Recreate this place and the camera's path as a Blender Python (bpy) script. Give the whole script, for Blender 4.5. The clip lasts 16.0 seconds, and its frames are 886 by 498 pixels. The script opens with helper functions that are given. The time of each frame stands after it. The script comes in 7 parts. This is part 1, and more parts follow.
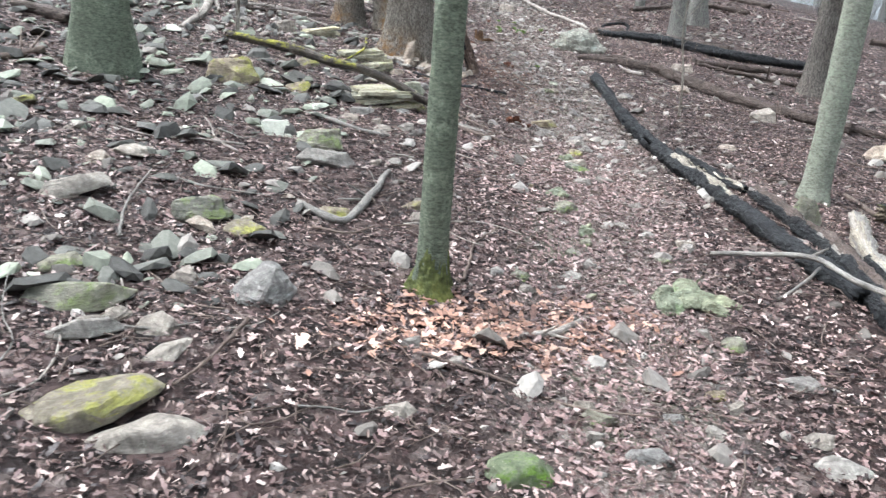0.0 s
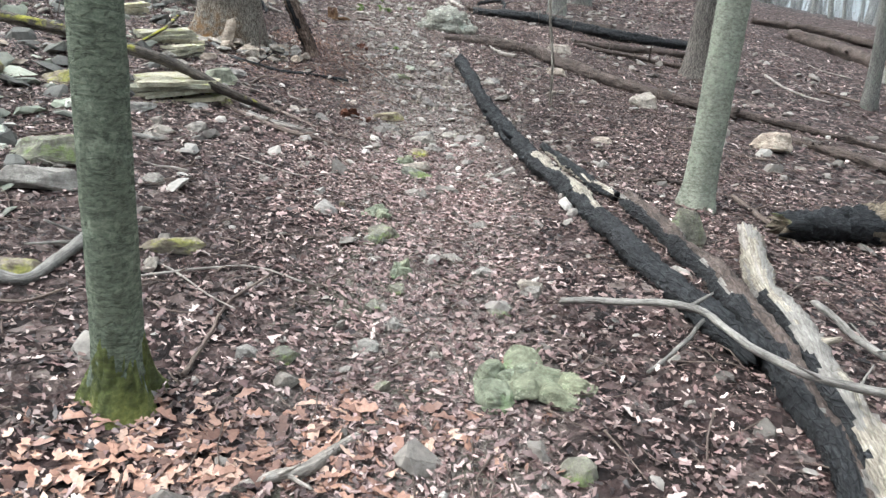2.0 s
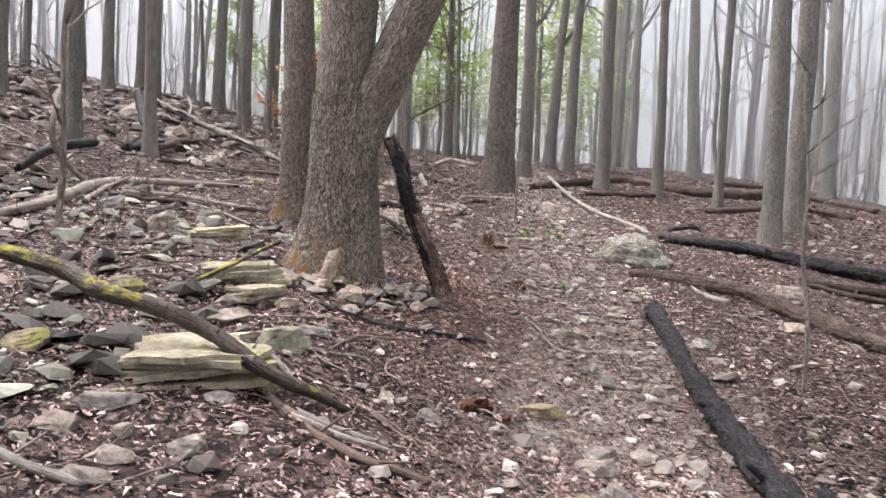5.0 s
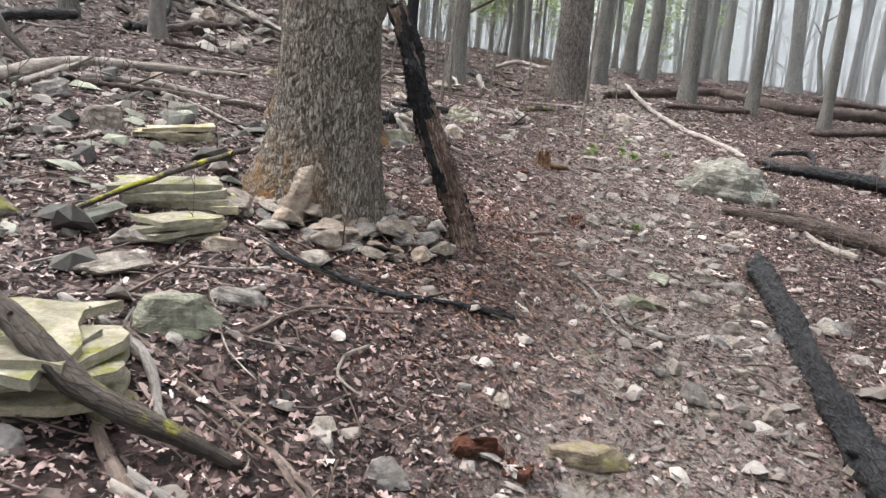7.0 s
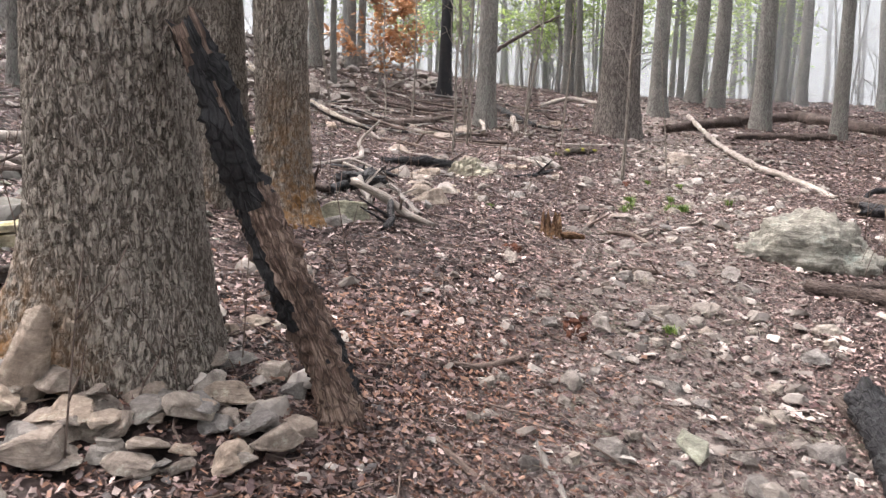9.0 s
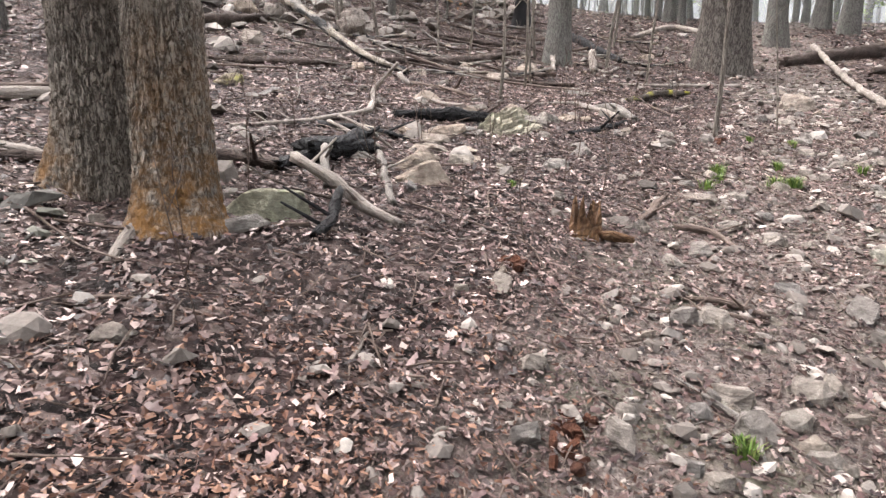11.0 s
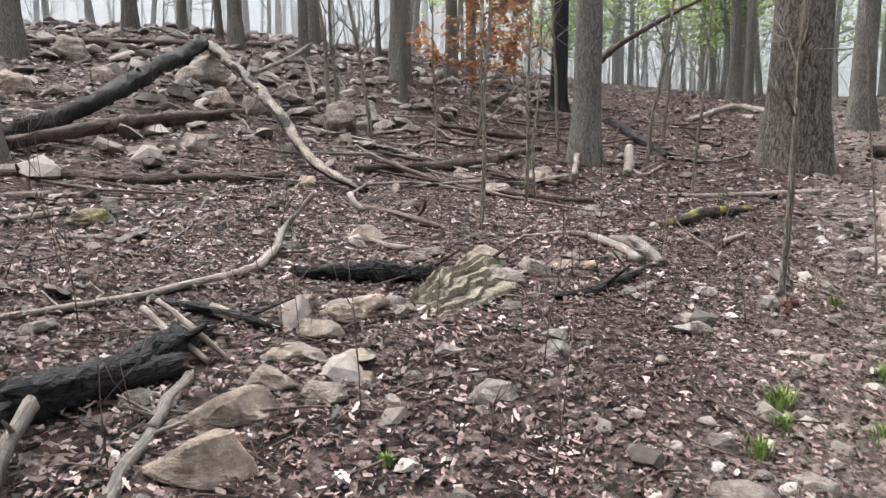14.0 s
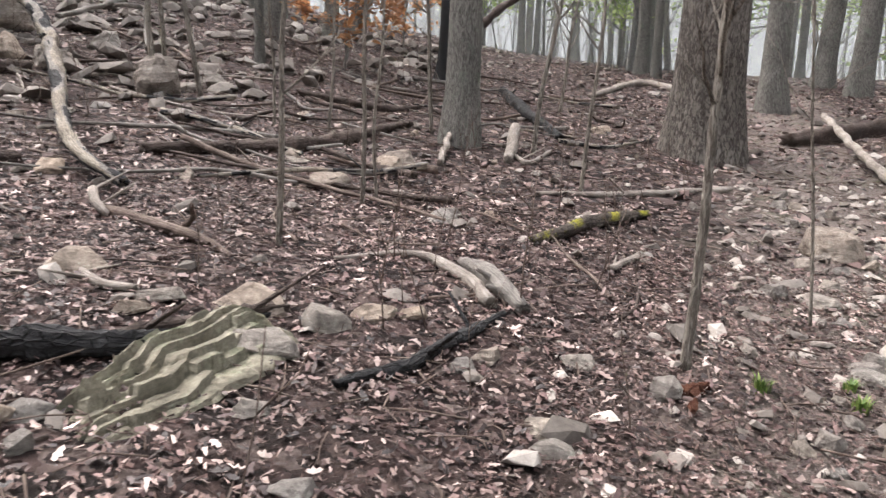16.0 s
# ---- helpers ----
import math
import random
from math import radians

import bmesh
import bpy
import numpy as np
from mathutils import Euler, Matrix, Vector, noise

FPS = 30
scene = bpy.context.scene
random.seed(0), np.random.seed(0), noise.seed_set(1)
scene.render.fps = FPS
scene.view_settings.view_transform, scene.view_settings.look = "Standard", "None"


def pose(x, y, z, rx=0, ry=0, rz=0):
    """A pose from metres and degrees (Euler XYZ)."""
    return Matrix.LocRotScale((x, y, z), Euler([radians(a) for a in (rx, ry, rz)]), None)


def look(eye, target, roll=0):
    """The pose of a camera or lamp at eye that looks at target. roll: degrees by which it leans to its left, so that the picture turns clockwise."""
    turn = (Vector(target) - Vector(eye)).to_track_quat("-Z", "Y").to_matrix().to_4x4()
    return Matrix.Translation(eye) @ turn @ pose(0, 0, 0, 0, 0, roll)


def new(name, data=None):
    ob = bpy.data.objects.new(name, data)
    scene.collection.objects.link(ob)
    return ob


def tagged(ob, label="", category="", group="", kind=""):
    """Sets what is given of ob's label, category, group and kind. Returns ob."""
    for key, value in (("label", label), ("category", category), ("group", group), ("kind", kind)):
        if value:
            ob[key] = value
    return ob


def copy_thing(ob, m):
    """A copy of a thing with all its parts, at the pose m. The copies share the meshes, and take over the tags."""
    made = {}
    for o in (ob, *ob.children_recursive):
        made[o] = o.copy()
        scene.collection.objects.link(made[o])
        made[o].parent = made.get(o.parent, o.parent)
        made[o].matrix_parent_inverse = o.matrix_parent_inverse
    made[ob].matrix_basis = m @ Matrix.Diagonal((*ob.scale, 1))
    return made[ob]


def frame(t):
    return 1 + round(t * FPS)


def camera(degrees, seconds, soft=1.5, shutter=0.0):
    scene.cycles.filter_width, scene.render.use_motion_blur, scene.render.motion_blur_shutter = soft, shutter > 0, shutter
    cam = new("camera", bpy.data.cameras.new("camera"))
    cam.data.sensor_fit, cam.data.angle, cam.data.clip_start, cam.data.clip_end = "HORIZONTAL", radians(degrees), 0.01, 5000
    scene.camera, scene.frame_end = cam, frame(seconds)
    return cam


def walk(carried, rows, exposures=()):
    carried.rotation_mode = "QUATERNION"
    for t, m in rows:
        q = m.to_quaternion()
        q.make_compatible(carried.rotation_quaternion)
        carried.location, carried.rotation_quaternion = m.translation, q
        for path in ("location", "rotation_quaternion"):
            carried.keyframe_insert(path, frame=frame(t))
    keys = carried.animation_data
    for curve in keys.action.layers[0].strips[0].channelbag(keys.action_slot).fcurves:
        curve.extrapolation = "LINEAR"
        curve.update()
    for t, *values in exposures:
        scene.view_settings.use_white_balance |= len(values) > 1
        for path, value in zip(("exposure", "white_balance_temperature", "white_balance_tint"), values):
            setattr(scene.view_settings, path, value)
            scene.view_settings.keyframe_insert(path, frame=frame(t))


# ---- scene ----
fov = 60.94
cam = camera(fov, 16.0, soft=1.35, shutter=0.1)

# seconds, (x, y, z, tilt, 0, heading), lean
PATH = [
    (0.0, (-0.801, -0.366, 1.789, 71.75, 0, -0.41), 2.05),
    (0.5, (-0.469, -0.040, 1.760, 70.97, 0, -7.61), 3.20),
    (0.6, (-0.410, 0.018, 1.768, 70.78, 0, -8.87), 3.45),
    (1.0, (-0.236, 0.275, 1.715, 70.58, 0, -12.44), 3.96),
    (1.5, (-0.142, 0.687, 1.688, 70.90, 0, -11.82), 3.62),
    (2.0, (-0.031, 1.105, 1.668, 70.86, 0, -7.80), 2.10),
    (2.5, (0.083, 1.583, 1.629, 72.06, 0, -6.82), 1.65),
    (2.6, (0.108, 1.684, 1.638, 72.35, 0, -6.83), 1.68),
    (3.0, (0.189, 2.066, 1.598, 73.45, 0, -7.32), 1.55),
    (3.5, (0.242, 2.543, 1.575, 76.40, 0, -6.29), 1.12),
    (4.0, (0.258, 3.058, 1.663, 82.16, 0, -3.72), 0.96),
    (4.3, (0.323, 3.330, 1.710, 85.02, 0, -1.41), 1.06),
    (4.5, (0.352, 3.513, 1.730, 86.05, 0, 0.23), 1.23),
    (4.8, (0.306, 3.800, 1.706, 86.33, 0, 3.10), 2.16),
    (5.0, (0.228, 3.991, 1.688, 86.42, 0, 5.97), 2.58),
    (5.2, (0.158, 4.189, 1.713, 86.08, 0, 8.49), 3.17),
    (7.3, (0.307, 6.173, 1.673, 78.79, 0, 10.39), 5.28),
    (7.5, (0.328, 6.391, 1.697, 79.55, 0, 9.63), 5.30),
    (8.0, (0.498, 6.861, 1.744, 81.01, 0, 9.81), 4.06),
    (8.2, (0.563, 7.058, 1.777, 81.42, 0, 10.72), 3.57),
    (8.5, (0.625, 7.356, 1.728, 81.64, 0, 12.84), 2.49),
    (9.0, (0.659, 7.877, 1.817, 81.93, 0, 16.81), 1.49),
    (9.2, (0.701, 8.054, 1.816, 81.80, 0, 18.16), 1.32),
    (11.3, (0.733, 10.044, 1.951, 75.84, 0, 25.01), 0.75),
    (11.5, (0.758, 10.233, 1.940, 75.20, 0, 25.24), 0.72),
    (12.0, (0.776, 10.634, 2.012, 74.21, 0, 25.86), 0.78),
    (12.5, (0.764, 11.041, 2.108, 75.59, 0, 24.74), 0.95),
    (13.0, (0.783, 11.450, 2.222, 78.33, 0, 24.63), 0.74),
    (13.5, (0.617, 11.774, 2.248, 80.61, 0, 26.80), 0.25),
    (14.0, (0.559, 12.113, 2.334, 82.02, 0, 30.14), 0.03),
    (14.5, (0.578, 12.503, 2.429, 82.47, 0, 34.85), -0.14),
    (15.0, (0.345, 12.862, 2.443, 82.32, 0, 38.13), 1.13),
    (15.5, (0.284, 13.349, 2.429, 81.52, 0, 31.78), 2.52),
    (16.0, (0.331, 13.919, 2.432, 79.57, 0, 23.48), 2.11),
]
walk(cam, [(t, pose(*p) @ pose(0, 0, 0, 0, 0, lean)) for t, p, lean in PATH],
     [(0, 1.68, 5750, 5), (2, 1.56, 5850, 3), (3.8, 1.62, 5950, 3), (4.5, 1.55, 6300, 17), (5, 1.54, 6450, 18), (7.5, 1.55, 6150, 8), (8, 1.6, 6050, 7), (8.5, 1.72, 6450, 15), (9, 1.78, 6550, 16), (11.5, 1.7, 6500, 13), (12.5, 1.6, 6100, 4), (13.5, 1.54, 6150, 6), (14, 1.45, 6400, 12), (16, 1.5, 6500, 14)])

# ---------------------------------------------------------------- light
world = bpy.data.worlds.new("overcast_sky")
scene.world = world
world.use_nodes = True
wn, wl = world.node_tree.nodes, world.node_tree.links
sky = wn.new("ShaderNodeTexSky")
sky.sky_type, sky.sun_disc = "NISHITA", False
sky.sun_elevation, sky.sun_rotation = radians(52), radians(-60)
sky.air_density, sky.dust_density, sky.ozone_density = 1.0, 7.0, 0.6
grey_sky = wn.new("ShaderNodeHueSaturation")
grey_sky.inputs["Saturation"].default_value = 0.35
wl.new(sky.outputs[0], grey_sky.inputs["Color"])
wl.new(grey_sky.outputs[0], wn["Background"].inputs[0])
wn["Background"].inputs[1].default_value = SKY_STRENGTH = 0.13

sun_data = bpy.data.lights.new("sun", "SUN")
sun_data.energy, sun_data.angle, sun_data.color = 1.5, radians(45), (1.0, 0.97, 0.93)
sun = new("sun", sun_data)
sun.matrix_world = look((-14, 8, 30), (0, 10, 0))


# ---------------------------------------------------------------- ground shape
def value_noise(x, y, seed=0):
    """Smooth noise from 0 to 1 over arrays."""
    x, y = np.asarray(x, float), np.asarray(y, float)
    i, j = np.floor(x), np.floor(y)
    u, v = x - i, y - j
    u, v = u * u * (3 - 2 * u), v * v * (3 - 2 * v)

    def rnd(a, b):
        n = np.sin(a * 127.1 + b * 311.7 + seed * 74.7) * 43758.5453
        return n - np.floor(n)
    low = rnd(i, j) * (1 - u) + rnd(i + 1, j) * u
    high = rnd(i, j + 1) * (1 - u) + rnd(i + 1, j + 1) * u
    return low * (1 - v) + high * v


HILL_X, HILL_Y = (-14, -7, 0, 7, 14), (0, 8, 16, 24, 32, 40)
HILL = np.array((-0.094, 0.042, 0.131, 0.596, 0.557, 0.107, -0.602, -0.070, -0.269, -0.288, -0.094, -0.212, -0.621, -0.372, -0.215, -0.410, 0.100, 0.037, 0.116, -0.534, -0.038, 0.115, 0.178, 0.475, 0.020, -0.580, -0.343, 0.036, 0.044, 0.380)).reshape(5, 6)

RISES = ((4.32, 16.99, 0.107), (0.67, 8.19, -0.087), (-1.2, 9.75, 0.086), (1.51, 4.05, 0.059), (0.02, 3.53, -0.081), (1.51, 4.05, 0.058), (4.15, 6.31, 0.056), (1.68, 14.42, 0.049), (0.67, 8.19, -0.048), (0.08, 17.03, -0.048), (0.04, 3.59, -0.047), (-1.53, 12.77, 0.046), (0.9, 12.16, -0.05), (2.59, 8.47, 0.043))


def trail_x(y):
    return np.interp(y, (-6, 0, 3.7, 5.8, 8.5, 10.6, 11.6, 13.8, 15.5, 17.3, 19.5, 22, 26, 34),
                     (-0.7, -0.25, 0.22, 0.55, 0.84, 0.85, 0.68, 0.78, 0.88, 0.9, 0.8, 0.8, 0.6, -0.4))


def on_trail(x, y):
    """1 in the middle of the trodden strip, 0 off it."""
    x, y = np.asarray(x, float), np.asarray(y, float)
    wide = 0.36 + 0.12 * value_noise(y * 0.9, x * 0.4, 5) + 0.28 * np.clip((y - 5) / 4, 0, 1)
    edge = np.abs(x - trail_x(y)) + 0.25 * (value_noise(x * 3, y * 3, 6) - 0.5)
    return np.clip(1.6 - edge / wide, 0, 1) * (0.75 + 0.25 * np.clip((y - 5) / 3, 0, 1) - 0.28 * np.clip((y - 10) / 2, 0, 1) - 0.15 * np.clip((y - 14) / 3, 0, 1))


def ground(x, y):
    """Height of the ground."""
    x, y = np.asarray(x, float), np.asarray(y, float)
    cx, cy = np.clip(x, -30, 34), np.clip(y, -12, 48)
    z = 1.352 + (-0.1087) * cx + 0.0554 * cy
    for n, u in enumerate(HILL_X):
        for m, v in enumerate(HILL_Y):
            z = z + HILL[n, m] * np.exp(-((cx - u) ** 2 + (cy - v) ** 2) / 72)
    for u, v, rise in RISES:
        z = z + rise * np.exp(-((x - u) ** 2 + (y - v) ** 2) / 3.38)
    z = z + 0.05 * (value_noise(x * 0.9, y * 0.9, 1) - 0.5) + 0.05 * (value_noise(x * 2.6, y * 2.6, 2) - 0.5)
    return z + 0.02 * (value_noise(x * 8, y * 8, 3) - 0.5) - 0.04 * on_trail(x, y)


# ---------------------------------------------------------------- materials
def material(name, rough=0.85, spec=0.3):
    m = bpy.data.materials.new(name)
    m.use_nodes = True
    b = m.node_tree.nodes["Principled BSDF"]
    b.inputs["Roughness"].default_value = rough
    b.inputs["Specular IOR Level"].default_value = spec
    return m, m.node_tree.nodes, m.node_tree.links, b


def coords(N, L, scale=(1, 1, 1), kind="Object"):
    tc, mp = N.new("ShaderNodeTexCoord"), N.new("ShaderNodeMapping")
    mp.inputs["Scale"].default_value = scale
    L.new(tc.outputs[kind], mp.inputs["Vector"])
    return mp.outputs[0]


def noise_tex(N, L, vec, scale, detail=6, rough=0.6, warp=0.0):
    n = N.new("ShaderNodeTexNoise")
    n.inputs["Scale"].default_value, n.inputs["Detail"].default_value = scale, detail
    n.inputs["Roughness"].default_value, n.inputs["Distortion"].default_value = rough, warp
    if vec is not None:
        L.new(vec, n.inputs["Vector"])
    return n.outputs["Fac"]


def ramp(N, L, fac, stops):
    r = N.new("ShaderNodeValToRGB")
    e = r.color_ramp.elements
    while len(e) < len(stops):
        e.new(0.5)
    for el, (p, c) in zip(e, stops):
        el.position, el.color = p, (*c, 1) if len(c) == 3 else c
    L.new(fac, r.inputs[0])
    return r.outputs[0]


def mix(N, L, fac, a, b, mode="MIX"):
    n = N.new("ShaderNodeMix")
    n.data_type, n.blend_type = "RGBA", mode
    for sock, v in ((n.inputs[0], fac), (n.inputs[6], a), (n.inputs[7], b)):
        if isinstance(v, (int, float)):
            sock.default_value = v
        elif isinstance(v, tuple):
            sock.default_value = (*v, 1)
        else:
            L.new(v, sock)
    return n.outputs[2]


def calc(N, L, op, a, b=0.0, clamp=False):
    n = N.new("ShaderNodeMath")
    n.operation, n.use_clamp = op, clamp
    for sock, v in ((n.inputs[0], a), (n.inputs[1], b)):
        if isinstance(v, (int, float)):
            sock.default_value = v
        else:
            L.new(v, sock)
    return n.outputs[0]


def bump(N, L, b, height, strength=0.5, dist=0.01):
    n = N.new("ShaderNodeBump")
    n.inputs["Strength"].default_value, n.inputs["Distance"].default_value = strength, dist
    L.new(height, n.inputs["Height"])
    L.new(n.outputs[0], b.inputs["Normal"])


def up_facing(N, L, low, high):
    """0 to 1 as the surface turns to face up, where moss and lichen settle."""
    g, s, r = N.new("ShaderNodeNewGeometry"), N.new("ShaderNodeSeparateXYZ"), N.new("ShaderNodeMapRange")
    L.new(g.outputs["Normal"], s.inputs[0])
    L.new(s.outputs["Z"], r.inputs[0])
    r.inputs[1].default_value, r.inputs[2].default_value = low, high
    return r.outputs[0]


def random_of(N, kind):
    if kind == "object":
        return N.new("ShaderNodeObjectInfo").outputs["Random"]
    return N.new("ShaderNodeNewGeometry").outputs["Random Per Island"]


LITTER = [(0.0, (0.012, 0.008, 0.008)), (0.3, (0.036, 0.021, 0.021)), (0.5, (0.11, 0.066, 0.064)), (0.72, (0.22, 0.15, 0.143)),
          (0.88, (0.39, 0.305, 0.285)), (1.0, (0.55, 0.47, 0.44))]


def ground_material():
    m, N, L, b = material("leaf_litter_ground", 0.8, 0.3)
    v = coords(N, L)
    cells = N.new("ShaderNodeTexVoronoi")
    cells.inputs["Scale"].default_value = 17
    warp = noise_tex(N, L, v, 9, 3)
    off = N.new("ShaderNodeVectorMath")
    off.operation = "MULTIPLY_ADD"
    off.inputs[1].default_value, off.inputs[2].default_value = (1, 1, 1), (0, 0, 0)
    L.new(v, off.inputs[0])
    L.new(mix(N, L, 0.12, (0, 0, 0), warp), off.inputs[2])
    L.new(off.outputs[0], cells.inputs["Vector"])
    pick = N.new("ShaderNodeSeparateColor")
    L.new(cells.outputs["Color"], pick.inputs[0])
    leaf = ramp(N, L, pick.outputs[0], LITTER)
    edge = ramp(N, L, cells.outputs["Distance"], [(0.0, (1, 1, 1)), (0.75, (0.45, 0.42, 0.4))])
    leaf = mix(N, L, 0.8, leaf, edge, "MULTIPLY")
    soil = ramp(N, L, noise_tex(N, L, v, 30, 8, 0.75), [(0.32, (0.010, 0.007, 0.006)), (0.5, (0.04, 0.026, 0.022)), (0.75, (0.12, 0.08, 0.066))])
    patch = ramp(N, L, noise_tex(N, L, v, 1.3, 5), [(0.4, (0, 0, 0)), (0.62, (1, 1, 1))])
    leaf = mix(N, L, 1.0, leaf, (0.66, 0.63, 0.62), "MULTIPLY")
    litter = mix(N, L, mix(N, L, 0.6, (0.1, 0.1, 0.1), patch), leaf, soil)
    grit = ramp(N, L, noise_tex(N, L, v, 55, 8, 0.8), [(0.3, (0.07, 0.054, 0.047)), (0.48, (0.255, 0.207, 0.184)), (0.7, (0.52, 0.46, 0.42))])
    green = ramp(N, L, noise_tex(N, L, v, 2.2, 7, 0.7), [(0.5, (0, 0, 0)), (0.66, (0.6, 0.6, 0.6))])
    grit = mix(N, L, green, grit, (0.17, 0.19, 0.115))
    at = N.new("ShaderNodeAttribute")
    at.attribute_name = "trodden"
    colour = mix(N, L, at.outputs["Fac"], litter, grit)
    L.new(colour, b.inputs["Base Color"])
    hgt = calc(N, L, "ADD", calc(N, L, "MULTIPLY", cells.outputs["Distance"], -1.0), noise_tex(N, L, v, 60, 6, 0.7))
    bump(N, L, b, hgt, 1.0, 0.03)
    return m


def leaf_material(name, stops, rough=0.5, thin=0.0):
    m, N, L, b = material(name, rough, 0.4)
    c = ramp(N, L, random_of(N, "island"), stops)
    v = coords(N, L)
    c = mix(N, L, 0.5, c, ramp(N, L, noise_tex(N, L, v, 70, 4), [(0.3, (0.45, 0.42, 0.4)), (0.7, (1.25, 1.2, 1.15))]), "MULTIPLY")
    if not thin:
        c = mix(N, L, 1.0, c, ramp(N, L, noise_tex(N, L, v, 0.9, 6, 0.6), [(0.34, (0.62, 0.59, 0.58)), (0.5, (1.1, 1.08, 1.07)), (0.68, (1.5, 1.46, 1.43))]), "MULTIPLY")
    L.new(c, b.inputs["Base Color"])
    bump(N, L, b, noise_tex(N, L, v, 120, 3), 0.4, 0.004)
    if thin:
        back, both = N.new("ShaderNodeBsdfTranslucent"), N.new("ShaderNodeMixShader")
        both.inputs[0].default_value = thin
        L.new(c, back.inputs[0])
        L.new(b.outputs[0], both.inputs[1])
        L.new(back.outputs[0], both.inputs[2])
        L.new(both.outputs[0], N["Material Output"].inputs[0])
    return m


def rock_material(name, dark, mid, light, growth=None, amount=0.5, spots=(0.5, 0.53, 0.46)):
    m, N, L, b = material(name, 0.82, 0.3)
    v = coords(N, L)
    base = ramp(N, L, noise_tex(N, L, v, 7, 8, 0.7, 0.6), [(0.28, dark), (0.5, mid), (0.74, light)])
    streak = noise_tex(N, L, coords(N, L, (3, 3, 26)), 2.5, 7, 0.7, 0.3)
    base = mix(N, L, 0.55, base, ramp(N, L, streak, [(0.3, (0.45, 0.43, 0.42)), (0.65, (1.15, 1.12, 1.1))]), "MULTIPLY")
    lichen = ramp(N, L, noise_tex(N, L, v, 16, 8, 0.8), [(0.56, (0, 0, 0)), (0.64, (1, 1, 1))])
    base = mix(N, L, calc(N, L, "MULTIPLY", lichen, 0.45), base, spots)
    base = mix(N, L, 0.8, base, ramp(N, L, noise_tex(N, L, v, 32, 9, 0.8), [(0.3, (0.5, 0.49, 0.47)), (0.52, (0.95, 0.94, 0.92)), (0.72, (1.3, 1.28, 1.24))]), "MULTIPLY")
    tint = ramp(N, L, random_of(N, "object"), [(0.0, (0.78, 0.78, 0.8)), (0.5, (1.0, 0.97, 0.95)), (1.0, (1.18, 1.1, 1.02))])
    base = mix(N, L, 1.0, base, tint, "MULTIPLY")
    if growth:
        mask = calc(N, L, "MULTIPLY", up_facing(N, L, -0.1, 0.7), ramp(N, L, noise_tex(N, L, v, 4.5, 9, 0.75), [(0.62 - 0.3 * amount, (0, 0, 0)), (0.72 - 0.3 * amount, (1, 1, 1))]))
        fluff = ramp(N, L, noise_tex(N, L, v, 60, 5, 0.7), [(0.3, tuple(c * 0.45 for c in growth)), (0.7, growth)])
        base = mix(N, L, mask, base, fluff)
    L.new(base, b.inputs["Base Color"])
    h = calc(N, L, "ADD", calc(N, L, "MULTIPLY", streak, 0.7), noise_tex(N, L, v, 28, 9, 0.75))
    bump(N, L, b, h, 0.9, 0.035)
    return m


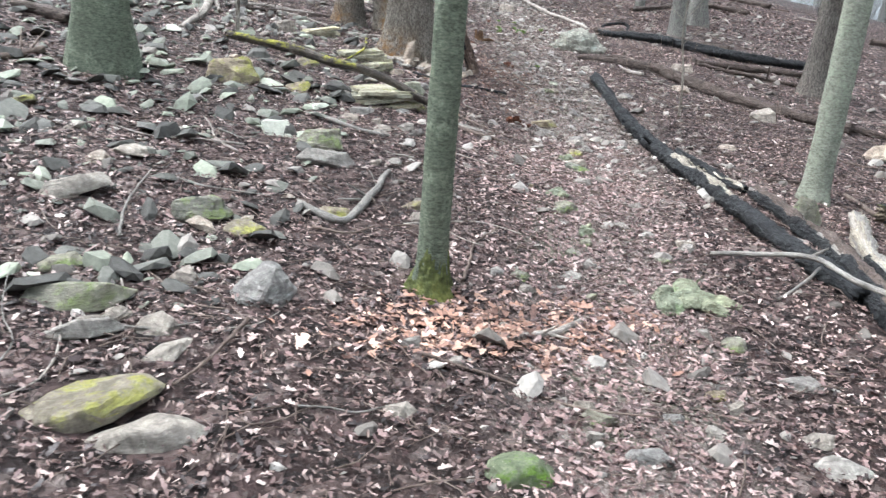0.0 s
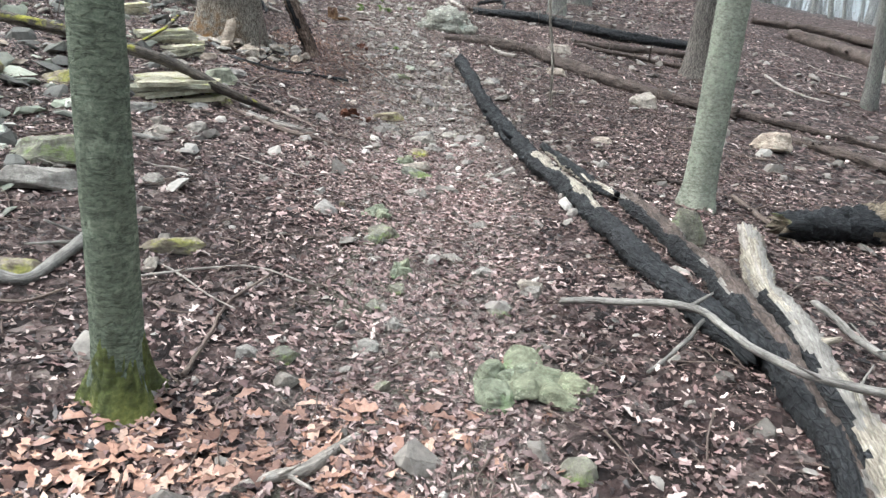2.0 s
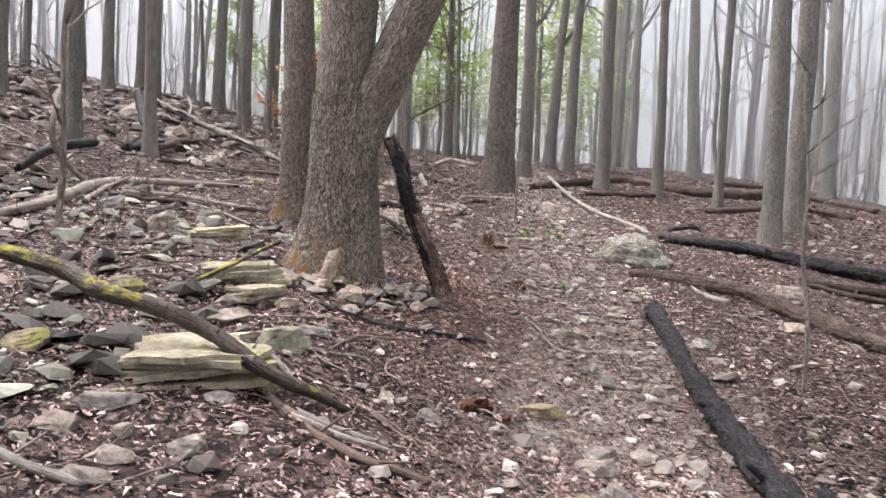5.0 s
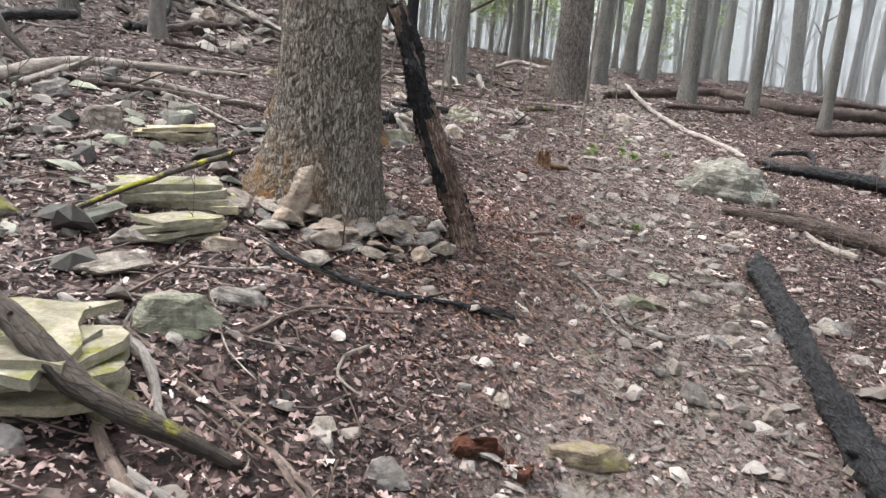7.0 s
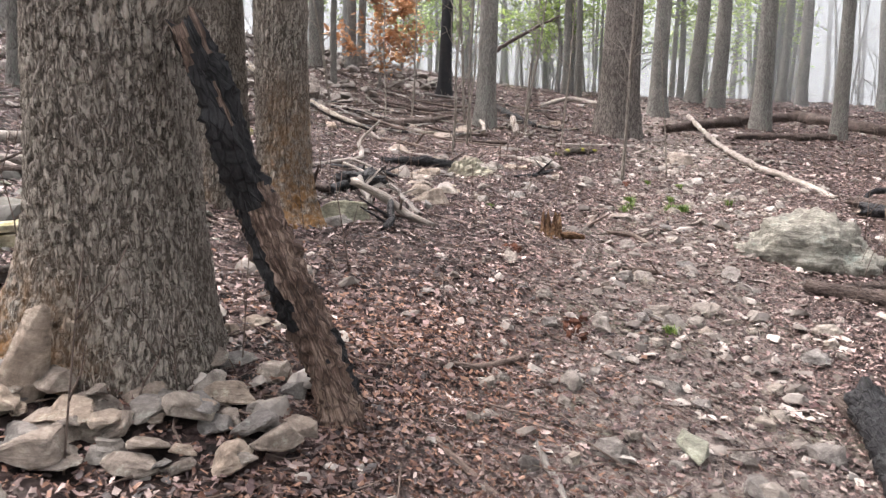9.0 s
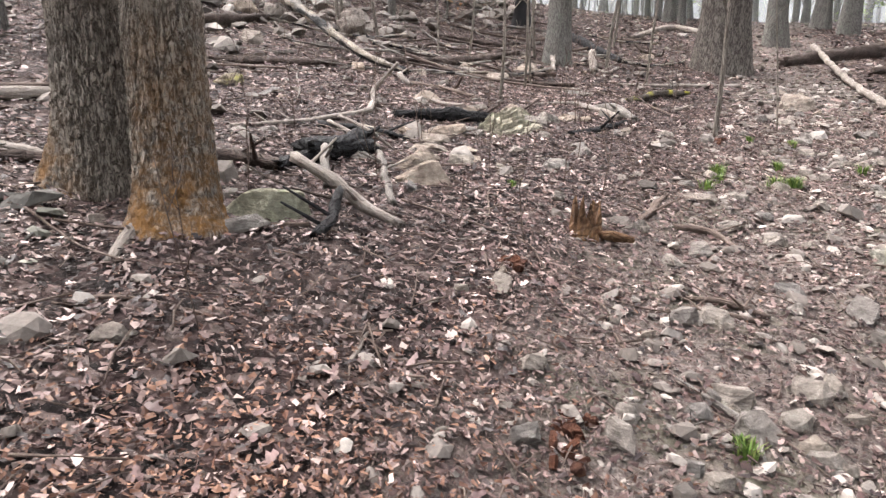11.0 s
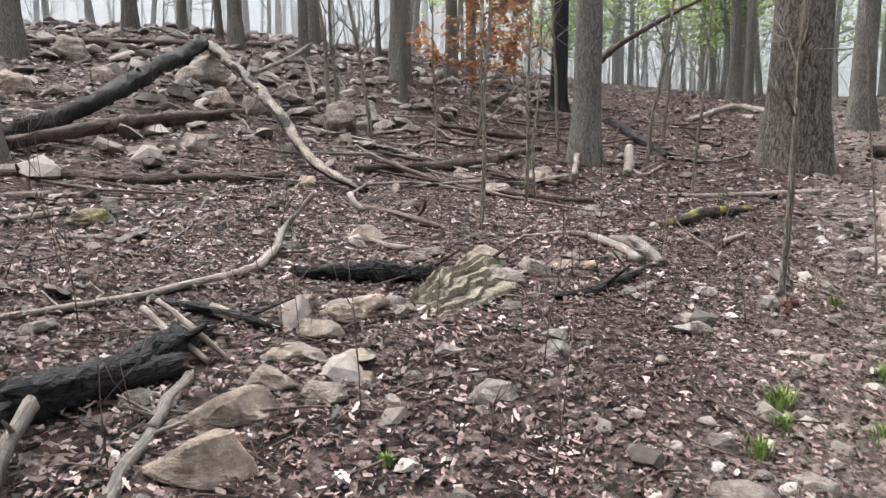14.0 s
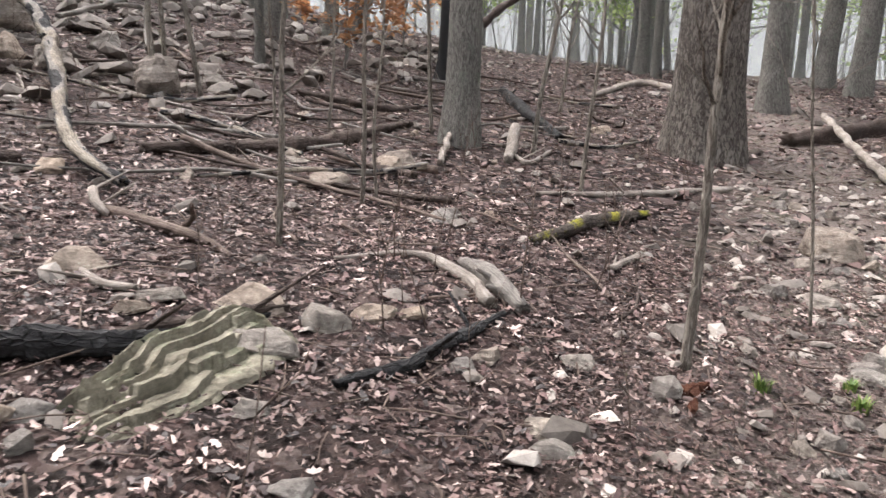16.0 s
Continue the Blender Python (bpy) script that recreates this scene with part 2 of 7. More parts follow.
def bark_material(name, dark, mid, light, grain=11.0, growth=None, amount=0.0, stain=None, depth=0.02, stretch=0.14, furrow=0.55, plates=0.0):
    """Furrowed bark: long plates up the trunk, with lichen or moss over it."""
    m, N, L, b = material(name, 0.9, 0.2)
    v = coords(N, L)
    w = coords(N, L, (grain, grain, grain * stretch * 1.2))
    long = coords(N, L, (grain, grain, grain * stretch))
    crease = calc(N, L, "ABSOLUTE", calc(N, L, "SUBTRACT", noise_tex(N, L, long, 1.6, 4, 0.6, 0.7), 0.5))
    ridge = ramp(N, L, crease, [(0.0, (0, 0, 0)), (0.06, (1, 1, 1))])
    if plates:
        cell = coords(N, L, (plates, plates, plates * 0.24))
        sway, bent = N.new("ShaderNodeTexNoise"), N.new("ShaderNodeVectorMath")
        sway.inputs["Scale"].default_value, sway.inputs["Detail"].default_value = 0.9, 4
        L.new(cell, sway.inputs["Vector"])
        bent.operation = "MULTIPLY_ADD"
        bent.inputs[1].default_value = (1.7, 1.7, 1.7)
        L.new(sway.outputs["Color"], bent.inputs[0])
        L.new(cell, bent.inputs[2])
        gap = N.new("ShaderNodeTexVoronoi")
        gap.feature = "DISTANCE_TO_EDGE"
        gap.inputs["Scale"].default_value = 1.0
        L.new(bent.outputs[0], gap.inputs["Vector"])
        plate = ramp(N, L, gap.outputs["Distance"], [(0.0, (0.6, 0.6, 0.6)), (0.25, (1, 1, 1))])
        ridge = calc(N, L, "MULTIPLY", ramp(N, L, crease, [(0.0, (0, 0, 0)), (0.07, (1, 1, 1))]), plate)
    fine = noise_tex(N, L, w, 3.2, 8, 0.75)
    tone = calc(N, L, "MULTIPLY", fine, calc(N, L, "ADD", calc(N, L, "MULTIPLY", ridge, furrow), 1.1 - furrow))
    c = ramp(N, L, tone, [(0.12, dark), (0.32, mid), (0.54, light)] if plates else [(0.12, dark), (0.4, mid), (0.72, light)])
    c = mix(N, L, 0.45, c, ramp(N, L, noise_tex(N, L, v, 1.7, 6), [(0.3, (0.6, 0.58, 0.56)), (0.7, (1.2, 1.2, 1.18))]), "MULTIPLY")
    if growth:
        mask = ramp(N, L, noise_tex(N, L, v, 5, 9, 0.75), [(0.66 - 0.3 * amount, (0, 0, 0)), (0.80 - 0.3 * amount, (1, 1, 1))])
        c = mix(N, L, mask, c, ramp(N, L, noise_tex(N, L, v, 45, 5), [(0.3, tuple(k * 0.5 for k in growth)), (0.7, growth)]))
    if stain:
        at = N.new("ShaderNodeAttribute")
        at.attribute_name = "stain"
        mask = calc(N, L, "MULTIPLY", at.outputs["Fac"], ramp(N, L, noise_tex(N, L, v, 9, 7, 0.7), [(0.38, (0, 0, 0)), (0.6, (1, 1, 1))]))
        c = mix(N, L, mask, c, stain)
    L.new(c, b.inputs["Base Color"])
    bump(N, L, b, calc(N, L, "ADD", calc(N, L, "MULTIPLY", ridge, furrow * 1.8), calc(N, L, "MULTIPLY", fine, 0.8)), 0.9, depth)
    return m


def wood_material(name, dark, mid, light, growth=None, amount=0.4, rough=0.75, grain=(60, 60, 60), cracks=0.4, spec=0.3):
    """Barkless, rotten or burnt wood: the long way of the mesh is its texture's own axis (uv)."""
    m, N, L, b = material(name, rough, spec)
    v = coords(N, L)
    u = coords(N, L, (4.5, 22, 1), "UV")
    fibre = noise_tex(N, L, u, 1.6, 8, 0.75, 0.4)
    blotch = noise_tex(N, L, v, 5, 6, 0.65)
    c = ramp(N, L, calc(N, L, "ADD", calc(N, L, "MULTIPLY", fibre, 0.62), calc(N, L, "MULTIPLY", blotch, 0.38)), [(0.34, dark), (0.5, mid), (0.68, light)])
    chunk = N.new("ShaderNodeTexVoronoi")
    chunk.feature = "DISTANCE_TO_EDGE"
    chunk.inputs["Scale"].default_value = 1.0
    L.new(coords(N, L, (16, 16, 1), "UV"), chunk.inputs["Vector"])
    crack = ramp(N, L, chunk.outputs["Distance"], [(0.0, (0, 0, 0)), (0.12, (1, 1, 1))])
    c = mix(N, L, cracks, c, crack, "MULTIPLY")
    if growth:
        mask = calc(N, L, "MULTIPLY", up_facing(N, L, -0.2, 0.6), ramp(N, L, noise_tex(N, L, v, 3.5, 8, 0.7), [(0.62 - 0.3 * amount, (0, 0, 0)), (0.70 - 0.3 * amount, (1, 1, 1))]))
        c = mix(N, L, mask, c, ramp(N, L, noise_tex(N, L, v, 60, 5), [(0.3, tuple(k * 0.5 for k in growth)), (0.7, growth)]))
    L.new(c, b.inputs["Base Color"])
    bump(N, L, b, calc(N, L, "ADD", calc(N, L, "MULTIPLY", crack, cracks), calc(N, L, "ADD", fibre, noise_tex(N, L, v, 40, 6, 0.7))), 0.7, 0.015)
    return m


M_GROUND = ground_material()
M_LEAF = leaf_material("dead_leaves", LITTER)
M_CRUMB = leaf_material("leaf_crumbs", [(0.0, (0.016, 0.010, 0.009)), (0.35, (0.075, 0.047, 0.043)), (0.72, (0.165, 0.11, 0.10)), (0.93, (0.28, 0.21, 0.19)), (1.0, (0.43, 0.36, 0.33))])
M_LEAF_RED = leaf_material("fresh_fallen_leaves", [(0.0, (0.08, 0.045, 0.036)), (0.4, (0.22, 0.125, 0.095)), (0.75, (0.34, 0.20, 0.145)), (1.0, (0.5, 0.37, 0.3))])
M_LEAF_PINK = leaf_material("trodden_pink_leaves", [(0.0, (0.06, 0.038, 0.036)), (0.4, (0.17, 0.112, 0.106)), (0.75, (0.31, 0.22, 0.208)), (1.0, (0.45, 0.36, 0.345))])
M_NEEDLE = leaf_material("red_brown_needles", [(0.0, (0.035, 0.017, 0.012)), (0.5, (0.14, 0.068, 0.045)), (1.0, (0.31, 0.185, 0.128))])
M_ORANGE = leaf_material("clinging_orange_leaves", [(0.0, (0.28, 0.13, 0.06)), (0.5, (0.55, 0.3, 0.15)), (1.0, (0.72, 0.46, 0.27))], 0.5, 0.5)
M_GREEN = leaf_material("young_green_leaves", [(0.0, (0.22, 0.33, 0.08)), (0.5, (0.38, 0.52, 0.16)), (1.0, (0.55, 0.66, 0.28))], 0.5, 0.6)
M_GRASS = leaf_material("grass_blades", [(0.0, (0.07, 0.14, 0.03)), (0.6, (0.16, 0.27, 0.06)), (1.0, (0.30, 0.38, 0.12))])
ROCK = {
    "grey": rock_material("grey_stone", (0.15, 0.143, 0.135), (0.38, 0.362, 0.34), (0.62, 0.595, 0.56)),
    "tan": rock_material("tan_stone", (0.18, 0.15, 0.128), (0.44, 0.385, 0.335), (0.7, 0.635, 0.56)),
    "pale": rock_material("pale_stone", (0.18, 0.166, 0.153), (0.37, 0.344, 0.317), (0.56, 0.527, 0.488)),
    "moss": rock_material("mossy_stone", (0.12, 0.12, 0.10), (0.27, 0.27, 0.23), (0.45, 0.45, 0.38), (0.27, 0.33, 0.12), 0.45, (0.42, 0.5, 0.3)),
    "yellow": rock_material("yellow_lichen_stone", (0.15, 0.125, 0.09), (0.33, 0.29, 0.23), (0.55, 0.50, 0.41), (0.42, 0.40, 0.11), 0.5, (0.5, 0.5, 0.3)),
    "greenslab": rock_material("lichen_covered_slab", (0.10, 0.105, 0.08), (0.28, 0.31, 0.225), (0.50, 0.54, 0.42), (0.30, 0.38, 0.2), 0.34, (0.6, 0.65, 0.52)),
    "strata": rock_material("layered_schist", (0.17, 0.16, 0.13), (0.37, 0.36, 0.29), (0.60, 0.58, 0.48), (0.36, 0.39, 0.26), 0.3, (0.5, 0.54, 0.4)),
    "boulder": rock_material("lichened_boulder", (0.12, 0.125, 0.115), (0.27, 0.28, 0.26), (0.47, 0.49, 0.455), (0.42, 0.46, 0.4), 0.25, (0.6, 0.64, 0.58)),
    "rot": rock_material("red_rotten_wood", (0.035, 0.014, 0.009), (0.13, 0.05, 0.028), (0.30, 0.145, 0.075), None, 0, (0.2, 0.1, 0.05)),
    "slabblock": rock_material("tan_lichen_block", (0.15, 0.13, 0.115), (0.35, 0.315, 0.28), (0.55, 0.51, 0.46), (0.52, 0.50, 0.16), 0.12, (0.5, 0.5, 0.42)),
    "slabmoss": rock_material("green_grey_block", (0.19, 0.195, 0.155), (0.42, 0.435, 0.345), (0.66, 0.67, 0.56), (0.42, 0.48, 0.27), 0.34, (0.55, 0.6, 0.42)),
    "vivid": rock_material("bright_moss_stone", (0.09, 0.11, 0.07), (0.19, 0.23, 0.15), (0.3, 0.34, 0.25), (0.16, 0.27, 0.035), 0.5),
    "block": rock_material("yellow_moss_block", (0.26, 0.24, 0.18), (0.5, 0.48, 0.37), (0.72, 0.70, 0.58), (0.36, 0.36, 0.06), 0.26, (0.55, 0.57, 0.42)),
}
B_PLAIN = bark_material("grey_bark", (0.05, 0.047, 0.042), (0.165, 0.155, 0.142), (0.36, 0.345, 0.315), 22, (0.32, 0.35, 0.29), 0.42, stretch=0.25, plates=50)
B_DARK = bark_material("dark_bark", (0.02, 0.017, 0.015), (0.105, 0.09, 0.08), (0.25, 0.225, 0.2), 20, (0.24, 0.24, 0.2), 0.2, stretch=0.25, plates=44)
B_MOSS = bark_material("mossy_bark", (0.02, 0.024, 0.017), (0.085, 0.10, 0.072), (0.22, 0.24, 0.18), 9, (0.38, 0.42, 0.31), 0.4, depth=0.008, stretch=2.2, furrow=0.25)
B_LICHEN = bark_material("lichen_bark", (0.045, 0.045, 0.035), (0.16, 0.165, 0.13), (0.36, 0.37, 0.30), 9, (0.42, 0.47, 0.35), 0.42, depth=0.008, stretch=1.6, furrow=0.2)
B_SAPLING = bark_material("sapling_bark", (0.10, 0.085, 0.07), (0.27, 0.235, 0.2), (0.46, 0.42, 0.37), 30, (0.33, 0.34, 0.28), 0.2)
B_OAK = bark_material("oak_bark", (0.03, 0.025, 0.021), (0.23, 0.195, 0.165), (0.5, 0.45, 0.39), 26, (0.30, 0.30, 0.26), 0.16, (0.36, 0.19, 0.07), 0.03, stretch=0.3, furrow=0.62, plates=38)
W_CHAR = wood_material("charred_wood", (0.006, 0.006, 0.007), (0.02, 0.02, 0.022), (0.06, 0.06, 0.062), rough=0.68, cracks=0.75, spec=0.3)
W_PALE = wood_material("bleached_wood", (0.04, 0.03, 0.024), (0.29, 0.25, 0.2), (0.66, 0.6, 0.5), cracks=0.3)
W_GREY = wood_material("weathered_grey_wood", (0.08, 0.07, 0.062), (0.22, 0.20, 0.18), (0.42, 0.39, 0.35), cracks=0.2)
W_BROWN = wood_material("rotting_brown_wood", (0.025, 0.018, 0.015), (0.085, 0.062, 0.052), (0.22, 0.17, 0.145), cracks=0.45)
W_DRIFT = wood_material("dry_pale_wood", (0.11, 0.09, 0.078), (0.31, 0.27, 0.235), (0.56, 0.51, 0.46), cracks=0.15)
W_BURNT = wood_material("half_burnt_bark", (0.012, 0.01, 0.009), (0.13, 0.085, 0.065), (0.5, 0.38, 0.3), cracks=0.5)
W_STICK = wood_material("brown_stick", (0.05, 0.035, 0.03), (0.15, 0.11, 0.09), (0.32, 0.26, 0.22), cracks=0.15)
W_MOSS = wood_material("mossy_dark_wood", (0.02, 0.017, 0.014), (0.075, 0.06, 0.05), (0.2, 0.17, 0.14), (0.42, 0.40, 0.04), 0.36, cracks=0.4)
W_BARK = wood_material("furrowed_log_bark", (0.05, 0.037, 0.026), (0.2, 0.155, 0.11), (0.42, 0.35, 0.26), (0.26, 0.27, 0.11), 0.16, cracks=0.7)
W_ROT = wood_material("orange_rotten_wood", (0.035, 0.018, 0.01), (0.13, 0.07, 0.035), (0.34, 0.2, 0.1), cracks=0.4)

M_MOSS = rock_material("cushion_moss", (0.045, 0.06, 0.022), (0.12, 0.145, 0.045), (0.24, 0.26, 0.09), (0.27, 0.28, 0.07), 0.4, (0.3, 0.32, 0.12))


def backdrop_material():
    m, N, L, b = material("backdrop_glow")
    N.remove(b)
    # The sheet glows by itself, in place of daylight from mist and sky.
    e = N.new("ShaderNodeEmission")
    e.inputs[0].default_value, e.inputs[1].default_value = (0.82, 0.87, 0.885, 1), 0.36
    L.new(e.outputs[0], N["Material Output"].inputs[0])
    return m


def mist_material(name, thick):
    """A thin sheet that stands in for mist haze: mostly clear, the rest scatters daylight."""
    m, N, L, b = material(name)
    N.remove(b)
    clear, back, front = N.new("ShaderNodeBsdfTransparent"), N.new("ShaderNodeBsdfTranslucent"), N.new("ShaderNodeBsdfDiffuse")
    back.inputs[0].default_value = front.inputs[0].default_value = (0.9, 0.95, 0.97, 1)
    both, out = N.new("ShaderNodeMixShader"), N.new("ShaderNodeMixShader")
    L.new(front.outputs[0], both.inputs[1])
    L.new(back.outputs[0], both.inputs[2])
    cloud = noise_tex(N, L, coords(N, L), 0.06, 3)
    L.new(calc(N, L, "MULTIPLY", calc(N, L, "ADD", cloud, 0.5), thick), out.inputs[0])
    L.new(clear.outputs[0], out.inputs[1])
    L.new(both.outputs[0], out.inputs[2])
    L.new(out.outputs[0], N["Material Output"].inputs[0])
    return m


# ---------------------------------------------------------------- builders
def mesh_object(name, verts, faces, mats, parent=None, smooth=True, mat_index=None, uvs=None):
    me = bpy.data.meshes.new(name)
    me.from_pydata([tuple(v) for v in verts], [], [tuple(int(i) for i in f) for f in faces])
    for m in (mats if isinstance(mats, (list, tuple)) else [mats]):
        me.materials.append(m)
    if mat_index is not None:
        me.polygons.foreach_set("material_index", np.asarray(mat_index, np.int32))
    if uvs is not None:
        layer = me.uv_layers.new(name="along")
        idx = np.empty(len(me.loops), np.int32)
        me.loops.foreach_get("vertex_index", idx)
        layer.data.foreach_set("uv", np.asarray(uvs, np.float32)[idx].ravel())
    me.polygons.foreach_set("use_smooth", np.full(len(me.polygons), smooth))
    me.update()
    ob = new(name, me)
    if parent:
        ob.parent = parent
    return ob


def part(name, bm, mat, parent, label=""):
    me = bpy.data.meshes.new(name)
    bm.to_mesh(me)
    bm.free()
    me.materials.append(mat)
    ob = new(name, me)
    ob.parent = parent
    return tagged(ob, label)


def smooth_line(points, step):
    """Points along a smooth curve through (x, y, z, r) rows."""
    p = np.array(points, float)
    p = np.vstack([2 * p[0] - p[1], p, 2 * p[-1] - p[-2]])
    out = []
    for i in range(1, len(p) - 2):
        n = max(2, int(np.linalg.norm(p[i + 1, :3] - p[i, :3]) / step))
        for t in np.arange(n) / n:
            a, b, c, d = p[i - 1:i + 3]
            out.append(0.5 * (2 * b + (c - a) * t + (2 * a - 5 * b + 4 * c - d) * t ** 2 + (3 * b - a - 3 * c + d) * t ** 3))
    return np.array(out + [p[-2]])


def tube(line, sides, rough=0.08, seed=0, broken=True, chunk=0.0):
    """Verts, faces and uvs of a knobbly tube along rows of (x, y, z, r)."""
    rng = np.random.default_rng(seed)
    n = len(line)
    fwd = np.gradient(line[:, :3], axis=0)
    fwd /= np.linalg.norm(fwd, axis=1)[:, None] + 1e-9
    ref = np.array((0, 0, 1.0)) if abs(fwd[:, 2]).max() < 0.8 else np.array((1.0, 0.13, 0))
    side = np.cross(fwd, ref)
    side /= np.linalg.norm(side, axis=1)[:, None] + 1e-9
    up = np.cross(side, fwd)
    ang = np.linspace(0, 2 * np.pi, sides, endpoint=False)
    length = np.r_[0, np.cumsum(np.linalg.norm(np.diff(line[:, :3], axis=0), axis=1))]
    lump = 1 + rough * (2 * value_noise(length[:, None] / (line[:, 3].mean() * 3) + 0 * ang, np.cos(ang)[None] * 1.5 + seed + np.sin(ang)[None] * 0.7, seed % 97) - 1)
    lump *= 1 + rough * 0.8 * rng.normal(size=(n, sides)) * 0.35 + rough * 0.9 * (value_noise(0 * length[:, None] + seed, ang[None] * 1.4, 7) - 0.5)
    if chunk:
        a, c = np.arange(n)[:, None], np.arange(sides)[None]
        skew = (value_noise(a * 0.35 + 0 * c, c * 0.5 + seed, 11) * 3).astype(int)
        block = np.sin(((a + skew) // 3) * 12.99 + ((c + skew) // 2) * 78.2 + seed) * 43758.5
        lump *= 1 + chunk * (block - np.floor(block) - 0.5)
        lump *= 1 - chunk * 0.9 * (((a + skew) % 3 == 0) | ((c + skew) % 2 == 0)) * 0.5
    rad = line[:, 3:4] * lump
    v = line[:, None, :3] + rad[..., None] * (np.cos(ang)[None, :, None] * side[:, None] + np.sin(ang)[None, :, None] * up[:, None])
    if broken:
        for e, s in ((0, -1), (n - 1, 1)):
            v[e] += fwd[e] * s * (rng.random((sides, 1)) * 1.3 * line[e, 3])
    verts = np.vstack([v.reshape(-1, 3), line[:1, :3], line[-1:, :3]])
    faces = []
    for i in range(n - 1):
        for j in range(sides):
            k = (j + 1) % sides
            faces.append((i * sides + j, i * sides + k, (i + 1) * sides + k, (i + 1) * sides + j))
    for j in range(sides):
        k = (j + 1) % sides
        faces.append((n * sides, k, j))
        faces.append((n * sides + 1, (n - 1) * sides + j, (n - 1) * sides + k))
    uv = np.stack([np.repeat(length, sides), np.tile(ang / (2 * np.pi) * 2 * np.pi * line[:, 3].mean() * 3, n)], 1)
    uv = np.vstack([uv, [[0, 0], [length[-1], 0]]])
    return verts, faces, uv


serial = [0]
WOOD = {
    "char": (W_CHAR, "charred black fallen log lying on leaf litter"),
    "charpale": (W_CHAR, "burnt fallen limb with bare pale wood showing through"),
    "charstrip": (W_CHAR, "long charred log with a strip of bare wood"),
    "pale": (W_PALE, "bleached barkless fallen log splitting along its grain"),
    "barkchar": (W_BARK, "thick fallen log, bark furrowed, one end burnt black"),
    "greystick": (W_GREY, "crooked weathered grey branch lying on the ground"),
    "palestick": (W_DRIFT, "pale barkless fallen branch lying on dead leaves"),
    "brownstick": (W_STICK, "thin brown fallen stick among dead leaves"),
    "brown": (W_BROWN, "dark rotting fallen trunk sunk in leaf litter"),
    "mossy": (W_MOSS, "dark fallen limb with bright yellow moss on top"),
    "mossystick": (W_MOSS, "thin fallen branch patched with yellow-green moss"),
    "greyburnt": (W_GREY, "weathered grey-brown fallen limb charred along one side"),
    "mottled": (W_CHAR, "burnt fallen limb mottled black, grey and bleached white"),
    "slab": (W_CHAR, "thick charred half log with ridged burnt surface"),
    "hollow": (W_GREY, "curled hollow shell of weathered grey wood"),
    "rootpale": (W_DRIFT, "pale bare root running out from the oak"),
}


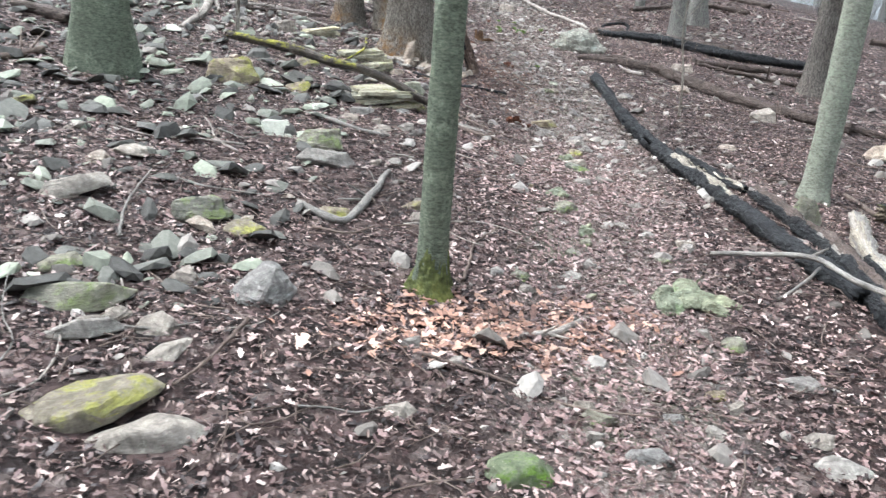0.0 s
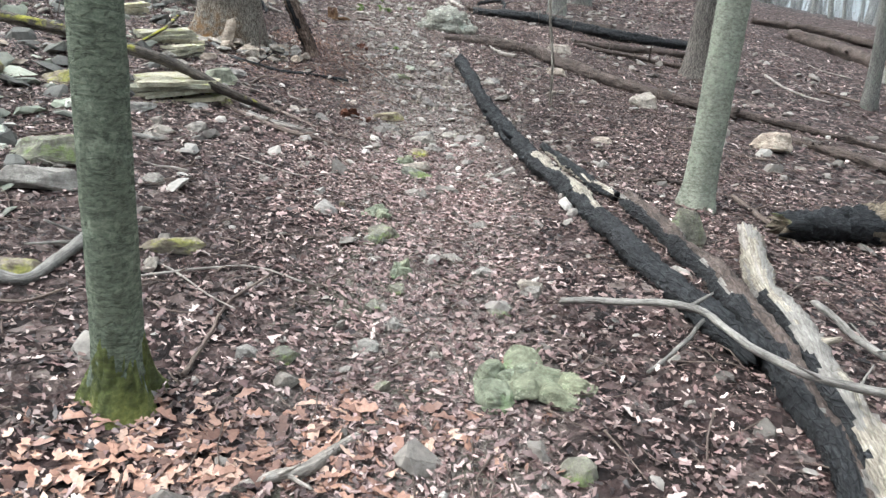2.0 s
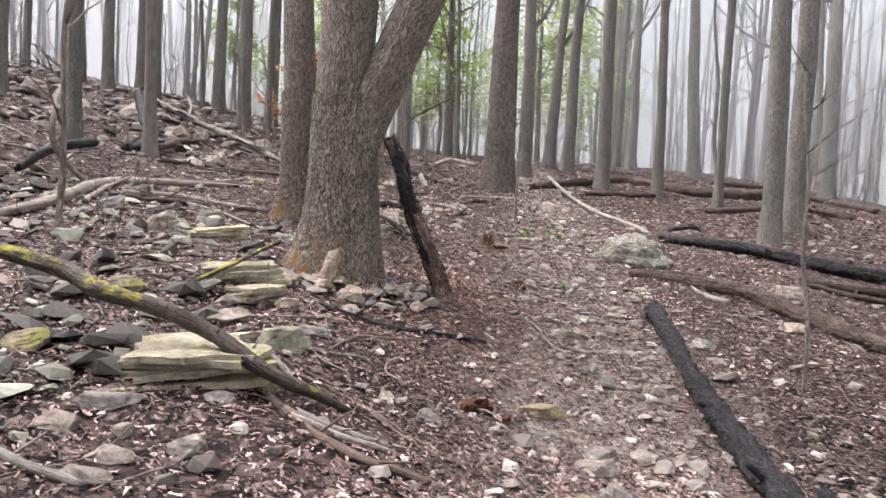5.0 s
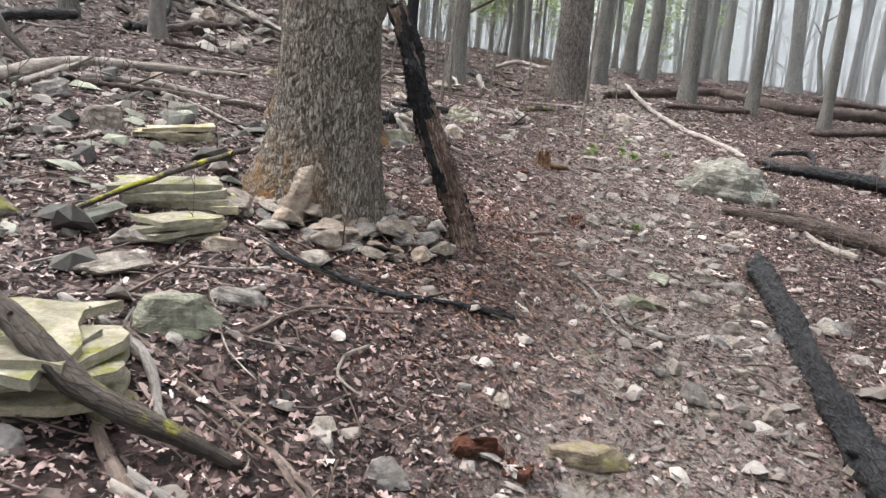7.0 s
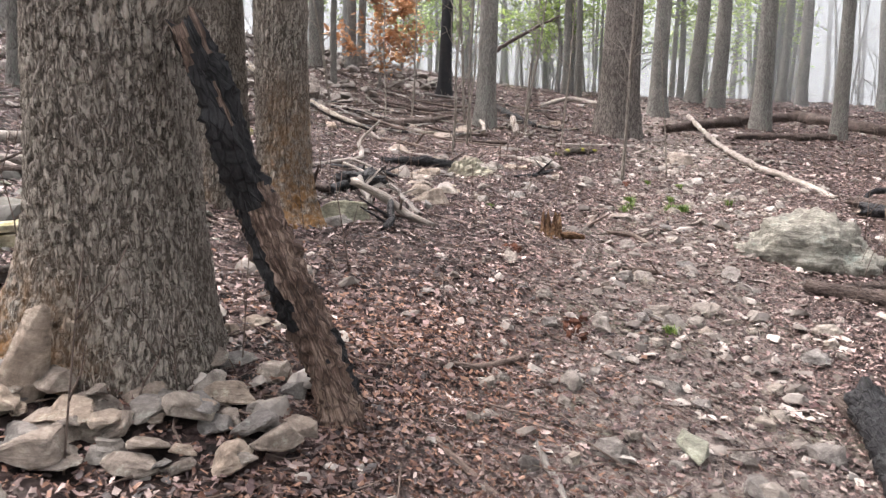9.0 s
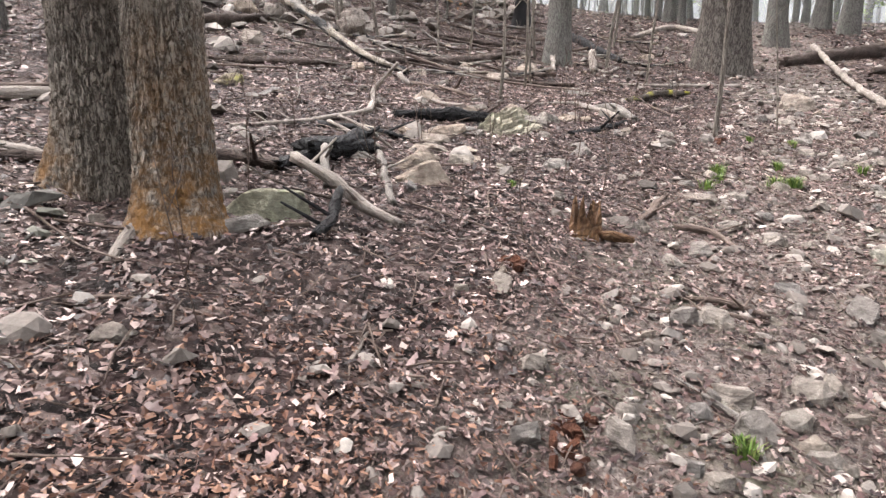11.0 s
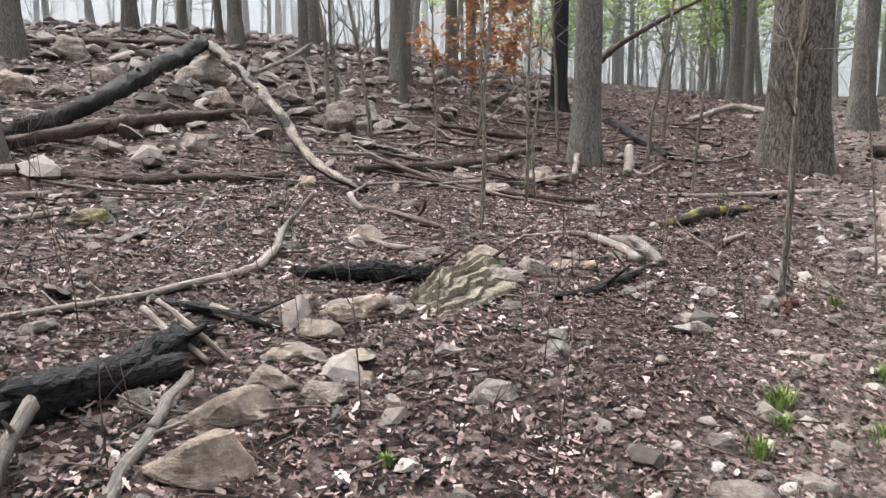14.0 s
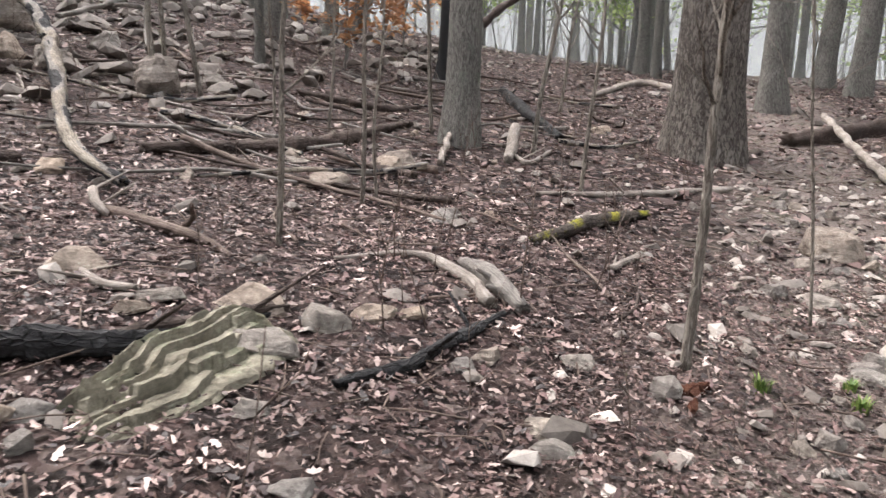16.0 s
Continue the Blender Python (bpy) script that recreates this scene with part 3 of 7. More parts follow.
def log(kind, *rows):
    """A fallen log or branch through rows of (x, y, height over the ground, radius)."""
    serial[0] += 1
    mat, label = WOOD[kind]
    slim = 0.82 if max(r[3] for r in rows) < 0.05 else 0.92
    pts = [(x, y, float(ground(x, y)) + up, r * slim) for x, y, up, r in rows]
    rmax = max(p[3] for p in pts)
    near = min(math.hypot(p[0] - 0.4, max(0, p[1] - 14)) for p in pts) < 5
    line = smooth_line(pts, 0.022 if near and rmax > 0.045 else max(0.035, rmax * 0.5))
    sides = (30 if near else 16) if rmax > 0.045 else (10 if rmax > 0.02 else 7)
    wob = 0.25 * line[:, 3] if rmax < 0.05 else 0.1 * line[:, 3]
    far_along = np.r_[0, np.cumsum(np.linalg.norm(np.diff(line[:, :3], axis=0), axis=1))] / max(rmax, 0.012)
    line[:, 0] += wob * np.sin(far_along * 0.5 + serial[0])
    line[:, 1] += wob * np.cos(far_along * 0.37 + serial[0] * 2)
    line[:, 2] += wob * 0.5 * np.sin(far_along * 0.29 + serial[0] * 3)
    rough = 0.28 if kind in ("char", "charstrip", "slab", "brown", "charpale", "pale", "barkchar", "greyburnt", "mottled") else 0.14
    v, f, uv = tube(line, sides, rough, serial[0], chunk={"char": 0.13, "charstrip": 0.13, "slab": 0.16, "charpale": 0.08, "brown": 0.07, "barkchar": 0.12, "pale": 0.05, "greyburnt": 0.08, "mottled": 0.06}.get(kind, 0) if rmax > 0.03 else 0)
    mats, index = [mat], None
    frac = np.array([min(face[0] // sides, len(line) - 1) / max(1, len(line) - 1) for face in f])
    if kind == "barkchar":
        mats, index = [W_BARK, W_CHAR], (frac + 0.16 * (value_noise(np.arange(len(f)) % sides * 0.6, frac * 30, 3) - 0.5) < 0.3).astype(int)
    if kind == "greyburnt":
        around = np.arange(len(f)) % sides / sides
        side = np.minimum(around, 1 - around) + 0.16 * (value_noise(frac * 25, around * 8, 22) - 0.5) - 0.25 * np.clip(frac - 0.45, 0, 1)
        patch = value_noise(frac * 6, around * 10, 27) + 0.2 * value_noise(frac * 50, around * 30, 28)
        mats, index = [W_GREY, W_BROWN, W_CHAR], np.where(side < 0.13, 2, np.where(patch > 0.55, 1, 0))
    if kind == "mottled":
        patch = value_noise(frac * 16, np.arange(len(f)) % sides / sides * 6, 29)
        mats, index = [W_CHAR, W_PALE, W_GREY], np.where(patch > 0.56, 1, np.where(patch > 0.36, 2, 0))
    if kind == "charpale":
        patch = value_noise(frac * 6 + serial[0], np.arange(len(f)) % sides / sides * 9, 9) + 0.12 * value_noise(frac * 60, np.arange(len(f)) % sides * 0.9, 21)
        mats, index = [W_CHAR, W_PALE], (patch > 0.71).astype(int)
    if kind == "charstrip":
        around = np.arange(len(f)) % sides / sides
        strip = (np.abs(frac - 0.66) < 0.10) & (np.abs(around - 0.22 - 0.1 * value_noise(frac * 30, around * 0, 8)) < 0.06 + 0.06 * value_noise(frac * 40, around * 6, 2))
        mats, index = [W_CHAR, W_PALE], strip.astype(int)
    if kind == "pale" and rmax > 0.06:
        patch = value_noise(frac * 5, np.arange(len(f)) % sides / sides * 11, 19) - 0.5 * np.abs(frac - 0.5) + 0.15 * value_noise(frac * 60, np.arange(len(f)) % sides * 0.9, 20)
        burnt = np.exp(-((frac - 0.5) / 0.2) ** 2)
        around = np.arange(len(f)) % sides / sides
        side = np.minimum(around, 1 - around) + 0.12 * (value_noise(frac * 25, around * 8, 22) - 0.5)
        index = np.where(patch + 0.3 * burnt > 0.56, 1, np.where(patch < 0.12, 2, 0))
        mats, index = [W_PALE, W_GREY, W_DRIFT, W_CHAR], np.where((side < 0.11) & (burnt > 0.3), 3, index)
    name = "fallen_log" if rmax > 0.045 else "fallen_branch"
    ob = mesh_object(name, v, f, mats, mat_index=index, uvs=uv)
    rng = np.random.default_rng(serial[0] + 500)
    for n in range(0 if rmax < 0.012 else (2 if near else 1)):
        q = line[int(rng.uniform(0.15, 0.85) * (len(line) - 1))]
        a = rng.uniform(0, 6.28)
        way = np.array((math.cos(a), math.sin(a), rng.uniform(0.15, 0.8)))
        long = q[3] * rng.uniform(1.1, 2.2) if rmax > 0.045 else q[3] * rng.uniform(4, 10)
        stub = [(*(q[:3] + way * long * t), q[3] * (0.42 - 0.24 * t)) for t in (0, 0.4, 0.75, 1.0)]
        sv, sf, suv = tube(smooth_line(stub, max(0.012, long / 8)), 7, 0.2, n)
        mesh_object("broken_stub", sv, sf, mats[0], ob, uvs=suv)
    return tagged(ob, label, "log" if rmax > 0.045 else "branch", group="fallen wood")


BARE = []
ROCK_LABEL = {
    "grey": ("grey", "grey angular stone half sunk in dead leaves"), "tan": ("tan", "tan weathered stone resting in dead leaves"),
    "pale": ("pale", "small pale flat stone lying on the trail litter"), "moss": ("moss", "flat stone grown over with green moss"),
    "yellow": ("yellow", "weathered stone with yellow-green lichen on top"), "vivid": ("vivid", "low stone capped with bright green moss"), "block": ("block", "large layered block with yellow moss on its top"),
    "boulder": ("boulder", "low rounded lichen-grey boulder beside the trail"),
    "greenblock": ("block", "stack of thin mossy yellow-green slabs beside the oak"),
    "slabblock": ("slabblock", "long tan block of stone with yellow lichen at one end"), "slabmoss": ("slabmoss", "angular green-lichened boulder under burnt branches"),
    "trailslab": ("slabmoss", "long flat pale slab patched with lichen, lying on the trail"),
    "stand": ("tan", "narrow stone standing upright against the oak"), "upright": ("moss", "upright lichen-covered stone beside a tree"),
}


def plate(bm, rng, w, d, low, high, shift=(0, 0), tilt=(0, 0), worn=1.0):
    """One stone with a broken outline: uneven rings that draw in towards a worn top."""
    n = int(rng.integers(5, 9))
    ang = (np.arange(n) + rng.uniform(-0.42, 0.42, n)) / n * 2 * np.pi
    rad = rng.uniform(0.62, 1.15, n)
    skew = rng.normal(size=2) * 0.16 * worn
    rings = []
    steps = ((0.9, 0.0), (1.0, 0.5), (1 - 0.1 * worn, 0.84), (1 - rng.uniform(0.12, 0.34) * worn, 1.0))
    for k, (grow, t) in enumerate(steps):
        ring = []
        for a, r in zip(ang, rad):
            s = grow * r * rng.uniform(0.93, 1.05)
            x, y = s * math.cos(a) * w / 2 + skew[0] * t * w, s * math.sin(a) * d / 2 + skew[1] * t * d
            up = low + (high - low) * (t + rng.uniform(-0.1, 0.06) * (k > 0)) + (k > 0) * (tilt[0] * x + tilt[1] * y)
            ring.append(bm.verts.new((x + shift[0], y + shift[1], up)))
        rings.append(ring)
    for lo, hi in zip(rings, rings[1:]):
        for i in range(n):
            bm.faces.new((lo[i], lo[(i + 1) % n], hi[(i + 1) % n], hi[i]))
    bm.faces.new(rings[-1])
    bm.faces.new(rings[0][::-1])


def rock_mesh(seed, w, d, h, layered=0, boulder=False):
    """An angular, chipped stone that stands on z = 0; layered ones are a pile of thin plates."""
    rng = np.random.default_rng(seed)
    bm = bmesh.new()
    if boulder:
        bmesh.ops.create_icosphere(bm, subdivisions=5, radius=1.0)
        for v in bm.verts:
            q = v.co.copy()
            s = 1 + 0.34 * noise.noise(q * 1.5 + Vector((seed, 0, 0))) + 0.2 * abs(noise.noise(q * 3.4)) + 0.13 * abs(noise.noise(q * 8)) + 0.06 * noise.noise(q * 20)
            v.co = Vector((q.x * w * 0.45, q.y * d * 0.55, (q.z * 0.8 + 0.2) * h * 1.1)) * s
    elif layered:
        for k in range(layered):
            lo, hi = h * k / layered - 0.12 * h, h * (k + 0.93) / layered
            size = 1 - 0.09 * k
            plate(bm, rng, w * size * rng.uniform(0.86, 1.06), d * size * rng.uniform(0.86, 1.06), lo, hi,
                  (rng.normal() * 0.05 * w, rng.normal() * 0.05 * d), rng.normal(size=2) * 0.04, 0.3)
    else:
        plate(bm, rng, w, d, -0.25 * h, h, (0, 0), rng.normal(size=2) * 0.3 * min(1, h / w * 1.6), rng.uniform(0.25, 0.75))
    if not boulder:
        bmesh.ops.triangulate(bm, faces=bm.faces)
        if max(w, d) > 0.09:
            bmesh.ops.subdivide_edges(bm, edges=[e for e in bm.edges if e.calc_length() > 0.03 + 0.08 * w], cuts=2, use_grid_fill=True)
            for v in bm.verts:
                s = v.co * (7 / (0.25 + w)) + Vector((seed, seed * 0.7, 0))
                amp = 0.04 * (w + h) * 0.5
                v.co += Vector((noise.noise(s), noise.noise(s + Vector((9, 0, 0))), 0.6 * noise.noise(s + Vector((0, 9, 0))))) * amp
                v.co += Vector((noise.noise(s * 3), noise.noise(s * 3 + Vector((9, 0, 0))), noise.noise(s * 3 + Vector((0, 9, 0))))) * amp * 0.7
    me = bpy.data.meshes.new("stone")
    bm.to_mesh(me)
    bm.free()
    return me


def lichen_patch(x, y, w, d, h, yaw):
    """Low broken stones lying together, all grown over with pale green lichen."""
    serial[0] += 1
    rng = np.random.default_rng(serial[0])
    ob = new("stone")
    for k in range(9 if w > 0.4 else 5):
        a, r = k * 2.4 + rng.normal() * 0.3, 0.36 * math.sqrt((k + 0.2) / 9)
        me = chipped_block(serial[0] * 20 + k, w * rng.uniform(0.32, 0.55), d * rng.uniform(0.32, 0.55), h * rng.uniform(0.7, 1.2))
        me.materials.append(ROCK["greenslab"])
        slab = new("slab", me)
        slab.parent = ob
        slab.matrix_basis = pose(r * w * math.cos(a), r * d * math.sin(a), 0, rng.normal() * 5, rng.normal() * 5, rng.uniform(0, 360))
    BARE.append((x, y, 0.36 * w, 0.36 * d))
    ob.matrix_world = pose(x, y, float(ground(x, y)), 0, 0, yaw)
    return tagged(ob, "low cracked slab grown over with pale green lichen", "stone", group="stones in the litter")


def tilted_strata(x, y, length, width, yaw):
    """A long outcrop of thin leaning layers: worn ridges run along it, broken across here and there."""
    n, m = 90, 64
    T, W = np.meshgrid(np.linspace(-1, 1, n), np.linspace(-1, 1, m), indexing="ij")
    edge = 1 - 0.45 * np.abs(T) ** 2.5 + 0.18 * (value_noise(T * 5 + 9, W * 1.2, 41) - 0.5)
    px = T * length / 2 * (1 + 0.12 * (value_noise(W * 5, W * 0, 42) - 0.5))
    py = W * width / 2 * edge
    bed = py / 0.05 + 1.6 * value_noise(px * 7, py * 7, 43) + px * 0.8
    layer = np.floor(bed)
    step = value_noise(layer * 3.1, np.floor(px * 9 + 4 * value_noise(layer, 0 * layer, 44)) * 1.7, 45)
    body = np.clip((1 + W) / 2, 0, 1) ** 0.8 * np.clip((1 - W) * 5, 0, 1) * np.clip((1 - np.abs(T)) * 3.5, 0, 1) ** 0.6
    z = (0.12 + 0.07 * T) * body + body ** 0.3 * (0.032 * (layer + 1 - bed) + 0.07 * (step - 0.5)) + 0.008 * (value_noise(px * 40, py * 40, 46) - 0.5) - 0.03
    v = np.stack([px, py, z], -1).reshape(-1, 3)
    i, j = np.meshgrid(np.arange(n - 1), np.arange(m - 1), indexing="ij")
    f = np.stack([i * m + j, (i + 1) * m + j, (i + 1) * m + j + 1, i * m + j + 1], -1).reshape(-1, 4)
    ob = mesh_object("boulder", v, f, ROCK["strata"], smooth=False)
    ob.matrix_world = pose(x, y, float(ground(x, y)) + 0.01, 0, -4, yaw)
    BARE.append((x, y, 0.25 * length, 0.3 * width))
    return tagged(ob, "tilted outcrop of thin layered rock with pale lichen", "rock", group="stones in the litter")


def shard(bm, rng, w, d, h):
    """A broken stone: the hull of points strewn round a squat, flat-topped, lopsided body."""
    n = int(rng.integers(9, 14))
    turn = (np.arange(n) + rng.uniform(-0.5, 0.5, n)) / n * 2 * np.pi
    lean = rng.normal(size=2) * 0.22
    out = [bm.verts.new((0.5 * w * math.cos(a) * rng.uniform(0.72, 1.1), 0.5 * d * math.sin(a) * rng.uniform(0.72, 1.1), h * rng.uniform(-0.3, 0.45))) for a in turn]
    for a in rng.uniform(0, 6.28, int(rng.integers(4, 7))):
        x, y = 0.5 * w * math.cos(a) * rng.uniform(0.4, 0.85), 0.5 * d * math.sin(a) * rng.uniform(0.4, 0.85)
        out.append(bm.verts.new((x, y, h * (rng.uniform(0.8, 1.05) + lean[0] * x / w + lean[1] * y / d))))
    hull = bmesh.ops.convex_hull(bm, input=out)
    spare = [g for g in hull["geom_interior"] if isinstance(g, bmesh.types.BMVert)]
    bmesh.ops.delete(bm, geom=spare, context="VERTS")


def chipped_block(seed, w, d, h):
    """A split stone with sharp edges, its faces roughened along the bedding."""
    rng = np.random.default_rng(seed)
    bm = bmesh.new()
    shard(bm, rng, w, d, h)
    bmesh.ops.dissolve_limit(bm, angle_limit=radians(14), verts=bm.verts[:], edges=bm.edges[:])
    if w > 0.2:
        bmesh.ops.bevel(bm, geom=bm.edges[:], offset=0.035 * min(w, d), segments=1, affect="EDGES")
    bmesh.ops.triangulate(bm, faces=bm.faces)
    for k in range(3 if w > 0.2 else 2):
        bmesh.ops.subdivide_edges(bm, edges=[e for e in bm.edges if e.calc_length() > max(0.025, 0.11 * w)], cuts=1, use_grid_fill=True)
    for v in bm.verts:
        q = Vector((v.co.x / w * 4 + seed, v.co.y / w * 4, v.co.z / w * 12))
        v.co += Vector((noise.noise(q), noise.noise(q + Vector((7, 0, 0))), 0.6 * noise.noise(q + Vector((0, 7, 0))))) * 0.045 * min(w, d)
        v.co += Vector((noise.noise(q * 3), noise.noise(q * 3 + Vector((7, 0, 0))), noise.noise(q * 3 + Vector((0, 7, 0))))) * 0.02 * min(w, d)
    me = bpy.data.meshes.new("stone")
    bm.to_mesh(me)
    bm.free()
    return me


def plated_rock(kind, x, y, w, d, h, yaw, count):
    """A rock that weathers into thin plates, each a part."""
    rng = np.random.default_rng(serial[0])
    mat, label = ROCK_LABEL[kind]
    ob = new("boulder")
    for k in range(count):
        t = k / count
        bm = bmesh.new()
        size = Matrix.Diagonal((w * (1.1 - 0.3 * t) * rng.uniform(0.8, 1.0), d * rng.uniform(0.8, 1.1), h / count * 0.94, 1))
        bmesh.ops.create_cube(bm, size=1.0, matrix=size)
        bmesh.ops.subdivide_edges(bm, edges=bm.edges, cuts=4, use_grid_fill=True)
        for v in bm.verts:
            s = Vector((v.co.x * 7, v.co.y * 7, k * 3.1))
            edge = max(abs(v.co.x) / (w * 0.5), abs(v.co.y) / (d * 0.5))
            v.co.x += noise.noise(s) * 0.15 * w * edge
            v.co.y += noise.noise(s + Vector((5, 0, 0))) * 0.17 * d * edge
            v.co.z += noise.noise(s * 1.6 + Vector((0, 7, 0))) * h / count * 0.35
        slab = part("plate", bm, ROCK[mat], ob)
        slab.matrix_basis = pose(rng.normal() * 0.05 * w, rng.normal() * 0.04 * d, h * (t - 0.02), rng.normal() * 2.2, rng.normal() * 2.5, rng.normal() * 11)
    ob.matrix_world = pose(x, y, float(ground(x, y)) - 0.02, 0, -4, yaw)
    return tagged(ob, label, "rock", group="stones in the litter")


def rock(kind, x, y, w, d, h, yaw):
    serial[0] += 1
    mat, label = ROCK_LABEL[kind]
    flat = kind in ("grey", "tan", "pale", "moss", "yellow")
    if flat:
        d = max(d, min(1.2 * w, 1.5 * h))
        h = max(min(h, (0.4 if w < 0.3 else 0.6) * min(w, d)), min(0.05, 0.5 * w))
    plates = {"block": 5, "greenblock": 4, "moss": 2 if w > 0.3 else 0, "stand": 0}.get(kind, 0)
    if plates > 3:
        return plated_rock(kind, x, y, w, d, h, yaw, plates)
    squared = kind in ("slabblock", "slabmoss", "trailslab", "stand", "upright", "vivid") or (flat and w > 0.09)
    if squared:
        me = chipped_block(serial[0], w * 1.1, d * 1.1, h)
    else:
        me = rock_mesh(serial[0], w, d, h, plates, kind == "boulder")
    me.materials.append(ROCK[mat])
    me.polygons.foreach_set("use_smooth", np.full(len(me.polygons), kind == "boulder"))
    ob = new("boulder" if max(w, h) > 0.6 else "stone", me)
    tip = {"stand": -14}.get(kind, 0)
    low = 0.45 if kind in ("slabblock", "slabmoss") else 0.1
    BARE.append((x, y, 0.5 * w, 0.5 * d))
    ob.matrix_world = pose(x, y, float(ground(x, y)) - low * h, (serial[0] * 53 % 25 - 12) * flat, -tip + (serial[0] * 29 % 25 - 12) * flat, yaw + (serial[0] * 37 % 30 - 15 if kind not in ("block", "boulder", "stand", "slabblock", "slabmoss", "trailslab") else 0))
    return tagged(ob, label, "rock" if w > 0.6 else "stone", group="stones in the litter")


def trunk_mesh(radius, height, flare, sides, rings, ridge, seed, taper=0.75, bend=0.0, toward=None):
    """A trunk that stands on z = 0 with swollen root flare and raised bark ridges."""
    zz = height * np.linspace(0, 1, rings) ** 1.15 - 0.25
    th = np.linspace(0, 2 * np.pi, sides, endpoint=False)
    Z, T = np.meshgrid(zz, th, indexing="ij")
    hh = np.clip(Z, 0, None)
    lobes = 1 + 0.35 * np.sin(T * 3 + seed) + 0.25 * np.sin(T * 5 + seed * 2.1)
    if toward is not None:
        lobes = 0.2 + 0.95 * np.clip(np.cos(T - toward), 0, 1) ** 1.5 + 0.12 * np.sin(T * 5 + seed)
    r = radius * (1 - (1 - taper) * hh / height) + radius * flare * np.exp(-hh / (radius * 1.1)) * np.clip(lobes, 0.2, 2)
    r = r * (1 + 0.05 * np.sin(T * 2 + hh * 0.8 + seed) + 0.03 * np.sin(T * 3 - hh * 1.7))
    if ridge:
        u = np.round(2 * np.pi * radius / 0.021) * T / (2 * np.pi)
        warp = 1.5 * value_noise(u * 0.4, Z * 6, seed) + 0.5 * value_noise(u, Z * 20, seed + 3)
        across = u * 0.62 + warp
        column = np.floor(across)
        along = Z / 0.075 + 3 * value_noise(column, 0 * Z, seed + 4) + 0.8 * value_noise(u * 0.7, Z * 9, seed + 5)
        fu, fz = np.abs(across - column - 0.5) * 2, np.abs(along % 1 - 0.5) * 2
        plate = np.clip((1 - np.maximum(fu ** 1.6, fz ** 3.5)) * 2.0, 0, 1)
        r = r + ridge * plate * (0.55 + 0.8 * value_noise(column * 3.3, np.floor(along) * 1.7, seed + 6)) + ridge * 0.5 * (value_noise(u * 2.3, Z * 60, seed + 8) - 0.5)
    cx = bend * (hh / height) ** 1.5 * height + 0.02 * np.sin(hh * 1.1 + seed) * radius * 4
    v = np.stack([cx + r * np.cos(T), 0.015 * np.sin(hh * 1.6 + seed) * radius * 5 + r * np.sin(T), Z], -1).reshape(-1, 3)
    i, j = np.meshgrid(np.arange(rings - 1), np.arange(sides), indexing="ij")
    k = (j + 1) % sides
    f = np.stack([i * sides + j, i * sides + k, (i + 1) * sides + k, (i + 1) * sides + j], -1).reshape(-1, 4)
    return v, f


def branch_tubes(rng, start, way, length, radius, depth, out):
    """Grow a limb and its forks into rows of tapered lines."""
    n = 5
    p, w, line = np.array(start, float), np.array(way, float), []
    for i in range(n + 1):
        line.append((*p, radius * (1 - 0.75 * i / n)))
        w = w + rng.normal(size=3) * 0.16 + np.array((0, 0, 0.06))
        w /= np.linalg.norm(w)
        p = p + w * length / n
    out.append(np.array(line))
    if depth:
        for _ in range(3 if depth > 1 else 2):
            k = rng.integers(1, n + 1)
            w2 = w + rng.normal(size=3) * 0.75
            branch_tubes(rng, line[k][:3], w2 / np.linalg.norm(w2), length * rng.uniform(0.4, 0.65), line[k][3] * 0.7, depth - 1, out)


def joined_tubes(lines, sides):
    V, F, U, at = [], [], [], 0
    for line in lines:
        v, f, uv = tube(line, sides, 0.05, 3, False)
        V.append(v), U.append(uv)
        F += [tuple(i + at for i in face) for face in f]
        at += len(v)
    return np.vstack(V), F, np.vstack(U)


def make_tree(seed, bark, height=15.0, limbs=6, low=0.35, twigs=2):
    """A bare forest tree of radius 0.2 at the origin: trunk, limbs and fine twigs."""
    rng = np.random.default_rng(seed)
    tree_ob = new("tree")
    bend = rng.normal() * 0.015
    v, f = trunk_mesh(0.2, height, 0.45, 16, 26, 0.004, seed, 0.25, bend)
    mesh_object("trunk", v, f, bark, tree_ob)
    for n in range(limbs):
        hgt = height * (low + (0.95 - low) * (n + rng.random() * 0.6) / limbs)
        a = rng.random() * 6.28
        way = np.array((np.cos(a), np.sin(a), rng.uniform(0.4, 1.1)))
        lines = []
        at = (bend * (hgt / height) ** 1.5 * height, 0, hgt)
        branch_tubes(rng, at, way / np.linalg.norm(way), height * rng.uniform(0.18, 0.3), 0.2 * (1.05 - hgt / height) * 0.5, twigs, lines)
        lv, lf, luv = joined_tubes(lines[:1], 7)
        limb = mesh_object("limb", lv, lf, bark, tree_ob, uvs=luv)
        tv, tf, tuv = joined_tubes(lines[1:], 3)
        tagged(mesh_object("twigs", tv, tf, bark, limb, uvs=tuv), kind="stuff")
    return tree_ob


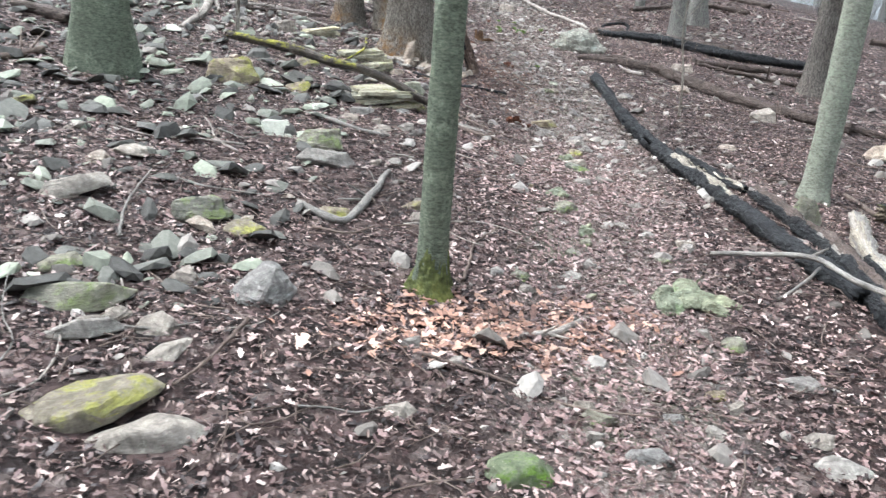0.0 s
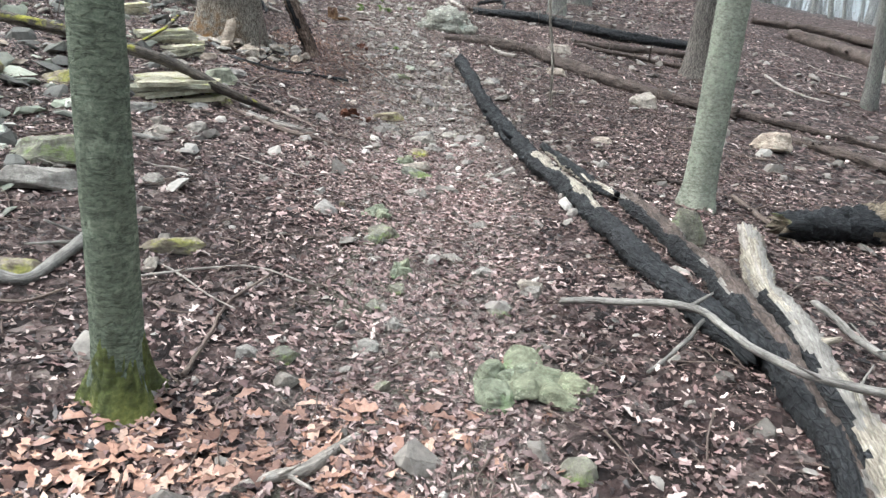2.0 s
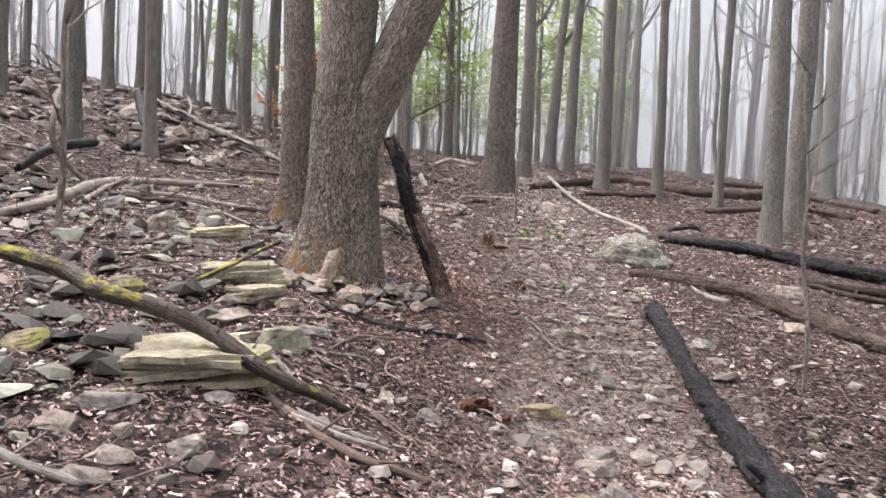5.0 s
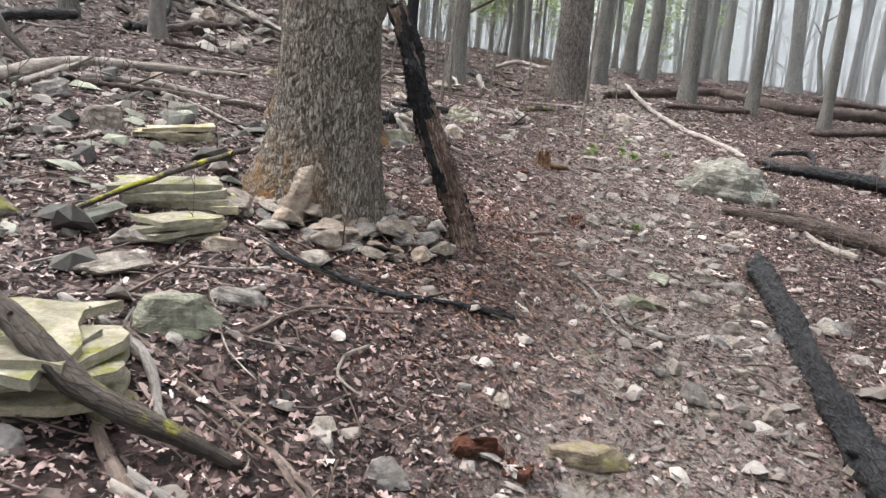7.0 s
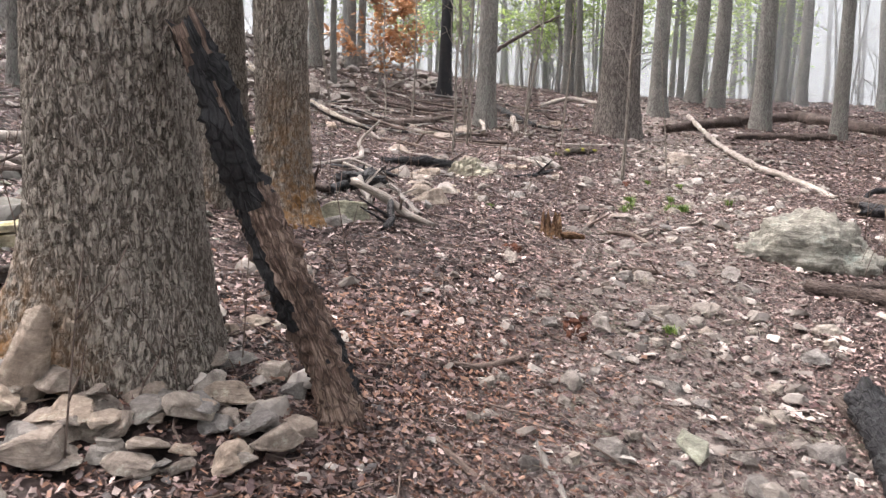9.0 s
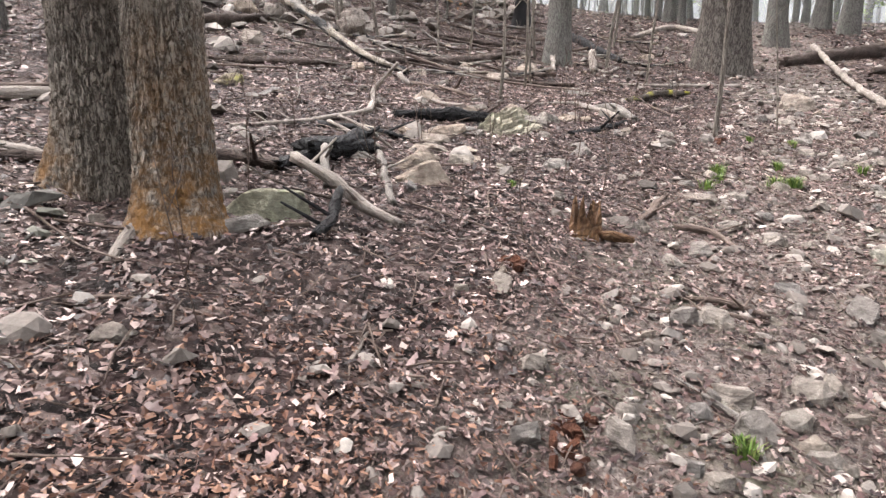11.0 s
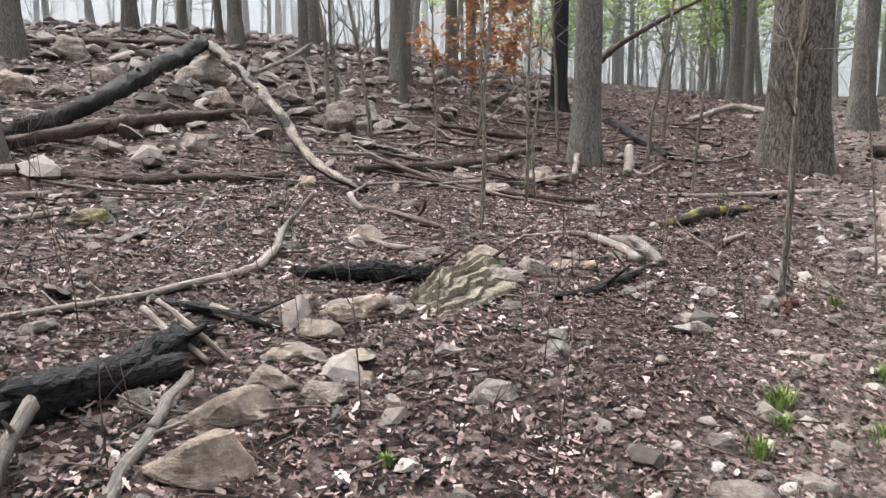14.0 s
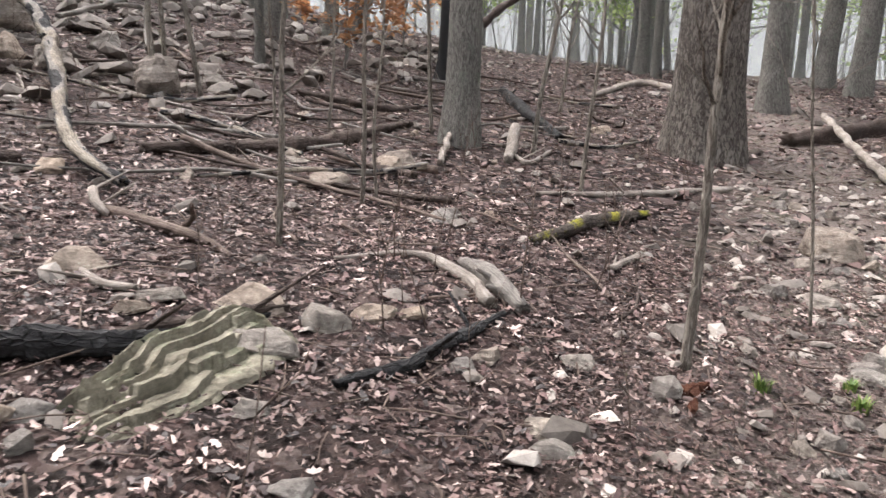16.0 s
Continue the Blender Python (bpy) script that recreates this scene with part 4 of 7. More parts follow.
def leaf_cloud(name, mat, centres, size, rng, parent=None):
    """Many small folded leaves, each one its own island."""
    n = len(centres)
    shape = np.array([(-0.5, 0, 0), (-0.2, 0.26, 0.08), (0.22, 0.22, 0.08), (0.5, 0, 0), (0.22, -0.22, 0.08), (-0.2, -0.26, 0.08)])
    a = rng.random(n) * 6.28
    t1, t2 = rng.normal(size=n) * 0.7, rng.normal(size=n) * 0.7
    s = size * rng.uniform(0.6, 1.3, n)
    x = shape[None, :, 0] * s[:, None]
    y = shape[None, :, 1] * s[:, None]
    z = shape[None, :, 2] * s[:, None] + x * np.tan(t1 * 0.5)[:, None] + y * np.tan(t2 * 0.5)[:, None]
    v = np.stack([x * np.cos(a)[:, None] - y * np.sin(a)[:, None], x * np.sin(a)[:, None] + y * np.cos(a)[:, None], z], -1) + centres[:, None]
    base = np.arange(n)[:, None] * 6
    f = np.concatenate([base + np.array([[0, 1, 2, 3]]), base + np.array([[0, 3, 4, 5]])], 0)
    return mesh_object(name, v.reshape(-1, 3), f, mat, parent, smooth=False)


# ---------------------------------------------------------------- ground, mist, backdrop
def ground_sheet():
    fine_x, fine_y = np.arange(-9, 9.01, 0.09), np.arange(-4, 30.01, 0.09)

    def spread(core, far):
        step, out = core[1] - core[0], [0.0]
        while out[-1] < far:
            step *= 1.13
            out.append(out[-1] + step)
        out = np.array(out[1:])
        return np.r_[core[0] - out[::-1], core, core[-1] + out]
    gx, gy = spread(fine_x, 600), spread(fine_y, 600)
    X, Y = np.meshgrid(gx, gy, indexing="ij")
    v = np.stack([X, Y, ground(X, Y)], -1).reshape(-1, 3)
    n, m = len(gx), len(gy)
    i, j = np.meshgrid(np.arange(n - 1), np.arange(m - 1), indexing="ij")
    f = np.stack([i * m + j, (i + 1) * m + j, (i + 1) * m + j + 1, i * m + j + 1], -1).reshape(-1, 4)
    ob = mesh_object("ground", v, f, M_GROUND)
    layer = ob.data.attributes.new("trodden", "FLOAT", "POINT")
    layer.data.foreach_set("value", on_trail(X, Y).ravel().astype(np.float32))
    return tagged(ob, "sloping forest floor of dark soil under dead leaves", "ground", kind="structure")


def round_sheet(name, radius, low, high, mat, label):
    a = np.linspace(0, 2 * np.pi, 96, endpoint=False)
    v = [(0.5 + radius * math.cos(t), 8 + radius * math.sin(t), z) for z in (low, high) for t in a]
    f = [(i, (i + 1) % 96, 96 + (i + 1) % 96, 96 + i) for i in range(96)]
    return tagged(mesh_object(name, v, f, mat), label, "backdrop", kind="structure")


ground_sheet()
round_sheet("backdrop", 92, -14, 46, backdrop_material(), "glowing pale sheet standing in for mist and sky behind far trees")
# Nested see-through sheets, added to pale the far trees the way haze does.
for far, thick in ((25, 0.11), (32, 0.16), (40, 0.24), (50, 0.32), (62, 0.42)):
    round_sheet("mist_sheet", far, -8, 34, mist_material("mist", thick), "thin see-through sheet standing in for mist among far trees")


# ---------------------------------------------------------------- trees
TREE_LABEL = {
    "plain": "slender grey-barked forest tree, bare of leaves", "dark": "straight dark-barked forest tree, bare of leaves",
    "mossy": "mossy-barked tree rising from leaf litter, bare", 
    "charred": "bare tree with a fire-blackened trunk", "dead": "dead grey tree, weathered and without bark",
}
TREE_KINDS = {
    "plain": [make_tree(11, B_PLAIN), make_tree(12, B_PLAIN, 17, 7, 0.28), make_tree(13, B_PLAIN, 14, 6, 0.22), make_tree(14, B_PLAIN, 16, 8, 0.3)],
    "dark": [make_tree(21, B_DARK, 16, 6, 0.4)], "mossy": [make_tree(31, B_MOSS, 13, 6, 0.4)],
    "charred": [make_tree(51, W_CHAR, 12, 5, 0.4, 1)], "dead": [make_tree(61, W_GREY, 9, 4, 0.45, 1)],
}
first_use = {id(t) for kind in TREE_KINDS.values() for t in kind}


def tree(x, y, radius, lean_x, lean_y, kind):
    serial[0] += 1
    proto = TREE_KINDS[kind][serial[0] % len(TREE_KINDS[kind])]
    s = radius / 0.2
    tall = min(1.25, max(0.7, 0.6 + 0.5 * s))
    m = pose(x, y, float(ground(x, y)) - 0.03, -lean_y, lean_x, (serial[0] * 73) % 360) @ Matrix.Diagonal((s, s, tall, 1))
    if id(proto) in first_use:
        first_use.discard(id(proto))
        proto.matrix_basis = m
        ob = proto
    else:
        keep = proto.matrix_basis.copy()
        proto.matrix_basis = Matrix.Identity(4)
        ob = copy_thing(proto, m)
        proto.matrix_basis = keep
    return tagged(ob, TREE_LABEL[kind], "tree", group="forest trees")


def hanging_limb():
    """A dead limb caught on the grey tree above the deadfall."""
    pts = [(-2.86, 22.26, 3.44), (-2.69, 22.41, 3.64), (-2.29, 22.73, 3.94), (-1.95, 23.01, 4.18), (-1.69, 23.21, 4.33)]
    line = smooth_line([(*q, 0.05 - 0.0085 * n) for n, q in enumerate(pts)], 0.06)
    v, f, uv = tube(line, 9, 0.3, 31)
    tagged(mesh_object("dead_limb", v, f, W_BROWN, uvs=uv), "broken dead limb hanging from a grey tree", "branch", group="fallen wood")


hanging_limb()


def sapling(x, y, radius, dx, dy, dz):
    """A thin leafless sapling from the ground towards a seen height, and on above it."""
    serial[0] += 1
    rng = np.random.default_rng(serial[0])
    ob = new("sapling")
    z, k = float(ground(x, y)), max(1.0, 2.6 / max(dz, 0.3))
    way = np.array((dx, dy, dz)) * k
    pts = [(way[0] * t + rng.normal() * 0.012, way[1] * t + rng.normal() * 0.012, way[2] * t - 0.05 * (t == 0), radius * 0.85 * (1 - 0.6 * t)) for t in np.linspace(0, 1, 6)]
    v, f, uv = tube(smooth_line(pts, 0.1), 8, 0.1, serial[0], False)
    mesh_object("trunk", v, f, B_SAPLING, ob, uvs=uv)
    lines = []
    for n in range(7):
        t = rng.uniform(0.3, 0.98)
        a = rng.random() * 6.28
        w = np.array((np.cos(a), np.sin(a), 0.8))
        branch_tubes(rng, way * t, w / np.linalg.norm(w), rng.uniform(0.3, 0.8), radius * 0.4, 1, lines)
    v, f, uv = joined_tubes(lines, 3)
    tagged(mesh_object("twig_spray", v, f, B_SAPLING, ob, uvs=uv), kind="stuff")
    ob.matrix_world = Matrix.Translation((x, y, z))
    return tagged(ob, "thin leafless sapling growing out of leaf litter", "sapling", group="saplings")


def oak(x, y, radius, seed, stems, label, toward=3.3, stain=(3.3, 0.42)):
    """A large furrowed oak that forks low: stems are (height, dx, dy, radius, lean x, lean y)."""
    ob = new("oak_tree")
    v, f = trunk_mesh(radius, 1.75, 1.0, 230, 220, 0.015, seed, 0.97, toward=toward)
    lower = mesh_object("trunk", v, f, B_OAK, ob)
    low = lower.data.attributes.new("stain", "FLOAT", "POINT")
    near = np.clip(1.1 - v[:, 2] / stain[1], 0, 1) * np.clip(0.5 + 0.9 * np.cos(np.arctan2(v[:, 1], v[:, 0]) - stain[0]), 0, 1)
    low.data.foreach_set("value", near.astype(np.float32))
    for n, (hgt, dx, dy, r, lx, ly) in enumerate(stems):
        sv, sf = trunk_mesh(r, 12, 0.0, 90, 170, 0.011, seed + n + 1, 0.4, 0.02)
        stem = mesh_object("stem", sv, sf, B_OAK, ob)
        stem.matrix_basis = pose(dx, dy, hgt, -ly, lx, 0)
        rng, lines = np.random.default_rng(seed + n), []
        for k in range(5):
            a = rng.random() * 6.28
            w = np.array((np.cos(a), np.sin(a), 0.7))
            branch_tubes(rng, (0, 0, 4.5 + 1.6 * k), w / np.linalg.norm(w), 3.0, r * 0.35, 2, lines)
        tv, tf, tuv = joined_tubes(lines, 4)
        tagged(mesh_object("crown", tv, tf, B_PLAIN, stem, uvs=tuv), kind="stuff")
    ob.matrix_world = Matrix.Translation((x, y, float(ground(x, y)) - 0.02))
    return tagged(ob, label, "tree", group="oaks beside the trail")


def near_tree(x, y, radius, lean_x, bark, label, moss=False, seed=5):
    """A tree close to the trail, with finely ridged bark and, if mossy, a skirt of moss at its foot."""
    ob = new("tree")
    v, f = trunk_mesh(radius, 9, 0.75 if moss else 0.4, 70, 200, 0.006, seed, 0.55)
    mesh_object("trunk", v, f, bark, ob)
    rng, lines = np.random.default_rng(seed), []
    for k in range(7):
        a = rng.random() * 6.28
        w = np.array((np.cos(a), np.sin(a), 0.8))
        branch_tubes(rng, (0, 0, 4.6 + 0.6 * k), w / np.linalg.norm(w), 2.2, radius * 0.3, 2, lines)
    tv, tf, tuv = joined_tubes(lines, 4)
    tagged(mesh_object("crown", tv, tf, bark, ob, uvs=tuv), kind="stuff")
    if moss:
        sv, sf = trunk_mesh(radius * 1.03, 0.56, 0.8, 90, 44, 0.009, seed, 0.9)
        edge = 0.03 + 0.24 * value_noise(np.arctan2(sv[:, 1], sv[:, 0]) * 2.2 + 9, 0 * sv[:, 0], 3) + 0.12 * (value_noise(np.arctan2(sv[:, 1], sv[:, 0]) * 9, sv[:, 2] * 25, 4) - 0.5)
        over = np.clip((sv[:, 2] - edge) / 0.1, 0, 1)
        sv[:, :2] *= (1.03 - 0.22 * over)[:, None]
        tagged(mesh_object("moss", sv, sf, M_MOSS, ob), "yellow-green moss round the foot")
    ob.matrix_world = pose(x, y, float(ground(x, y)) - 0.03, 0, lean_x, 0)
    return tagged(ob, label, "tree", group="forest trees")


near_tree(-0.83, 3.62, 0.083, 2.0, B_MOSS, "slim mossy-barked tree with bright moss round its foot", True, 5)
near_tree(2.62, 6.33, 0.115, 1.5, B_LICHEN, "slim pale tree with green lichen on its bark", False, 6)
near_tree(5.75, 13.14, 0.241, 2.5, B_DARK, "dark-barked tree, bare, standing in leaf litter", False, 7)
oak(-1.24, 10.15, 0.28, 3, [(1.25, -0.06, 0.02, 0.235, 3, 0), (1.2, 0.12, -0.02, 0.18, 22, 0)],
    "large oak with deeply furrowed bark, orange-stained at its base")
oak(-2.36, 12.42, 0.19, 8, [(1.3, 0, 0, 0.175, -2, 0)], "grey oak with furrowed bark behind the leaning log")
oak(-1.78, 12.3, 0.165, 15, [(1.3, 0, 0, 0.155, 3, 0)], "oak stem with an orange rotten base", -0.9, (-0.3, 0.95))


def leaning_log():
    foot, head = np.array((-0.39, 10.22, 0.0)), np.array((-0.86, 10.02, 2.14))
    foot[2] = float(ground(foot[0], foot[1])) - 0.02
    pts = [(*(foot + (head - foot) * t + np.array((0.012, 0, 0)) * math.sin(9 * t)), 0.076 - 0.016 * t) for t in np.linspace(0, 1, 6)]
    line = smooth_line(pts, 0.016)
    v, f, uv = tube(line, 34, 0.3, 77, chunk=0.16)
    patch = value_noise(np.arange(len(f)) // 34 * 0.07, np.arange(len(f)) % 34 / 34 * 13, 4) + 0.25 * (1 - np.arange(len(f)) / len(f)) + 0.15 * value_noise(np.arange(len(f)) // 34 * 0.6, np.arange(len(f)) % 34 * 0.8, 6)
    ob = mesh_object("leaning_log", v, f, [W_CHAR, W_BURNT], mat_index=(patch > 0.68).astype(int), uvs=uv)
    tagged(ob, "burnt broken log leaning against the large oak", "log", group="fallen wood")


leaning_log()


def beech(x, y, height, wide, count, mat, label, name):
    rng = np.random.default_rng(int(100 * abs(x) + y))
    ob = new(name)
    lines = []
    pts = [(rng.normal() * 0.03, rng.normal() * 0.03, height * t, 0.035 * (1.05 - t) * height / 3) for t in np.linspace(0, 1, 6)]
    v, f, uv = tube(smooth_line(pts, 0.15), 7, 0.08, 2, False)
    mesh_object("trunk", v, f, B_PLAIN, ob, uvs=uv)
    centres = []
    for n in range(26):
        t = rng.uniform(0.12, 0.97)
        a = rng.random() * 6.28
        w = np.array((np.cos(a), np.sin(a), 0.25))
        length = wide * (1.1 - 0.7 * t) * rng.uniform(0.6, 1)
        one = []
        branch_tubes(rng, (0, 0, height * t), w / np.linalg.norm(w), length, 0.012 * height / 3, 1, one)
        lines += one
        for line in one:
            for q in line[1:]:
                centres.append(q[:3])
    v, f, uv = joined_tubes(lines, 3)
    tagged(mesh_object("branch_tangle", v, f, B_PLAIN, ob, uvs=uv), kind="stuff")
    centres = np.array(centres)
    pick = centres[rng.integers(0, len(centres), count)] + rng.normal(size=(count, 3)) * 0.07 * height / 3
    tagged(leaf_cloud("foliage", mat, pick, 0.13 if height < 4 else 0.16, rng, ob), kind="stuff")
    ob.matrix_world = Matrix.Translation((x, y, float(ground(x, y)) - 0.05))
    return tagged(ob, label, "tree", group="leafy understory")


for bx, by, bh, leaves in ((-5.95, 24.3, 2.7, 1500), (-6.6, 27.6, 2.4, 1000)):
    beech(bx, by, bh, 1.15, leaves, M_ORANGE, "young beech holding on to last year's orange leaves", "beech_sapling")
for bx, by, bh in ((-6.5, 36, 8), (-3.2, 33, 7), (0.4, 38, 9), (-10.5, 42, 9), (-1.2, 44, 10), (3.6, 42, 8), (-6.2, 45, 10), (-12.5, 36, 6), (-4.6, 39, 9), (1.8, 47, 10), (-8.6, 37, 6)):
    beech(bx, by, bh, bh * 0.36, 3600, M_GREEN, "young understory tree with fresh light green leaves", "leafing_tree")

# ---- trees
tree(7.65, 10.15, 0.121, 2.0, -0.4, "plain")
tree(10.96, 15.12, 0.251, -1.5, 0.3, "plain")
tree(8.50, 12.59, 0.111, 1.1, -0.2, "plain")
tree(-4.00, 6.96, 0.237, 3.3, -0.0, "mossy")
tree(4.50, 17.51, 0.175, -1.3, -0.2, "plain")
tree(5.80, 20.33, 0.232, -1.5, -0.2, "plain")
tree(3.85, 25.18, 0.145, 0.9, 0.1, "plain")
tree(2.42, 25.99, 0.203, 0.5, 0.1, "plain")
tree(1.67, 31.12, 0.213, 2.3, 0.3, "plain")
tree(1.05, 32.42, 0.207, 2.5, 0.4, "plain")
tree(4.25, 33.46, 0.169, 4.3, 0.6, "plain")
tree(6.43, 33.00, 0.230, 2.9, 0.4, "plain")
tree(5.02, 23.40, 0.120, -0.4, -0.1, "plain")
tree(-2.77, 32.14, 0.142, -1.0, -0.1, "plain")
tree(-9.83, 27.77, 0.199, 1.4, 0.2, "plain")
tree(-10.63, 25.27, 0.113, 0.4, 0.1, "plain")
tree(-11.46, 24.08, 0.152, -0.7, -0.1, "plain")
tree(-6.73, 15.04, 0.110, 0.3, 0.1, "plain")
tree(-10.92, 18.92, 0.179, 0.0, 0.0, "plain")
tree(-15.22, 25.98, 0.120, 0.8, 0.1, "plain")
tree(-11.16, 33.96, 0.120, 0.3, 0.0, "plain")
tree(-8.21, 28.54, 0.120, -1.6, -0.2, "plain")
tree(-13.58, 33.57, 0.120, 0.1, 0.0, "plain")
tree(11.35, 33.44, 0.310, -0.5, -0.1, "plain")
tree(-0.45, 22.85, 0.364, 0.8, 0.2, "dark")
tree(0.17, 27.79, 0.216, 0.4, 0.1, "plain")
tree(-4.69, 25.45, 0.152, 0.4, 0.1, "charred")
tree(-2.57, 20.93, 0.176, -0.5, -0.2, "plain")
tree(-2.80, 33.59, 0.136, -1.4, -0.4, "plain")
tree(0.70, 38.37, 0.120, -2.2, -0.7, "plain")
tree(3.86, 35.07, 0.148, -1.4, -0.4, "plain")
tree(-7.89, 24.98, 0.188, -0.8, -0.3, "plain")
tree(-5.81, 15.64, 0.108, 2.6, 1.8, "dead")
tree(-7.73, 26.68, 0.140, 0.7, 0.5, "plain")
tree(-12.58, 27.96, 0.166, 1.0, 0.7, "plain")
tree(-14.57, 23.89, 0.171, -8.3, -5.8, "plain")
tree(-12.57, 24.70, 0.083, 1.6, 1.1, "plain")
tree(-14.51, 27.03, 0.120, 1.6, 1.1, "plain")
tree(-22.54, 25.91, 0.120, 1.0, 0.7, "plain")
tree(-31.27, 32.13, 0.120, 2.3, 1.6, "plain")
tree(-33.35, 34.05, 0.108, 2.2, 1.5, "plain")
tree(-26.25, 35.58, 0.120, 1.4, 1.0, "plain")
tree(-6.29, 22.62, 0.063, 1.1, 0.8, "plain")
tree(-2.30, 31.46, 0.100, -1.2, -0.8, "plain")
tree(-10.56, 52.45, 0.150, -5.9, -4.1, "plain")
tree(-22.73, 37.96, 0.120, 1.7, 1.2, "plain")
tree(-10.25, 27.62, 0.065, 1.8, 1.2, "plain")
# ---- saplings
sapling(-2.17, 18.28, 0.021, 0.01, 0.00, 1.57)
sapling(-3.05, 21.27, 0.031, -0.09, -0.06, 2.02)
sapling(-1.06, 19.79, 0.023, 0.05, 0.03, 0.96)
sapling(0.08, 17.08, 0.028, 0.02, 0.02, 1.22)
sapling(-5.22, 20.24, 0.036, -0.26, -0.18, 1.82)
sapling(-2.59, 24.66, 0.031, 0.08, 0.05, 0.95)
sapling(-12.89, 22.38, 0.040, 0.02, 0.01, 1.01)
sapling(-4.03, 19.88, 0.019, -0.02, -0.02, 0.70)
sapling(-3.74, 20.35, 0.023, 0.02, 0.01, 0.85)
sapling(-3.46, 9.62, 0.036, 0.04, 0.01, 1.21)
sapling(-1.92, 21.31, 0.035, 0.11, 0.03, 0.94)
sapling(-6.21, 20.75, 0.037, -0.05, -0.01, 1.12)
sapling(-2.06, 17.23, 0.022, 0.01, 0.00, 0.71)
sapling(2.34, 9.69, 0.022, -0.03, 0.00, 0.49)
sapling(0.59, 17.98, 0.011, -0.09, -0.04, 0.81)
sapling(-2.17, 18.45, 0.016, 0.01, 0.01, 0.74)
sapling(-6.06, 20.45, 0.044, -0.17, -0.03, 1.74)
# ---- logs
log("charstrip", (1.55, 11.47, 0.07, 0.091), (1.52, 9.18, 0.07, 0.088), (1.55, 7.5, 0.06, 0.086), (1.63, 6.1, 0.06, 0.084), (1.62, 4.9, 0.06, 0.08), (1.68, 4.2, 0.06, 0.078), (1.74, 3.85, 0.04, 0.07))
log("charpale", (1.82, 7.90, 0.03, 0.040), (1.86, 6.91, 0.05, 0.052), (1.91, 6.20, 0.04, 0.045))
log("greyburnt", (1.95, 6.05, 0.06, 0.062), (1.95, 5.0, 0.07, 0.07), (1.88, 4.27, 0.07, 0.072), (1.78, 3.6, 0.06, 0.07), (1.62, 3.0, 0.04, 0.066), (1.42, 2.6, 0.03, 0.05))
log("pale", (2.52, 5.40, 0.09, 0.072), (2.20, 4.62, 0.07, 0.078), (2.05, 4.10, 0.07, 0.076), (1.93, 3.63, 0.08, 0.084), (1.76, 3.10, 0.08, 0.09), (1.57, 2.60, 0.08, 0.092), (1.34, 2.08, 0.07, 0.09))
log("barkchar", (2.91, 5.58, 0.10, 0.130), (3.72, 5.73, 0.14, 0.186), (4.96, 6.01, 0.16, 0.217))
log("brown", (3.1, 4.28, 0.05, 0.07), (2.9, 3.8, 0.05, 0.075), (2.95, 3.4, 0.05, 0.07))
log("greystick", (1.00, 4.33, 0.06, 0.020), (1.46, 3.99, 0.20, 0.021), (1.54, 3.63, 0.22, 0.022), (1.69, 3.34, 0.24, 0.021), (1.97, 3.22, 0.22, 0.020), (2.02, 2.96, 0.11, 0.017), (2.11, 2.84, 0.03, 0.013))
log("greystick", (1.54, 3.99, 0.13, 0.013), (1.39, 3.87, 0.06, 0.011), (1.21, 3.76, 0.01, 0.009))
log("greystick", (1.47, 4.01, 0.19, 0.014), (1.53, 4.01, 0.23, 0.011), (1.59, 4.03, 0.25, 0.007))
log("palestick", (-0.53, 3.00, 0.01, 0.019), (-0.29, 3.16, 0.02, 0.025), (-0.16, 3.24, 0.02, 0.030), (0.05, 3.46, 0.01, 0.016))
log("mossy", (-3.11, 8.04, 0.33, 0.045), (-2.35, 7.92, 0.34, 0.052), (-1.95, 7.75, 0.32, 0.052), (-1.44, 7.71, 0.26, 0.048), (-0.99, 7.64, 0.15, 0.041), (-0.62, 7.74, 0.01, 0.018))
log("greystick", (-0.82, 7.53, 0.02, 0.024), (-0.53, 7.51, 0.02, 0.022), (-0.24, 7.53, 0.01, 0.017))
log("brownstick", (-1.20, 8.05, 0.01, 0.012), (-0.59, 7.89, 0.01, 0.012), (-0.09, 7.59, 0.01, 0.013), (0.28, 7.76, 0.01, 0.011))
log("greystick", (-1.86, 6.63, 0.02, 0.027), (-1.56, 6.57, 0.02, 0.025), (-1.34, 6.54, 0.01, 0.020))
log("char", (2.56, 16.37, 0.07, 0.093), (3.56, 16.04, 0.08, 0.110), (5.24, 15.37, 0.08, 0.101), (6.95, 15.59, 0.07, 0.094))
log("char", (2.63, 16.91, 0.03, 0.036), (2.74, 17.14, 0.15, 0.036), (3.24, 17.29, 0.17, 0.042), (3.17, 16.72, 0.10, 0.030))
log("brown", (1.59, 13.31, 0.04, 0.049), (2.77, 12.85, 0.07, 0.090), (3.74, 11.45, 0.07, 0.090), (5.05, 10.52, 0.06, 0.083))
log("brown", (3.92, 14.13, 0.03, 0.045), (4.79, 14.01, 0.04, 0.049), (5.70, 13.68, 0.04, 0.047))
log("brown", (0.48, 24.56, 0.08, 0.112), (3.13, 28.13, 0.11, 0.146), (4.16, 27.27, 0.12, 0.154), (5.30, 26.18, 0.12, 0.158), (7.75, 27.00, 0.13, 0.175))
log("brown", (1.80, 24.00, 0.05, 0.070), (3.81, 25.09, 0.06, 0.086))
log("brown", (6.68, 30.70, 0.08, 0.109), (8.99, 31.03, 0.08, 0.109))
log("palestick", (-2.61, 26.69, 0.04, 0.053), (-2.36, 29.65, 0.06, 0.077), (-1.45, 29.16, 0.05, 0.067))
log("brown", (-1.88, 15.64, 0.03, 0.043), (-1.53, 16.51, 0.03, 0.039))
